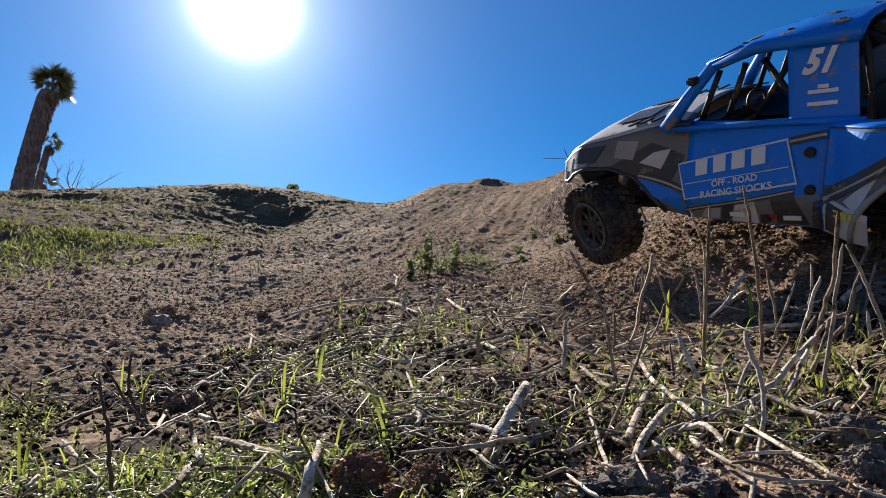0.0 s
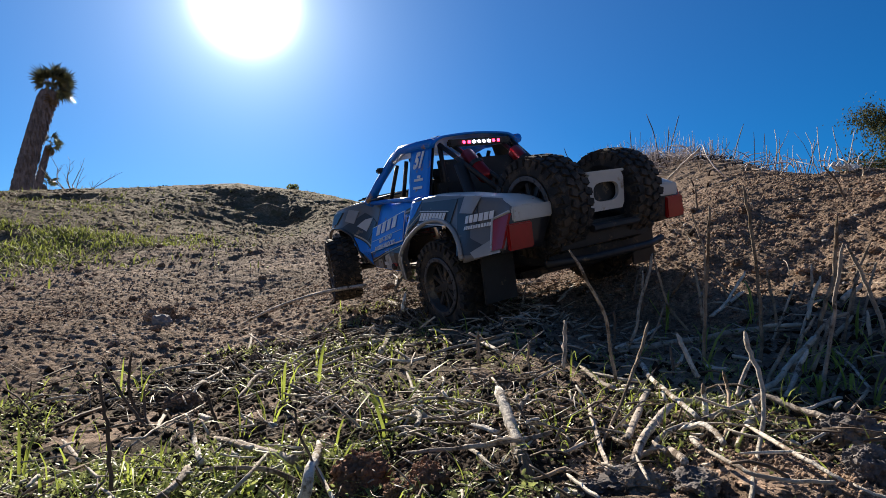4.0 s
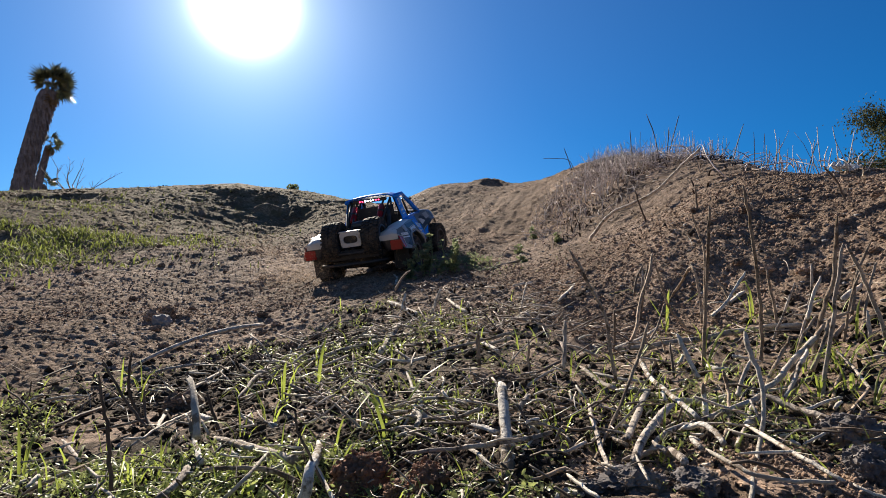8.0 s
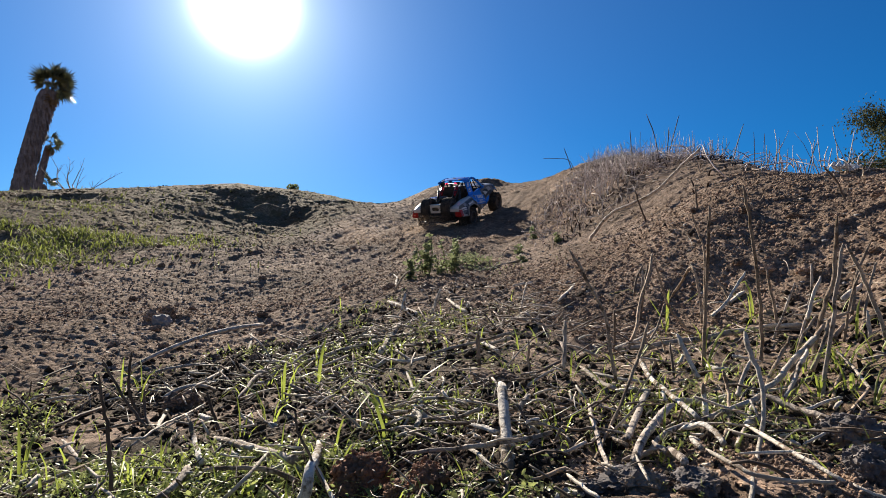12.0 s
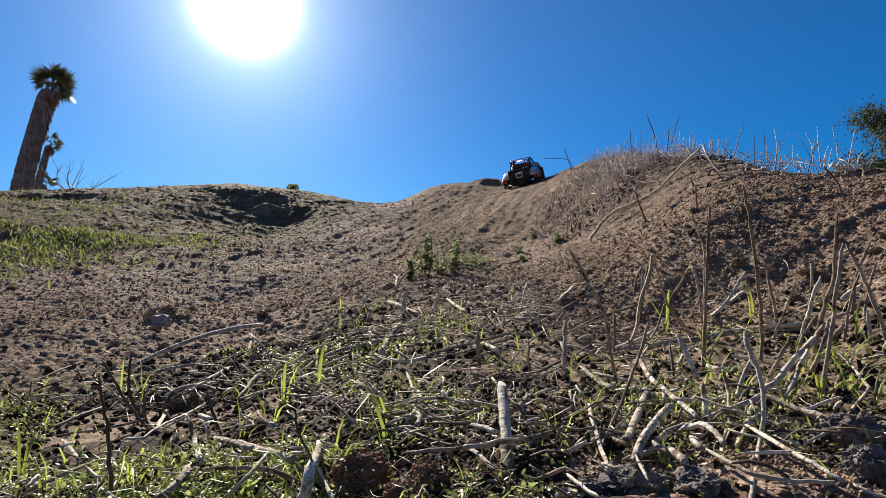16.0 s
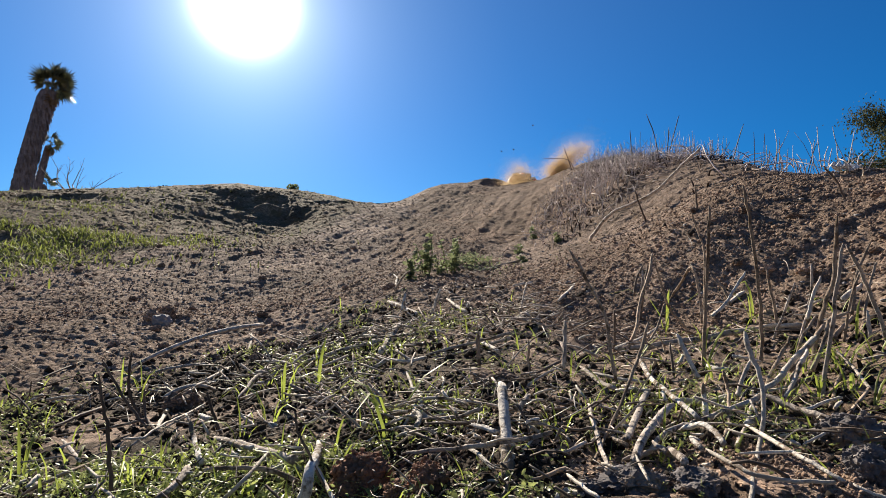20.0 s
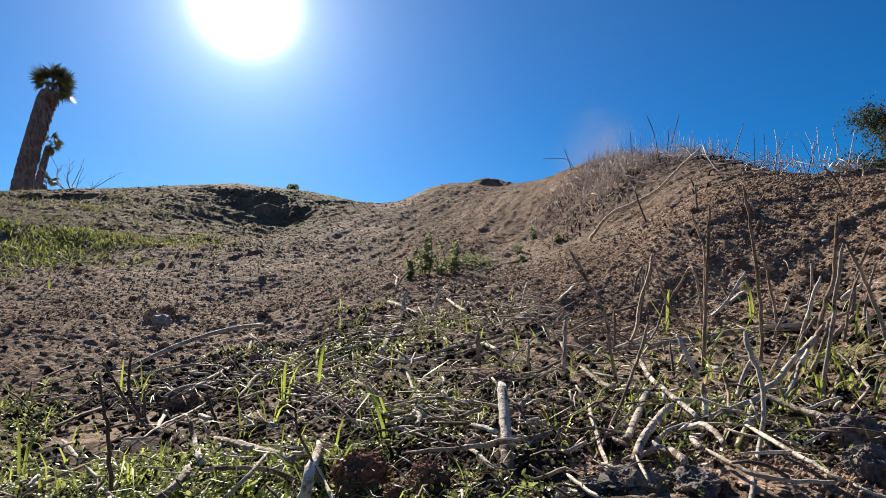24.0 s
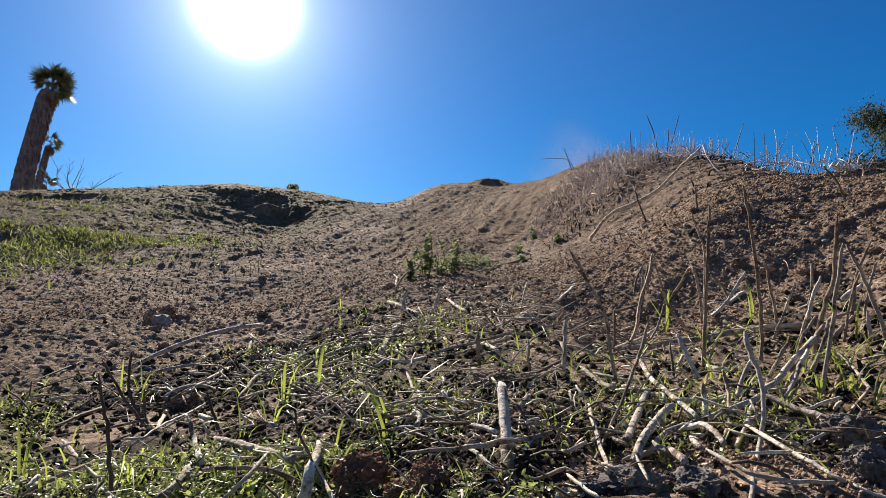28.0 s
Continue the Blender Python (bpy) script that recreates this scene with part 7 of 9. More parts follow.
    fine_crumbs("bank_grains", x, y, z - 0.0008, g, lambda g, n: np.exp(g.uniform(math.log(0.0012), math.log(0.0036), n)) * np.clip(np.hypot(x, y), 0.6, 1.5), "clod_soil", "fine crumbs packed over the face of the bank", "soil crumbs")


make_ground()
ground_cover()


def grass_tuft(u, x, y, n, height, spread, inward=True):
    if inward:
        x, y, k = map(float, draw_in(x, y))
        height *= k * 1.25
    t = new("grass_tuft", None)
    t.matrix_basis = pose(x, y, gz(x, y))
    tagged(t, "tuft of long bright green grass blades", "grass", "grass tufts")
    r = random.Random(u)
    for i in range(n):
        a, le, h, bow = r.uniform(0, 6.28), r.uniform(0.05, spread), height * r.uniform(0.6, 1.2), r.uniform(0.2, 1.2)
        w = h * (r.uniform(0.03, 0.06) if inward else r.uniform(0.02, 0.045))
        out, sd = Vector((math.cos(a), math.sin(a), 0)), Vector((-math.sin(a), math.cos(a), 0))
        vs, fs = [], []
        for j, (s, ws) in enumerate(((0, 0.7), (0.25, 1.0), (0.5, 0.95), (0.75, 0.7), (1.0, 0.05))):
            an = le + 1.1 * s * s * bow
            c = out * (h * s * math.sin(an) + 0.004) + Vector((0, 0, h * s * math.cos(an) - 0.004))
            vs += [c - sd * w * ws / 2, c - out * w * ws * 0.22, c + sd * w * ws / 2]
            if j:
                k = (j - 1) * 3
                fs += [(k, k + 1, k + 4, k + 3), (k + 1, k + 2, k + 5, k + 4)]
        part("blade", (vs, fs), "grass_green", t, smooth=True)
    return t


SPOTS = ((0.257, 0.613, 5, 0.033, 0.50), (0.203, 0.574, 8, 0.027, 0.70), (0.295, 0.576, 7, 0.041, 0.50), (0.376, 0.557, 6, 0.033, 0.60), (0.408, 0.537, 8, 0.038, 0.60),
         (0.322, 0.513, 8, 0.027, 0.80), (0.373, 0.530, 7, 0.038, 0.70), (0.317, 0.639, 5, 0.030, 0.70), (0.206, 0.634, 6, 0.030, 0.80),
         (0.178, 0.653, 5, 0.035, 0.70), (-0.154, 0.650, 4, 0.054, 0.35), (-0.142, 0.643, 3, 0.030, 0.60), (-0.049, 0.499, 3, 0.065, 0.30), (0.006, 0.548, 2, 0.029, 0.30),
         (-0.089, 0.567, 2, 0.028, 0.50), (-0.369, 0.648, 3, 0.038, 0.30))
MORE_SPOTS = ((-0.330, 0.532, 2, 0.038, 0.20), (-0.223, 0.670, 5, 0.028, 0.70), (-0.250, 0.668, 4, 0.028, 0.60), (0.101, 0.426, 5, 0.030, 0.80), (0.029, 0.368, 4, 0.026, 0.90),
         (-0.057, 0.409, 3, 0.034, 0.90), (-0.314, 0.461, 6, 0.033, 0.60), (-0.253, 0.438, 6, 0.031, 0.50), (-0.229, 0.455, 4, 0.027, 0.90), (-0.378, 0.500, 6, 0.024, 0.80),
         (-0.187, 0.414, 3, 0.020, 0.90), (0.397, 0.680, 3, 0.036, 0.20), (0.300, 0.720, 2, 0.047, 0.30), (0.093, 0.534, 4, 0.025, 0.80), (0.469, 0.629, 3, 0.041, 0.30),
         (0.438, 0.562, 3, 0.040, 0.40))
for k, (x, y, n, h, sp) in enumerate(SPOTS + MORE_SPOTS):
    grass_tuft(k, x, y, n, h, sp)
BLADE_SPOTS = ((-0.141, 0.471, 6, 0.0304, 0.45), (-0.141, 0.516, 4, 0.0250, 0.75), (-0.034, 0.346, 3, 0.0335, 0.65), (-0.167, 0.703, 4, 0.0303, 0.75), (-0.126, 0.393, 5, 0.0254, 0.35),
         (-0.422, 0.750, 3, 0.0445, 0.65), (-0.425, 0.704, 4, 0.0342, 0.75), (-0.062, 0.304, 4, 0.0230, 0.75), (-0.157, 0.272, 6, 0.0176, 0.45), (-0.255, 0.327, 6, 0.0194, 0.45),
         (-0.130, 0.349, 5, 0.0169, 0.35), (-0.050, 0.329, 4, 0.0177, 0.75), (-0.185, 0.388, 5, 0.0188, 0.35), (-0.272, 0.392, 5, 0.0190, 0.35), (-0.021, 0.453, 4, 0.0220, 0.75),
         (-0.070, 0.277, 4, 0.0179, 0.75), (-0.205, 0.284, 5, 0.0184, 0.35), (-0.057, 0.638, 4, 0.0241, 0.75), (0.333, 0.787, 2, 0.0509, 0.55), (0.235, 0.481, 4, 0.0285, 0.75),
         (0.409, 0.694, 2, 0.0449, 0.55), (0.358, 0.513, 4, 0.0304, 0.75), (0.334, 0.450, 6, 0.0291, 0.45), (0.302, 0.396, 6, 0.0235, 0.45), (0.356, 0.436, 4, 0.0376, 0.75),
         (0.265, 0.407, 6, 0.0175, 0.45), (0.129, 0.411, 5, 0.0199, 0.35), (0.093, 0.344, 6, 0.0148, 0.45), (0.107, 0.320, 5, 0.0138, 0.35), (0.059, 0.275, 5, 0.0133, 0.35),
         (0.023, 0.325, 4, 0.0158, 0.75), (0.006, 0.371, 4, 0.0160, 0.75), (0.047, 0.253, 4, 0.0136, 0.75), (0.163, 0.421, 5, 0.0182, 0.35), (0.161, 0.367, 6, 0.0138, 0.45),
         (0.230, 0.413, 5, 0.0178, 0.35), (0.280, 0.351, 6, 0.0189, 0.45), (0.052, 0.426, 4, 0.0184, 0.75), (0.108, 0.453, 4, 0.0220, 0.75), (0.084, 0.578, 3, 0.0218, 0.65),
         (0.189, 0.530, 3, 0.0229, 0.65))
for k, (x, y, n, h, sp) in enumerate(BLADE_SPOTS):
    grass_tuft(k + 70, x, y, n, h * 1.9, sp, False)


def leafy_weed(x, y, height, n, seed, label):
    """A weed of upright stems with lobed leaves."""
    w = new("leafy_weed", None)
    w.matrix_basis = pose(x, y, gz(x, y))
    tagged(w, label, "weed", "leafy weeds")
    r = random.Random(seed)
    ringp = []
    for i in range(14):
        a = 2 * math.pi * i / 14
        rad = 0.5 * (1.0 if i % 2 else 0.66) * (1.25 if abs(a - math.pi) > 1.2 else 0.9)
        ringp.append(Vector((0.5 + rad * math.cos(a), rad * 0.9 * math.sin(a), 0.09 * math.cos(2 * a) + 0.05 * math.sin(5 * a))))
    leaf = mesh_of("leaf", (ringp + [Vector((0.45, 0, -0.05))], [(i, (i + 1) % 14, 14) for i in range(14)]), "weed_green", True)
    for s in range(5):
        a, ln = r.uniform(0, 6.28), height * r.uniform(0.55, 1.0)
        ox, oy = r.uniform(-0.22, 0.22) * height, r.uniform(-0.22, 0.22) * height
        top = Vector((ox + math.cos(a) * ln * 0.14, oy + math.sin(a) * ln * 0.14, ln))
        pts = [Vector((ox * 0.4, oy * 0.4, -0.01)), Vector((ox * 0.8, oy * 0.8, ln * 0.5)), top]
        part("stem", tube(glide(pts, 3), [0.0018] * 3 + [0.0014] * 3 + [0.001], 6), "weed_green", w, smooth=True)
        for k in range(n // 5):
            q = r.uniform(0.15, 1.0)
            p = pts[0].lerp(top, q)
            size = max(0.020, height * 0.16) * r.uniform(0.7, 1.4) * (1.1 - 0.4 * q)
            m = Matrix.Translation(p) @ Euler((r.uniform(-0.9, 0.9), r.uniform(-0.5, 0.9), r.uniform(0, 6.28))).to_matrix().to_4x4() @ Matrix.Diagonal((size, size, size, 1))
            part("leaf", leaf, None, w, at=m)
    return w


leafy_weed(-0.060, 1.85, 0.150, 90, 3, "green lobed-leaf weed growing on the track's edge")
leafy_weed(-0.112, 1.83, 0.075, 60, 6, "low leafy green weed beside a taller one")
leafy_weed(-0.015, 1.87, 0.070, 30, 4, "low shaded weed between two taller ones")
leafy_weed(0.030, 1.88, 0.145, 75, 5, "green lobed-leaf weed with a tall stem")
leafy_weed(0.33, 2.15, 0.045, 30, 7, "small grey-green weed beside a fallen branch")
leafy_weed(0.48, 2.75, 0.07, 50, 8, "grey-green weed at the foot of the ridge")
leafy_weed(0.36, 2.45, 0.055, 40, 9, "small green weed at the foot of the ridge")
leafy_weed(0.52, 2.35, 0.05, 40, 10, "small green weed at the foot of the ridge")


def branch_tree(name, x, y, z, height, seed, mat, r0, spread, depth, label, cat, lean=0.0):
    """A bare shrub: stems that fork."""
    ob = new(name, None)
    ob.matrix_basis = pose(x, y, z)
    tagged(ob, label, cat)
    r = random.Random(seed)

    def grow(p, d, ln, rad, left):
        q = p + d * ln * 0.5 + Vector((r.uniform(-1, 1), r.uniform(-1, 1), r.uniform(-0.3, 0.6))) * ln * 0.06
        e = q + (d + Vector((0, 0, 0.15))).normalized() * ln * 0.5
        part("stem", tube([p, q, e], [rad, rad * 0.85, rad * 0.65], 5), mat, ob, smooth=True)
        if left:
            for k in range(2 if left > 1 else r.choice((1, 2))):
                nd = (d + Vector((r.uniform(-1, 1), r.uniform(-0.5, 0.5), r.uniform(-0.1, 0.7))) * spread).normalized()
                grow(e if k == 0 else q, nd, ln * r.uniform(0.55, 0.8), rad * 0.62, left - 1)
    for k in range(4):
        d = Vector((r.uniform(-1, 1) * spread + lean, r.uniform(-0.4, 0.4), 0.9)).normalized()
        grow(Vector((r.uniform(-0.05, 0.05), 0, -0.03)) * height, d, height * r.uniform(0.35, 0.5), r0, depth)
    return ob


branch_tree("bare_shrub", -4.35, 6.15, gz(-4.35, 6.15), 0.58, 4, "stalk_grey", 0.008, 1.0, 3, "leafless pale shrub on the ridge beside the palms", "shrub", 0.2)
branch_tree("bare_shrub", -5.0, 6.0, gz(-5.0, 6.0), 0.22, 6, "stalk_tan", 0.004, 0.6, 2, "small leafless shrub on the ridge", "shrub")


def small_bush(x, y, size, seed):
    b = new("low_bush", None)
    b.matrix_basis = pose(x, y, gz(x, y))
    tagged(b, "small dark green bush on the skyline of the mound", "bush")
    g = np.random.default_rng(seed)
    for k in range(6):
        a = k * 1.05
        part("stem", tube([(0, 0, -0.02), (0.3 * size * math.cos(a), 0.3 * size * math.sin(a), 0.6 * size)], [0.004, 0.002], 5), "stalk_dark", b)
    n = 420
    d = g.normal(0, 1, (n, 3))
    d /= np.linalg.norm(d, axis=1)[:, None]
    c = d * (g.random((n, 1)) ** 0.5) * np.array([0.75, 0.6, 0.5]) * size + np.array([0, 0, 0.5 * size])
    u = g.normal(0, 1, (n, 3)) * 0.07 * size
    v = g.normal(0, 1, (n, 3)) * 0.05 * size
    V = np.stack([c - u, c + v, c + u, c - v], 1).reshape(-1, 3)
    part("leaves", (V.tolist(), [(4 * i, 4 * i + 1, 4 * i + 2, 4 * i + 3) for i in range(n)]), "weed_green", b)


small_bush(-2.02, 6.95, 0.12, 3)


# ---- the far trees ----
def fan_frond(seed, length, dead=False):
    """A fan palm leaf: a stalk and a pleated fan of pointed fingers, along +x."""
    r = random.Random(seed)
    vs, fs = tube([(0, 0, 0), (length * 0.30, 0, length * 0.05), (length * 0.55, 0, 0.0)], [0.03 * length, 0.02 * length, 0.015 * length], 5)
    vs = list(vs)
    n = 17
    for i in range(n):
        a = radians(-105 + 210 * i / (n - 1))
        ln = length * 0.62 * (0.72 + 0.28 * math.cos(a)) * r.uniform(0.85, 1.1)
        d, s = Vector((math.cos(a), math.sin(a), 0)), Vector((-math.sin(a), math.cos(a), 0))
        o = Vector((length * 0.5, 0, 0))
        droop = r.uniform(0.1, 0.35) * (2.0 if dead else 1)
        k = len(vs)
        w = ln * 0.065
        vs += [o, o + d * ln * 0.5 + s * w - Vector((0, 0, ln * 0.04)), o + d * ln * 0.5 - s * w - Vector((0, 0, ln * 0.04)), o + d * ln * 0.52 + Vector((0, 0, ln * 0.05)),
               o + d * ln - Vector((0, 0, ln * droop))]
        fs += [(k, k + 3, k + 1), (k, k + 2, k + 3), (k + 1, k + 3, k + 4), (k + 3, k + 2, k + 4)]
    return vs, fs


def palm(x, y, z0, line, widths, crown, ways, seed, label, shag=1.0):
    """A fan palm: a leaning shaggy trunk along line (points over the foot), a crown of fans."""
    t = new("fan_palm", None)
    t.matrix_basis = pose(x, y, z0)
    tagged(t, label, "palm tree", "palm trees")
    r = random.Random(seed)
    pts = glide(line, 5)
    wid = [float(np.interp(i, np.linspace(0, len(pts) - 1, len(widths)), widths)) / 2 for i in range(len(pts))]
    part("trunk", tube(pts, [w * 0.9 for w in wid], 14), "palm_trunk", t, "shaggy brown trunk", True)
    shapes = []
    rows = 58
    for i in range(rows):
        q = i / (rows - 1) * (len(pts) - 1)
        k = min(int(q), len(pts) - 2)
        c = pts[k].lerp(pts[k + 1], q - k)
        w = wid[k]
        for j in range(18):
            a = 2 * math.pi * (j + (i % 2) * 0.5 + r.uniform(-0.3, 0.3)) / 18
            out = Vector((math.cos(a), math.sin(a), 0))
            sd = Vector((-math.sin(a), math.cos(a), 0))
            ln = w * r.uniform(0.4, 1.2) * shag
            top = c + out * w * 0.86
            tip = c + out * w * r.uniform(0.90, 1.10) - Vector((0, 0, ln))
            b = w * r.uniform(0.10, 0.20)
            shapes.append(([top - sd * b, top + sd * b, tip + sd * b * 0.6, tip - sd * b * 0.6, top + out * w * 0.1 + Vector((0, 0, 0.02))], [(0, 1, 4), (4, 1, 2, 3), (0, 4, 3), (0, 3, 2, 1)]))
    part("leaf_sheath", join(*shapes), "palm_trunk", t, "layered stub of old leaf sheaths")["kind"] = "stuff"
    live = [mesh_of("frond", fan_frond(k, crown), "palm_leaf") for k in range(4)]
    dead = [mesh_of("frond", fan_frond(k + 9, crown * 0.9, True), "palm_dead") for k in range(3)]
    head = pts[-1] + Vector((crown * 0.14, 0, crown * 0.32))
    for i, way in enumerate(ways):                                    # fans bunched to a few sides, with sky between them
        a, b = radians(way + r.uniform(-8, 8)), (0.2, -0.9, 0.6, -0.3, 1.15)[i % 5]
        d = Vector((math.cos(a) * math.cos(b), math.sin(b), math.sin(a) * math.cos(b)))
        m = Matrix.Translation(head) @ d.to_track_quat("X", "Z").to_matrix().to_4x4() @ Matrix.Rotation(r.choice((-1, 1)) * r.uniform(0.5, 1.5), 4, "X") @ Matrix.Scale((1.0, 0.75, 0.85, 0.95, 0.62)[i % 5], 4)
        part("frond", r.choice(live), None, t, at=m)
    for i in range(5):
        az, el = (0.0, 0.3, 3.0, -0.3, 3.3)[i] + r.uniform(-0.2, 0.2), radians(-62 - 22 * r.random())
        m = Matrix.Translation(head - Vector((0, 0, crown * 0.15))) @ Matrix.Rotation(az, 4, "Z") @ Matrix.Rotation(-el, 4, "Y")
        part("frond", r.choice(dead), None, t, "dead hanging frond" if i == 0 else "", at=m)
    return t


palm(-25.72, 29.63, -0.78, [(0.0, 0.0, -0.2), (1.46, 0.0, 6.5), (1.70, -0.1, 7.62), (2.14, -0.25, 9.33), (2.60, -0.38, 10.84), (2.98, -0.48, 12.04), (3.20, -0.54, 12.55)], [1.12, 1.06, 0.99, 0.95, 0.95, 0.97, 0.80], 1.24,
     (172, 120, 186, 160, 90, 108, 60, 96, 130, 0, 84, 30, 66, 52, 150, 44, -40, 14, -2, 60, -36, 180, -52, 64, -60, 8, 20, -28, 75, 110), 3, "leaning fan palm with a thick shaggy trunk")
palm(-25.95, 32.60, -0.93, [(0.0, 0.0, -0.2), (0.25, 0.0, 7.13), (0.6, -0.13, 8.62), (1.1, -0.28, 10.42)], [0.6, 0.55, 0.42, 0.34], 0.80, (150, 110, 70, 48, 20, 5, -20, -50, -70), 5, "smaller fan palm behind the leaning one")
palm(-26.0, 33.59, -0.97, [(0, 0, -0.2), (0.0, 0.0, 7.35), (0.0, -0.06, 8.15)], [0.5, 0.5, 0.4], 0.85, (160, 130, 95, 75, 50, 30, 10, -5, 180), 6, "young fan palm at the foot of the others")


def leaf_tree(x, y, z0, height, seed):
    """An evergreen: trunk, limbs and drooping clumps of narrow leaves."""
    t = new("evergreen_tree", None)
    t.matrix_basis = pose(x, y, z0)
    tagged(t, "tall grey-green evergreen tree behind the bank", "tree")
    r = random.Random(seed)
    g = np.random.default_rng(seed)
    part("trunk", tube(glide([(0, 0, -0.2), (0.1, 0, height * 0.35), (-0.1, 0.1, height * 0.7), (0, 0, height * 0.95)], 4), [0.22 - 0.014 * k for k in range(13)], 9), "tree_bark", t, smooth=True)
    limbs = []
    for i in range(17):
        h = height * (0.22 + 0.72 * i / 16)
        a = 2.399 * i
        ln = height * 0.34 * (1.1 - 0.55 * i / 16) * r.uniform(0.8, 1.15)
        e = Vector((math.cos(a) * ln, math.sin(a) * ln, h + ln * r.uniform(0.0, 0.45)))
        mid = Vector((math.cos(a) * ln * 0.5, math.sin(a) * ln * 0.5, h + ln * 0.22))
        part("limb", tube(glide([Vector((0, 0, h * 0.92)), mid, e], 3), [0.07, 0.06, 0.05, 0.045, 0.035, 0.025, 0.015], 6), "tree_bark", t, smooth=True)
        limbs += [mid, e, mid.lerp(e, 0.5), e + Vector((r.uniform(-1, 1), r.uniform(-1, 1), r.uniform(-0.8, 0.4))) * 0.5, mid + Vector((r.uniform(-1, 1), r.uniform(-1, 1), r.uniform(-0.6, 0.6))) * 0.7]
    for c in limbs:
        n = 700
        p = g.normal(0, 1, (n, 3)) * np.array([0.36, 0.36, 0.30]) + np.array(c)
        d = g.normal(0, 1, (n, 3)) * np.array([0.5, 0.5, 0.3]) + np.array([0, 0, -0.8])
        d /= np.linalg.norm(d, axis=1)[:, None]
        s = np.cross(d, g.normal(0, 1, (n, 3)))
        s /= np.linalg.norm(s, axis=1)[:, None]
        ln = g.uniform(0.07, 0.14, n)[:, None]
        V = np.stack([p, p + d * ln * 0.5 + s * ln * 0.24, p + d * ln, p + d * ln * 0.5 - s * ln * 0.24], 1).reshape(-1, 3)
        part("leaf_clump", (V.tolist(), [(4 * i, 4 * i + 1, 4 * i + 2, 4 * i + 3) for i in range(n)]), "tree_leaf", t)["kind"] = "stuff"
    return t


leaf_tree(18.75, 19.72, -0.59, 8.60, 4)


def crumpled_rag(x, y, z, seed):
    r = random.Random(seed)
    us = steps(0, 1, 12)
    pts = {}

    def fn(u, w):
        key = (round(u, 3), round(w, 3))
        return ((u - 0.5) * 0.085 + 0.006 * noise.noise(Vector((u * 4, w * 4, 1.0))), (w - 0.5) * 0.05,
                0.012 + 0.016 * noise.noise(Vector((u * 5, w * 5, 5.0))) + 0.012 * noise.noise(Vector((u * 11, w * 11, 9.0))) + 0.006 * math.sin(u * 9))
    ob = part("plastic_scrap", skin(fn, us, us, (0, 0, -0.001)), "white_plastic")
    ob.matrix_basis = pose(x, y, z, 12, 0, 20)
    return tagged(ob, "crumpled white plastic scrap on top of the bank", "litter")


crumpled_rag(1.245, 1.60, gz(1.245, 1.60) + 0.004, 3)


# ---- what the truck throws about ----
material("flying_soil", (0.20, 0.13, 0.078), 0.95, vary=0.3, scale=80, spec=0.1, random=0.6)
material("tan_dust", (0.60, 0.45, 0.26), 1.0, vary=0.05, scale=30, spec=0.0, thin=0.75)
material("dust", (0.62, 0.48, 0.36), 1.0, vary=0.05, scale=30, spec=0.0, thin=0.5)


def dust_cloud(name, label, n, spread, lo, hi, mat, lean=0.0, motes=0.0):
    """A cloud of grains, thickest in the middle: tiny four-sided crumbs, or motes too fine to have more than one side."""
    if motes:
        n, lo, hi = n * 4, lo * motes, hi * motes
    g = np.random.default_rng(n + int(spread[0] * 1000))
    c = g.normal(0, 1, (n, 3)) * np.array(spread) * (0.6 + 0.4 * g.random((n, 1)))
    knots = g.normal(0, 0.55, (14, 3)) * np.array(spread)          # billows
    c = c * g.choice([0.4, 0.6, 0.85], n)[:, None] + knots[g.integers(0, 14, n)]
    c[:, 0] += lean * c[:, 2] + 0.15 * spread[0] * np.sin(c[:, 2] / spread[2] * 2.5)
    s = np.exp(g.uniform(math.log(lo), math.log(hi), n))
    k = 3 if motes else 4
    q = np.array([(1, 1, 1), (1, -1, -1), (-1, 1, -1), (-1, -1, 1)], float)
    P = g.normal(0, 0.9, (n, 3, 3)) if motes else q[None] * g.uniform(0.6, 1.2, (n, 4, 1)) + g.normal(0, 0.3, (n, 4, 3))
    P = P * s[:, None, None] + c[:, None]
    f = np.array([(0, 1, 2)] if motes else [(0, 1, 2), (0, 3, 1), (0, 2, 3), (1, 3, 2)])
    F = (np.arange(n)[:, None, None] * k + f[None]).reshape(-1, 3)
    return stuff(name, P.reshape(-1, 3), F, mat, label, "dust")


def flying_clod(size, slim=0.8):
    ob = part("flung_clod", blob(size * 997, size, size * slim, size * slim * 0.9, 3, 0.45, 1.8, 0.2), "clod_soil")
    return tagged(ob, "clod of soil flung through the air", "clod", "flung clods")


def loose_stick(name, mat, length, sag, r0, r1, label):
    """A stick along x, centred, that bows upwards by sag."""
    pts = [Vector((length * (s - 0.5), 0, sag * 4 * s * (1 - s))) for s in steps(0, 1, 16)]
    rnd = random.Random(len(label))
    rad = [(r0 + (r1 - r0) * i / 16) * rnd.uniform(0.86, 1.12) for i in range(17)]
    vs, fs = tube(pts, rad, 13)
    flute = [rnd.choice((0.72, 0.86, 1.0, 1.1)) for k in range(13)]
    vs = [pts[q // 13] + (v - pts[q // 13]) * flute[q % 13] * rnd.uniform(0.92, 1.08) for q, v in enumerate(vs)]
    ob = part(name, (vs, fs), mat, smooth=True)
    return tagged(ob, label, "stick", "sticks shoved by the truck")


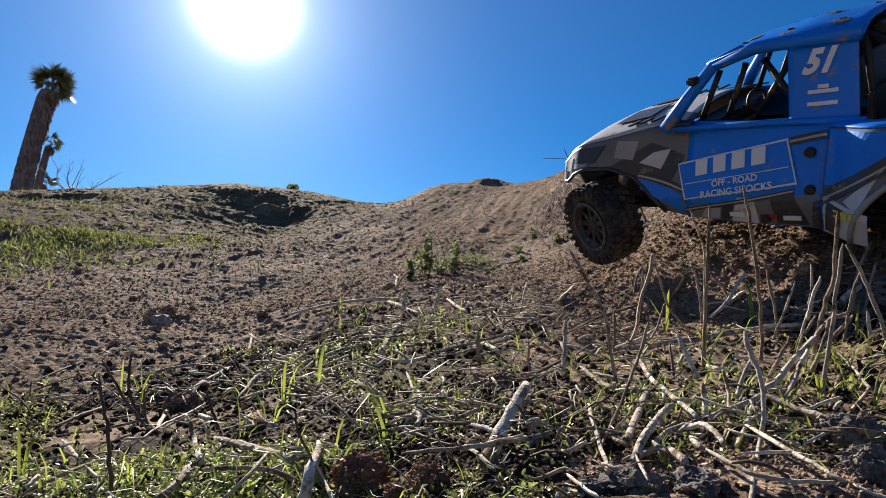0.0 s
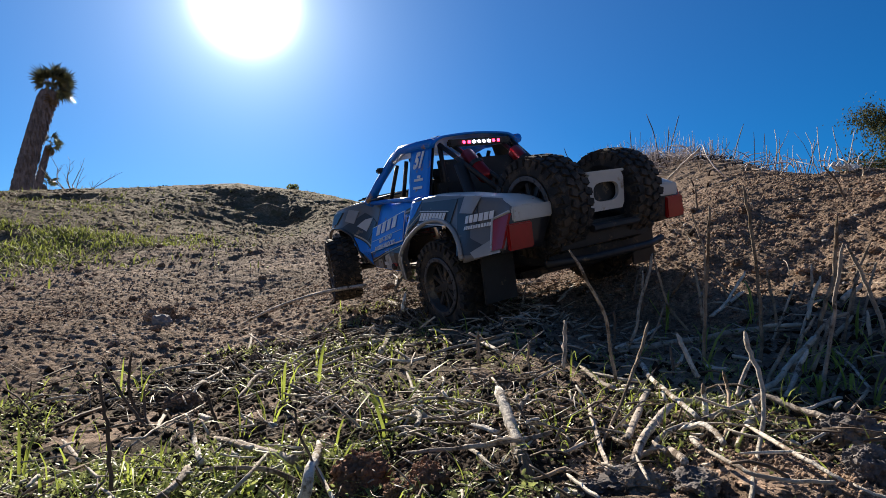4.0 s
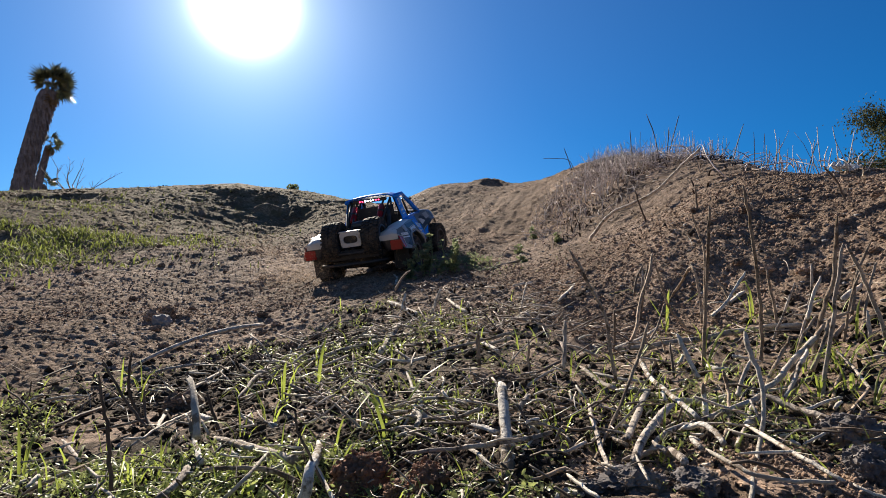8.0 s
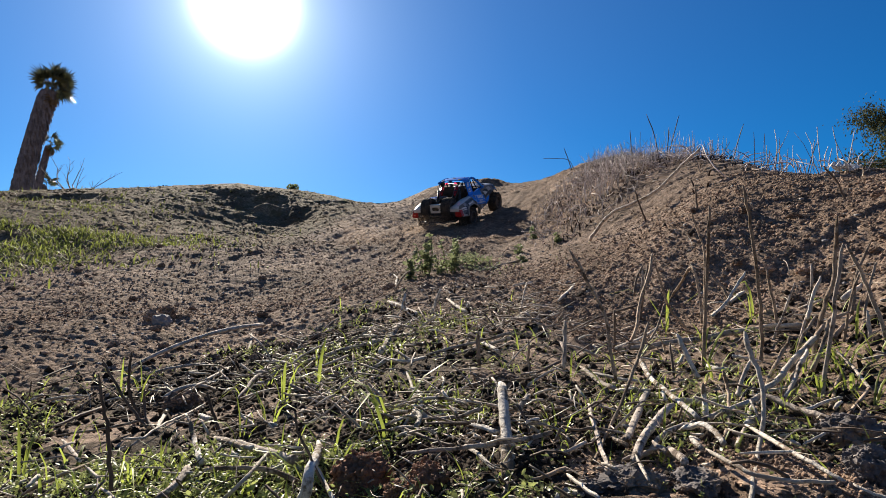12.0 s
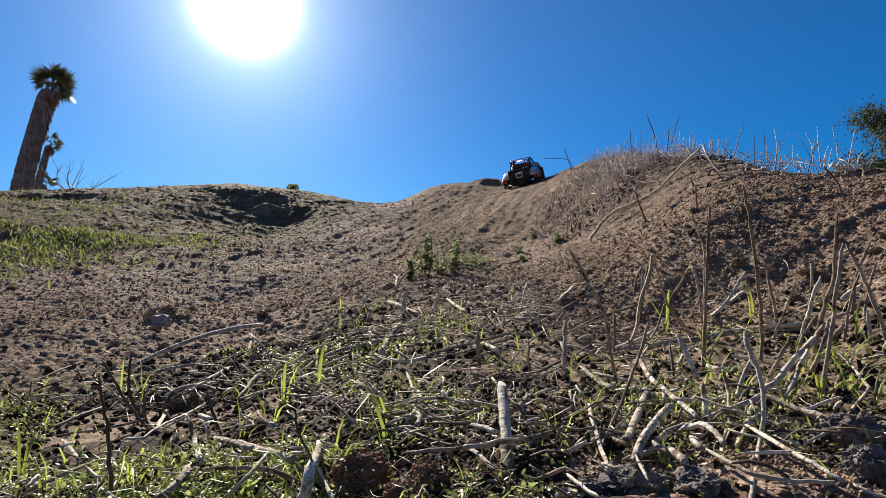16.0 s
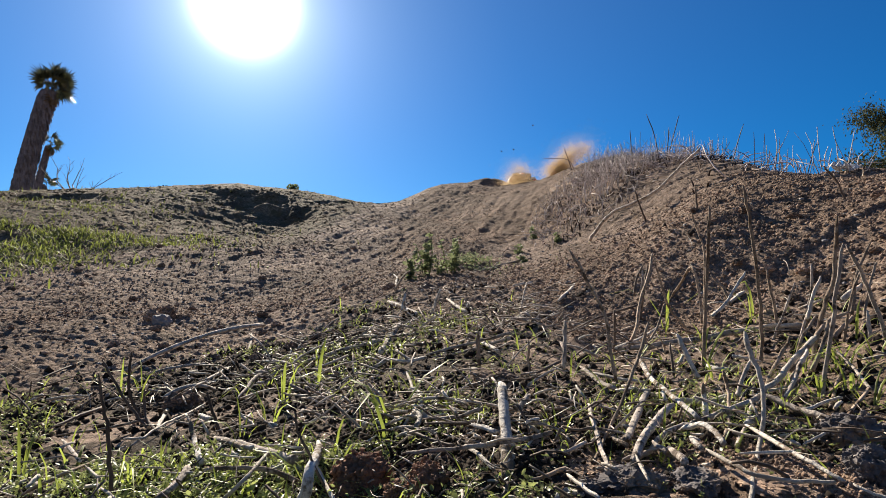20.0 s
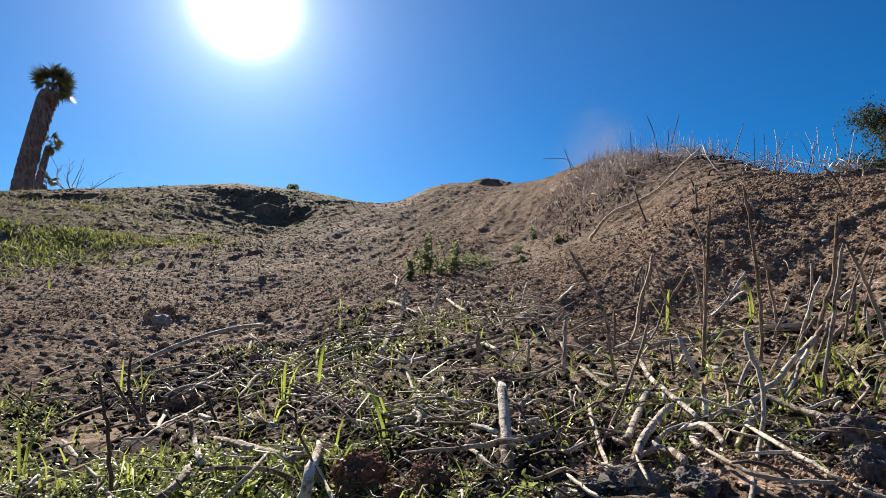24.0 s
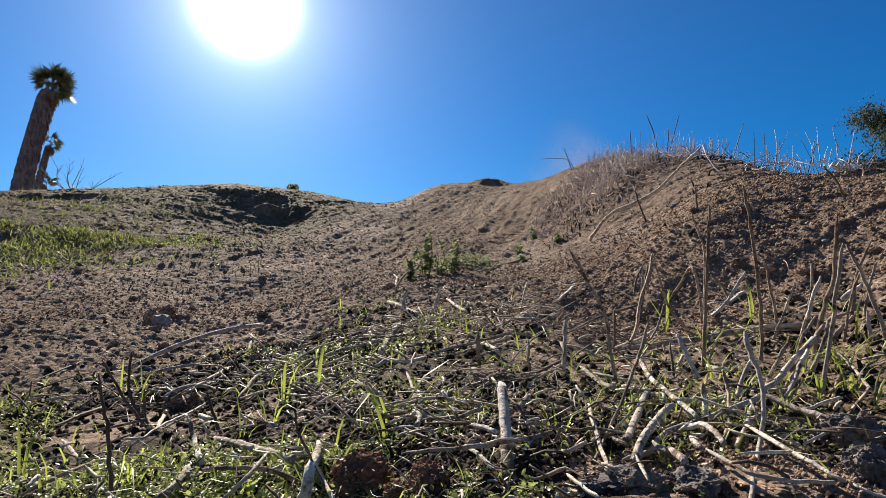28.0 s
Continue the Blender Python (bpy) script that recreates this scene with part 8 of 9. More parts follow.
def between(a, b, up=1.0):
    """The pose of a stick that lies from a to b."""
    a, b = Vector(a), Vector(b)
    x = (b - a).normalized()
    y = Vector((0, 0, 1)).cross(x).normalized()
    z = x.cross(y)
    m = Matrix((x, y, z)).transposed().to_4x4()
    m.translation = (a + b) / 2
    return m


white_log = loose_stick("dead_log", "stalk_white", 0.078, 0.0025, 0.0031, 0.0042, "thick bleached broken stick shoved by the truck")
swept_branch = loose_stick("swept_branch", "stalk_grey", 0.32, 0.016, 0.0030, 0.0042, "grey curved branch swept aside by the truck")
flung_twig = loose_stick("flung_twig", "stalk_dark", 0.082, 0.002, 0.0005, 0.0007, "thin dark twig flung through the air")
curled_stick = loose_stick("curled_stick", "stalk_pale", 0.075, 0.009, 0.0019, 0.0024, "pale curled stick thrown onto the seedlings")


# soil and dust thrown up: (seconds, x, y, z) of each
DUST = []
DUST.append((dust_cloud("dirt_spray", "spray of brown soil thrown by a front wheel", 9000, (0.055, 0.06, 0.085), 0.0005, 0.0022, "flying_soil", 0),
    [(0.0, 0.297, 1.001, -0.528), (0.4, 0.273, 1.035, -0.528), (1.0, 0.245, 1.000, 0.215), (2.0, 0.122, 1.000, 0.215), (3.0, 0.030, 1.004, 0.172), (3.5, -0.055, 1.053, 0.184), (4.6, -0.121, 1.349, -0.556), (28.0, -0.121, 1.349, -0.556)]))
DUST.append((dust_cloud("dirt_spray", "spray of brown soil thrown by a rear wheel", 16000, (0.13, 0.09, 0.06), 0.0003, 0.0008, "flying_soil", 0),
    [(0.0, 0.426, 0.852, -0.528), (2.2, 0.395, 0.883, -0.528), (3.0, 0.106, 0.856, 0.135), (3.5, 0.074, 0.907, 0.133), (5.5, -0.117, 1.156, 0.148), (6.2, -0.052, 1.108, 0.125), (7.5, -0.020, 0.788, -0.595), (28.0, -0.020, 0.788, -0.595)]))
DUST.append((dust_cloud("dust_cloud", "thin brown dust hanging behind the truck", 32000, (0.27, 0.17, 0.075), 0.0004, 0.001, "dust", 0, 0.78),
    [(0.0, 0.290, 0.856, -0.565), (3.6, 0.196, 0.850, -0.564), (5.5, 0.144, 1.153, 0.185), (6.2, 0.335, 1.055, 0.161), (7.0, 0.319, 1.006, 0.145), (8.6, 0.090, 0.726, -0.575), (28.0, 0.090, 0.726, -0.575)]))
DUST.append((dust_cloud("dust_cloud", "thin brown dust hanging behind the truck", 14000, (0.16, 0.13, 0.06), 0.0004, 0.0009, "dust", 0, 0.85),
    [(0.0, -0.287, 1.453, -0.558), (5.0, -0.287, 1.453, -0.558), (6.0, -0.326, 1.358, 0.137), (7.0, -0.398, 1.656, 0.174), (8.0, -0.539, 2.050, 0.263), (9.0, -0.543, 2.298, 0.299), (10.0, -0.535, 2.692, 0.379), (11.0, -0.448, 3.086, 0.460), (12.0, -0.468, 3.481, 0.535), (12.5, -0.404, 3.578, 0.584), (14.2, -0.200, 4.175, 0.022), (28.0, -0.200, 4.175, 0.022)]))
DUST.append((dust_cloud("dust_cloud", "thin brown dust rising behind the rear wheels", 6000, (0.13, 0.11, 0.06), 0.0009, 0.002, "dust", 0, 0.6),
    [(0.0, -0.499, 3.713, -0.120), (9.6, -0.512, 3.527, -0.179), (10.4, -0.388, 2.886, 0.457), (11.2, -0.242, 3.230, 0.544), (12.0, -0.093, 3.574, 0.623), (12.5, 0.025, 3.819, 0.696), (14.5, 0.312, 4.698, 0.967), (15.5, 0.560, 5.236, 1.138), (16.5, 0.725, 5.724, 1.292), (17.4, 0.789, 6.115, 1.409), (18.6, 0.883, 6.404, 1.546), (19.2, 0.918, 6.399, 1.609), (20.0, 0.953, 6.396, 1.637), (21.0, 1.093, 6.400, 1.595), (22.5, 0.829, 4.311, 0.325), (28.0, 0.829, 4.311, 0.325)]))
DUST.append((dust_cloud("dust_cloud", "tan dust rolling at the wheel ruts", 13000, (0.15, 0.11, 0.12), 0.0012, 0.0024, "tan_dust", 0, 1.0),
    [(0.0, 0.833, 6.300, 0.447), (17.2, 0.833, 6.300, 0.447), (18.0, 0.833, 6.300, 1.447), (18.5, 0.882, 6.400, 1.567), (19.0, 0.883, 6.400, 1.609), (19.5, 0.953, 6.400, 1.609), (20.0, 0.953, 6.400, 1.581), (20.5, 0.987, 6.400, 1.531), (21.0, 0.951, 6.400, 1.467), (21.5, 1.020, 6.400, 1.382), (22.6, 1.020, 6.400, 0.382), (28.0, 1.020, 6.400, 0.382)]))
DUST.append((dust_cloud("dust_cloud", "narrow jet of tan dust over the crest", 13000, (0.085, 0.08, 0.14), 0.0011, 0.0022, "tan_dust", 0.15, 1.2),
    [(0.0, 1.288, 6.400, 0.538), (17.2, 1.288, 6.400, 0.538), (18.0, 1.288, 6.400, 1.538), (18.5, 1.361, 6.500, 1.726), (19.0, 1.384, 6.500, 1.806), (19.5, 1.455, 6.500, 1.820), (20.0, 1.482, 6.500, 1.719), (20.5, 1.536, 6.500, 1.588), (21.6, 1.536, 6.500, 0.588), (28.0, 1.536, 6.500, 0.588)]))
DUST.append((dust_cloud("dust_cloud", "tall tan dust plume over the crest", 30000, (0.17, 0.13, 0.17), 0.0011, 0.0022, "tan_dust", 0.35, 1.15),
    [(0.0, 1.463, 6.500, 0.459), (18.4, 1.463, 6.500, 0.459), (19.0, 1.463, 6.500, 1.459), (19.5, 1.503, 6.500, 1.690), (20.0, 1.555, 6.500, 1.806), (20.5, 1.628, 6.500, 1.864), (21.0, 1.729, 6.500, 1.922), (21.5, 1.800, 6.500, 1.922), (23.5, 1.836, 6.400, 1.595), (25.0, 1.836, 6.400, 0.595), (28.0, 1.836, 6.400, 0.595)]))
DUST.append((dust_cloud("dust_cloud", "faint dust drifting off the crest", 17000, (0.34, 0.24, 0.27), 0.0009, 0.0019, "dust", 0, 0.95),
    [(0.0, 1.797, 6.400, 0.752), (20.0, 1.797, 6.400, 0.752), (21.5, 1.797, 6.400, 1.752), (23.5, 1.874, 6.400, 2.024), (24.0, 1.910, 6.400, 2.039), (25.0, 1.838, 6.400, 1.996), (26.0, 1.732, 6.400, 1.952), (27.0, 1.660, 6.400, 1.895), (28.0, 1.589, 6.400, 1.852)]))
DUST.append((dust_cloud("dust_cloud", "brown dust drifting over the standing stalks", 30000, (0.26, 0.14, 0.07), 0.0004, 0.0009, "dust", 0, 0.75),
    [(0.0, 0.363, 1.000, -0.774), (4.6, 0.363, 1.000, -0.774), (5.5, 0.363, 1.000, 0.226), (6.0, 0.414, 0.950, 0.172), (6.5, 0.415, 0.850, 0.140), (7.0, 0.397, 0.750, 0.108), (7.4, 0.387, 0.720, 0.080), (8.4, 0.387, 0.720, -0.920), (28.0, 0.387, 0.720, -0.920)]))
DUST.append((flying_clod(0.011), [(0.0, -0.102, 1.135, -0.576), (5.0, -0.121, 1.349, -0.556), (5.6, -0.130, 0.900, 0.190), (6.0, -0.110, 0.640, 0.117), (6.3, -0.100, 0.516, -0.621), (28.0, -0.100, 0.516, -0.621)]))
DUST.append((flying_clod(0.006), [(0.0, 0.163, 0.708, -0.574), (5.0, 0.196, 0.850, -0.564), (5.5, 0.389, 1.199, 0.237), (6.0, 0.353, 0.957, 0.128), (6.3, 0.201, 0.503, -0.598), (28.0, 0.201, 0.503, -0.598)]))
DUST.append((flying_clod(0.008), [(0.0, -0.196, 1.275, -0.581), (5.0, -0.219, 1.415, -0.557), (5.6, -0.275, 1.254, 0.180), (6.0, -0.286, 1.160, 0.111), (6.4, -0.233, 0.864, -0.629), (28.0, -0.233, 0.864, -0.629)]))
DUST.append((flying_clod(0.0165, 0.66), [(0.0, 0.558, 2.383, -0.267), (23.6, 0.947, 4.307, 0.372), (24.2, 0.573, 3.154, 0.830), (25.0, 0.265, 2.064, 0.669), (25.5, 0.138, 1.955, 0.776), (26.0, 0.023, 1.704, 0.770), (26.5, -0.134, 1.312, 0.660), (27.0, -0.231, 0.828, 0.453), (27.5, -0.372, 0.614, 0.267), (27.8, -0.503, 0.510, 0.075), (28.0, -0.506, 0.466, 0.012)]))
DUST.append((flying_clod(0.013), [(0.0, 0.558, 2.383, -0.267), (23.4, 0.947, 4.307, 0.372), (24.3, 0.149, 2.923, 1.176), (24.6, -0.052, 1.938, 0.969), (25.0, -0.199, 1.305, 0.746), (25.3, -0.306, 0.959, 0.688), (25.7, -0.460, 0.768, 0.567), (26.2, -0.584, 0.501, 0.182), (28.0, -0.574, 0.459, 0.084)]))
DUST.append((flying_clod(0.011), [(0.0, 0.549, 2.460, -0.259), (22.4, 0.933, 4.466, 0.405), (23.0, 0.673, 3.913, 1.339), (23.5, 0.272, 2.041, 0.942), (23.8, 0.196, 1.732, 1.025), (24.0, 0.142, 1.429, 1.051), (24.3, 0.021, 1.132, 0.997), (24.7, -0.159, 0.741, 0.876), (25.2, -0.35, 0.20, 1.0), (25.6, -0.90, 0.10, 0.5), (26.2, -0.95, 0.05, 0.06), (28.0, -0.95, 0.05, 0.06)]))
DUST.append((flying_clod(0.008), [(0.0, 0.549, 2.460, -0.259), (23.8, 0.933, 4.466, 0.405), (24.5, 0.391, 2.935, 1.047), (25.0, 0.280, 2.536, 1.016), (25.5, 0.218, 2.250, 0.842), (26.0, 0.172, 2.070, 0.603), (26.4, 0.157, 2.187, 0.411), (26.7, 0.132, 2.013, -0.439), (28.0, 0.132, 2.013, -0.439)]))
DUST.append((flying_clod(0.007), [(0.0, 0.549, 2.460, -0.259), (24.6, 0.933, 4.466, 0.405), (25.4, 0.101, 2.531, 1.069), (26.0, -0.012, 2.135, 1.011), (26.6, -0.182, 1.747, 0.851), (27.0, -0.279, 1.560, 0.699), (27.5, -0.398, 1.377, 0.492), (28.0, -0.496, 1.300, 0.229)]))
DUST.append((flying_clod(0.006), [(0.0, 0.122, 0.980, -0.549), (2.2, 0.065, 1.318, -0.527), (2.6, -0.111, 1.087, 0.362), (3.0, -0.133, 1.082, 0.429), (3.5, -0.178, 1.130, 0.444), (4.2, -0.366, 1.524, -0.559), (28.0, -0.366, 1.524, -0.559)]))
DUST.append((flying_clod(0.007), [(0.0, 0.122, 0.980, -0.549), (2.3, 0.065, 1.318, -0.527), (2.7, -0.100, 1.090, 0.338), (3.0, -0.120, 1.084, 0.397), (3.5, -0.154, 1.135, 0.395), (4.2, -0.287, 1.453, -0.558), (28.0, -0.287, 1.453, -0.558)]))
DUST.append((flying_clod(0.004), [(0.0, 0.122, 0.980, -0.549), (2.2, 0.065, 1.318, -0.527), (2.6, -0.064, 1.084, 0.397), (3.0, -0.088, 1.080, 0.451), (3.5, -0.100, 1.077, 0.480), (4.4, -0.248, 1.411, -0.557), (28.0, -0.248, 1.411, -0.557)]))
DUST.append((flying_clod(0.004), [(0.0, 0.122, 0.980, -0.549), (2.1, 0.065, 1.318, -0.527), (2.6, -0.135, 1.077, 0.480), (3.0, -0.148, 1.073, 0.521), (3.5, -0.165, 1.070, 0.562), (4.6, -0.324, 1.483, -0.558), (28.0, -0.324, 1.483, -0.558)]))
DUST.append((flying_clod(0.004), [(0.0, 0.122, 0.980, -0.549), (2.2, 0.065, 1.318, -0.527), (2.7, -0.028, 1.080, 0.444), (3.0, -0.044, 1.077, 0.483), (3.5, -0.076, 1.075, 0.503), (4.6, -0.219, 1.415, -0.557), (28.0, -0.219, 1.415, -0.557)]))
DUST.append((flying_clod(0.003), [(0.0, 0.122, 0.980, -0.549), (2.2, 0.065, 1.318, -0.527), (2.7, -0.153, 1.083, 0.409), (3.0, -0.170, 1.080, 0.447), (3.5, -0.206, 1.078, 0.468), (4.6, -0.417, 1.595, -0.560), (28.0, -0.417, 1.595, -0.560)]))
DUST.append((flying_clod(0.008), [(0.0, 0.122, 0.980, -0.549), (2.0, 0.065, 1.318, -0.527), (2.5, -0.414, 0.972, 0.537), (3.0, -0.561, 0.820, 0.553), (3.4, -0.637, 0.678, 0.457), (4.0, -0.701, 0.601, 0.184), (28.0, -0.701, 0.601, 0.184)]))
DUST.append((flying_clod(0.01), [(0.0, 0.779, 4.053, 0.229), (18.9, 0.779, 4.053, 0.229), (19.5, 1.007, 6.273, 1.903), (20.0, 0.835, 6.074, 1.882), (20.5, 0.861, 5.962, 2.018), (21.0, 0.750, 5.872, 1.891), (21.5, 0.579, 5.473, 1.867), (23.0, 0.028, 1.610, -0.492), (28.0, 0.028, 1.610, -0.492)]))
DUST.append((flying_clod(0.009), [(0.0, 0.779, 4.053, 0.229), (18.9, 0.779, 4.053, 0.229), (19.5, 1.042, 6.261, 2.040), (20.0, 1.063, 6.049, 2.168), (20.5, 0.783, 5.876, 1.846), (21.0, 0.944, 5.854, 2.104), (21.5, 1.334, 5.460, 2.017), (23.0, 0.203, 1.624, -0.491), (28.0, 0.203, 1.624, -0.491)]))
DUST.append((flying_clod(0.008), [(0.0, 0.779, 4.053, 0.229), (18.9, 0.779, 4.053, 0.229), (19.5, 0.800, 6.279, 1.834), (20.0, 0.695, 6.076, 1.862), (20.5, 0.718, 5.884, 1.762), (21.0, 0.653, 5.893, 1.653), (21.5, 0.730, 5.457, 2.047), (23.0, -0.136, 1.506, -0.527), (28.0, -0.136, 1.506, -0.527)]))
DUST.append((flying_clod(0.012), [(0.0, -0.402, 2.592, -0.413), (9.8, -0.375, 2.805, -0.373), (10.5, -0.376, 2.595, 0.344), (11.0, -0.428, 2.500, 0.283), (11.5, -0.502, 2.405, 0.214), (12.0, -0.477, 1.857, -0.526), (28.0, -0.477, 1.857, -0.526)]))
DUST.append((flying_clod(0.01), [(0.0, -0.402, 2.592, -0.413), (9.8, -0.375, 2.805, -0.373), (10.5, -0.404, 2.594, 0.358), (11.0, -0.482, 2.502, 0.262), (11.5, -0.435, 1.809, -0.526), (28.0, -0.435, 1.809, -0.526)]))
DUST.append((flying_clod(0.012), [(0.0, -0.402, 2.592, -0.413), (4.6, -0.136, 1.506, -0.527), (5.2, -0.258, 1.295, 0.285), (5.5, -0.290, 1.194, 0.289), (6.0, -0.309, 1.210, -0.611), (28.0, -0.309, 1.210, -0.611)]))
DUST.append((flying_clod(0.0065), [(0.0, 0.362, 1.200, -0.779), (5.0, 0.362, 1.200, -0.779), (5.6, 0.362, 1.200, 0.421), (5.9, 0.432, 1.200, 0.566), (6.1, 0.465, 1.150, 0.626), (6.3, 0.511, 1.100, 0.680), (6.5, 0.573, 1.050, 0.719), (6.7, 0.631, 1.000, 0.722), (7.0, 0.742, 0.950, 0.661), (7.6, 0.742, 0.950, -0.539), (28.0, 0.742, 0.950, -0.539)]))
DUST.append((flying_clod(0.006), [(0.0, 0.322, 1.300, -0.714), (5.0, 0.322, 1.300, -0.714), (5.7, 0.322, 1.300, 0.486), (6.1, 0.252, 1.300, 0.561), (6.3, 0.214, 1.300, 0.573), (6.5, 0.162, 1.300, 0.566), (6.7, 0.094, 1.300, 0.507), (6.9, 0.037, 1.300, 0.413), (7.4, 0.037, 1.300, -0.787), (28.0, 0.037, 1.300, -0.787)]))
DUST.append((flying_clod(0.003), [(0.0, -0.697, 1.200, -0.723), (5.0, -0.697, 1.200, -0.723), (5.5, -0.697, 1.200, 0.477), (5.7, -0.456, 1.200, 0.562), (5.9, -0.517, 1.200, 0.610), (6.2, -0.580, 1.200, 0.528), (6.8, -0.580, 1.200, -0.672), (28.0, -0.580, 1.200, -0.672)]))


# ---- what moves ----
def motions():
    drive = [
    (0.0, 0.620, 0.861, 0.275, -26.4, -10.1, 127.5), (0.7, 0.548, 0.837, 0.262, -27.0, -1.9, 129.2),
    (1.4, 0.487, 0.854, 0.248, -25.2, 2.8, 134.0), (2.0, 0.420, 0.877, 0.220, -19.1, 2.9, 136.7),
    (2.6, 0.337, 0.907, 0.180, -14.4, 2.8, 136.2), (3.3, 0.224, 1.057, 0.186, -15.4, -2.4, 129.1),
    (3.5, 0.168, 1.085, 0.176, -12.6, -3.4, 127.6),
    (5.5, -0.106, 1.536, 0.178, -10.2, -8.8, 100.4), (6.0, -0.177, 1.748, 0.200, -7.2, -10.0, 97.0),
    (7.0, -0.216, 2.002, 0.238, -9.9, -11.0, 87.5), (8.0, -0.246, 2.359, 0.292, -6.3, -14.6, 79.6),
    (9.0, -0.218, 2.756, 0.378, -6.5, -17.5, 72.3), (10.0, -0.157, 3.242, 0.498, 0.4, -20.7, 61.7),
    (11.0, -0.032, 3.608, 0.611, 1.9, -20.9, 61.0), (12.0, 0.147, 4.039, 0.748, 3.0, -22.9, 61.5),
    (14.5, 0.662, 5.135, 1.133, -3.3, -22.6, 69.1), (15.5, 0.877, 5.732, 1.333, -8.2, -21.8, 73.9),
    (17.0, 1.065, 6.371, 1.551, -9.1, -18.7, 78.8), (18.5, 1.109, 7.014, 1.653, 0.1, -12.1, 87.8),
    (19.5, 1.13, 7.5, 1.66, 0.0, -4.0, 90.0), (21.5, 1.2, 8.6, 1.58, 0.0, 4.0, 88.0),
    (28.0, 1.6, 11.5, 1.2, 0.0, 6.0, 80.0)]
    rows = [(t, pose(x, y, z, a, b, c)) for t, x, y, z, a, b, c in drive]
    walk(truck, rows)
    # the wheels roll (and slip) with the way gone; the front ones steer
    steer = ((0, -16), (0.5, -34), (0.9, -44), (2, -44), (3, -24), (3.5, -15), (5.5, -12), (7, -12), (9, -12), (10, -4), (12, 0), (14.5, 6), (17, 8), (18.5, 2), (28, 0))
    sag_t = (0, 0.7, 1.4, 2.0, 2.6, 3.3, 5.5, 28)       # each wheel hangs or yields on its springs as it crosses the bank's foot
    sag = {("front_wheel", 1): (0.012, 0.004, 0, 0, 0, 0.008, 0, 0), ("front_wheel", -1): (0.03, 0.045, 0.05, 0.04, 0.018, 0.03, 0.01, 0),
           ("rear_wheel", 1): (-0.03, -0.01, 0.015, 0.025, 0.015, 0.01, 0, 0), ("rear_wheel", -1): (-0.03, 0, 0.01, 0, -0.02, -0.02, 0, 0)}
    key_t, gone = [0.0], [0.0]
    for a, b in zip(drive, drive[1:]):
        key_t.append(b[0])
        gone.append(gone[-1] + math.dist(a[1:4], b[1:4]) * 1.25)
    times = [28.0 * i / 280 for i in range(281)]
    for (name, s), hub in wheels.items():
        x, y = (AXLE_F if name == "front_wheel" else AXLE_R), s * TRACK
        spin_rows = []
        for t in times:
            turn = math.degrees(float(np.interp(t, key_t, gone)) / WHEEL_R)
            st = float(np.interp(t, [p[0] for p in steer], [p[1] for p in steer])) if name == "front_wheel" else 0.0
            spin_rows.append((t, pose(x, y, HUB_Z - float(np.interp(t, sag_t, sag[(name, s)])), 0, 0, st) @ pose(0, 0, 0, 0, turn, 0)))
        walk(hub, spin_rows)

    LOG_WAY = [(0.0, 0.052, 0.318, 0.114, 0.016, 0.238, 0.082), (1.3, 0.052, 0.318, 0.114, 0.016, 0.238, 0.082), (1.6, 0.039, 0.304, 0.113, 0.029, 0.238, 0.082), (1.9, 0.026, 0.298, 0.106, 0.041, 0.237, 0.089), (2.3, 0.028, 0.298, 0.107, 0.040, 0.238, 0.087), (3.0, 0.032, 0.298, 0.107, 0.038, 0.238, 0.085), (3.5, 0.032, 0.298, 0.107, 0.038, 0.238, 0.085), (5.5, 0.033, 0.298, 0.110, 0.029, 0.238, 0.084), (28.0, 0.033, 0.298, 0.110, 0.029, 0.238, 0.084)]
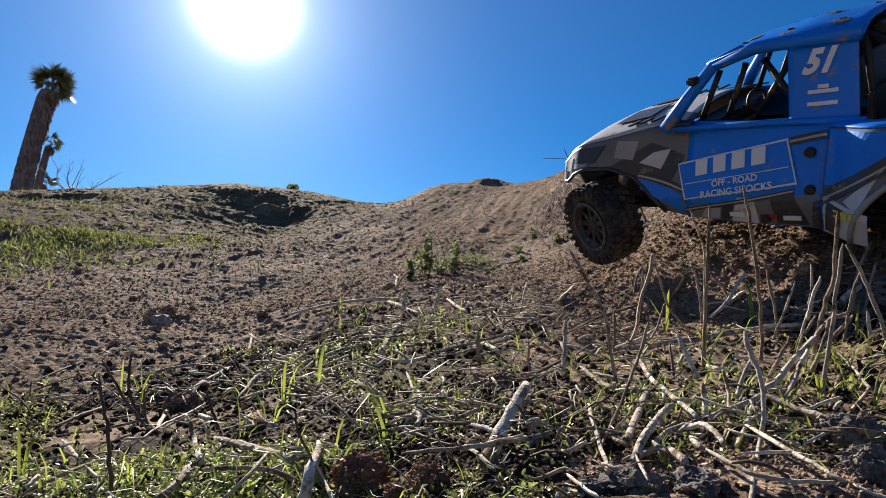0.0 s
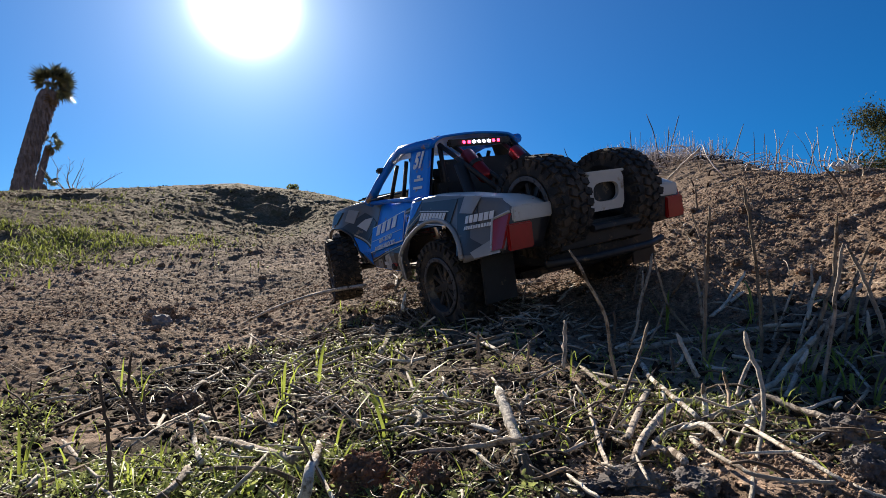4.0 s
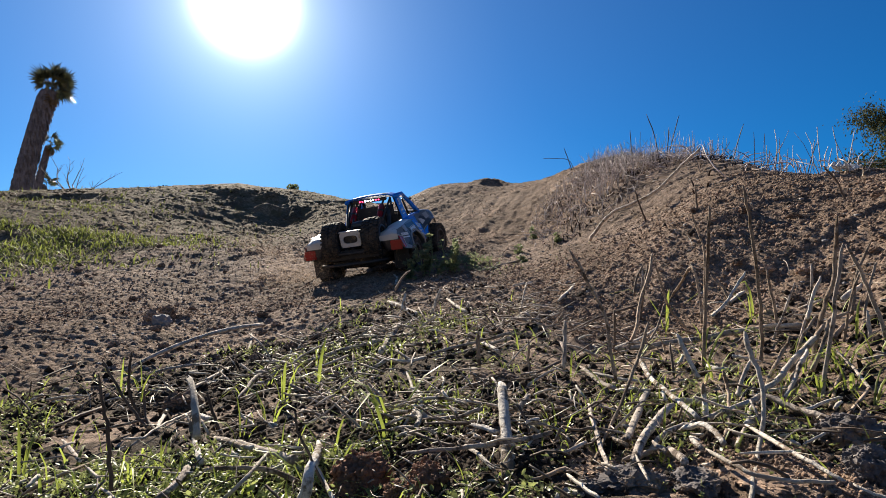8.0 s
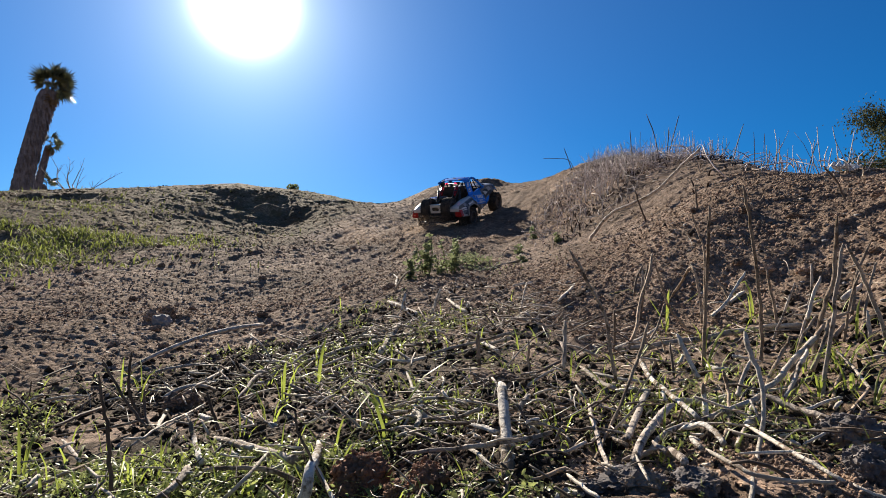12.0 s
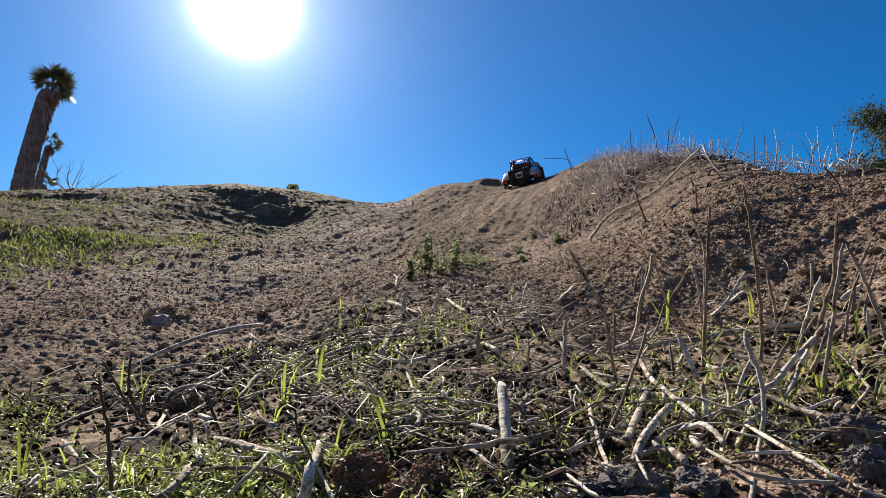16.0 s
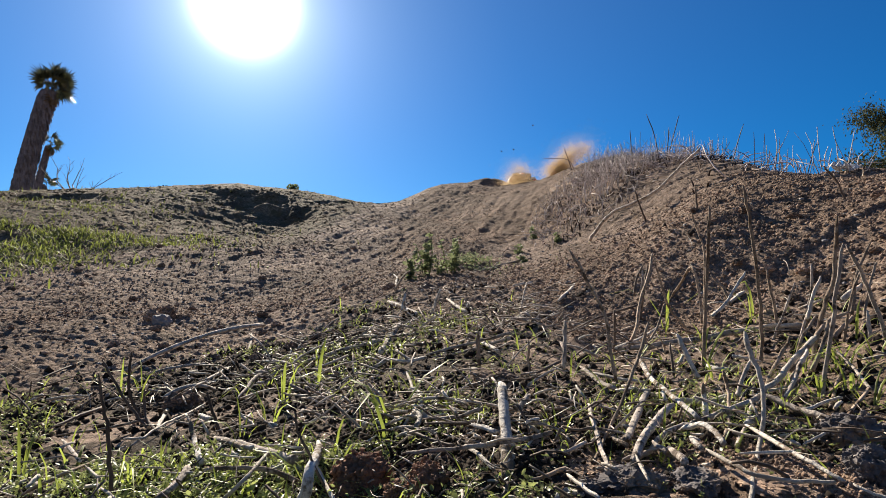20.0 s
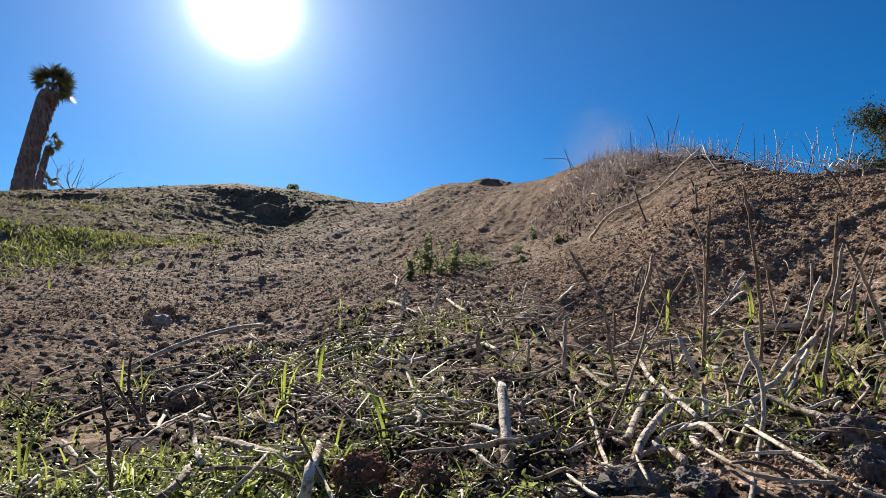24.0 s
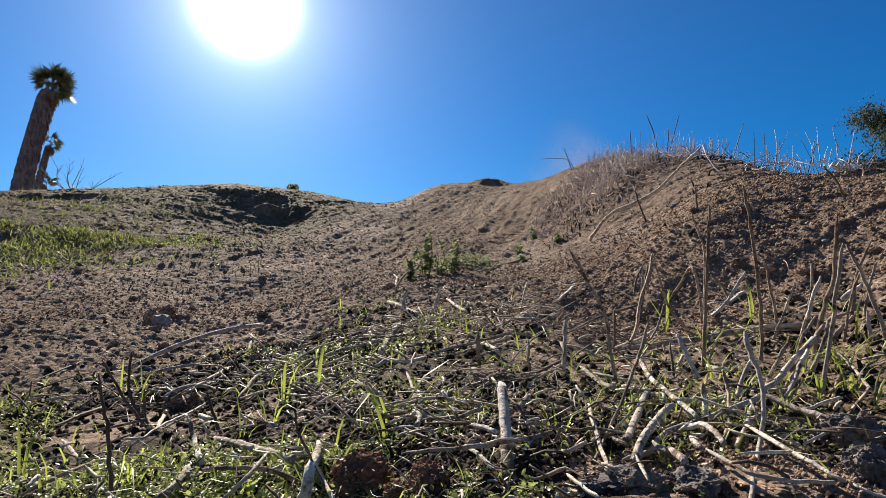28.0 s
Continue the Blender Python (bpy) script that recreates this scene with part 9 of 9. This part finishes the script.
    BRANCH_WAY = [(0.0, -0.397, 1.354, 0.107, -0.136, 1.377, 0.148), (2.5, -0.397, 1.354, 0.107, -0.136, 1.377, 0.148), (3.5, -0.398, 1.310, 0.109, -0.186, 1.204, 0.173), (5.5, -0.455, 1.012, 0.082, -0.378, 1.206, 0.152), (7.0, -0.496, 0.884, 0.049, -0.402, 1.111, 0.093), (28.0, -0.496, 0.884, 0.049, -0.402, 1.111, 0.093)]
    CURL_WAY = [(0.0, -0.273, 0.535, 0.050, -0.313, 0.759, 0.048), (4.0, -0.273, 0.535, 0.050, -0.313, 0.759, 0.048), (5.5, -0.206, 0.412, 0.117, -0.136, 0.294, 0.085), (7.0, -0.190, 0.388, 0.114, -0.134, 0.294, 0.085), (8.0, -0.176, 0.368, 0.109, -0.133, 0.294, 0.083), (9.5, -0.314, 0.615, 0.047, -0.292, 0.667, 0.045), (28.0, -0.314, 0.615, 0.047, -0.292, 0.667, 0.045)]
    TWIG_WAY = [(0.0, -0.547, 1.000, -0.460, -0.479, 1.000, -0.484), (4.6, -0.547, 1.000, -0.460, -0.479, 1.000, -0.484), (5.5, -0.547, 1.000, 0.640, -0.479, 1.000, 0.616), (5.7, -0.583, 1.000, 0.626, -0.511, 1.000, 0.602), (5.9, -0.618, 1.000, 0.616, -0.549, 1.000, 0.573), (6.1, -0.654, 1.000, 0.592, -0.574, 1.000, 0.562), (6.3, -0.693, 1.000, 0.563, -0.607, 1.000, 0.539), (6.5, -0.714, 1.000, 0.537, -0.626, 1.000, 0.519), (6.7, -0.739, 1.000, 0.494, -0.664, 1.000, 0.489), (7.0, -0.773, 1.000, 0.424, -0.696, 1.000, 0.433), (7.8, -0.773, 1.000, -0.676, -0.696, 1.000, -0.667), (28.0, -0.773, 1.000, -0.676, -0.696, 1.000, -0.667)]
    for ob, way in ((flung_twig, TWIG_WAY), (white_log, LOG_WAY), (swept_branch, BRANCH_WAY), (curled_stick, CURL_WAY)):
        walk(ob, [(t, between((ax, ay, az + 0.006), (bx, by, bz + 0.006))) for t, ax, ay, az, bx, by, bz in way])
    for k, (ob, way) in enumerate(DUST):
        spin = 25.0 if ob.name.startswith("flung") else 0.0
        walk(ob, [(t, pose(x, y, z, spin * i, spin * 0.2 * i, 0)) for i, (t, x, y, z) in enumerate(way)])


motions()
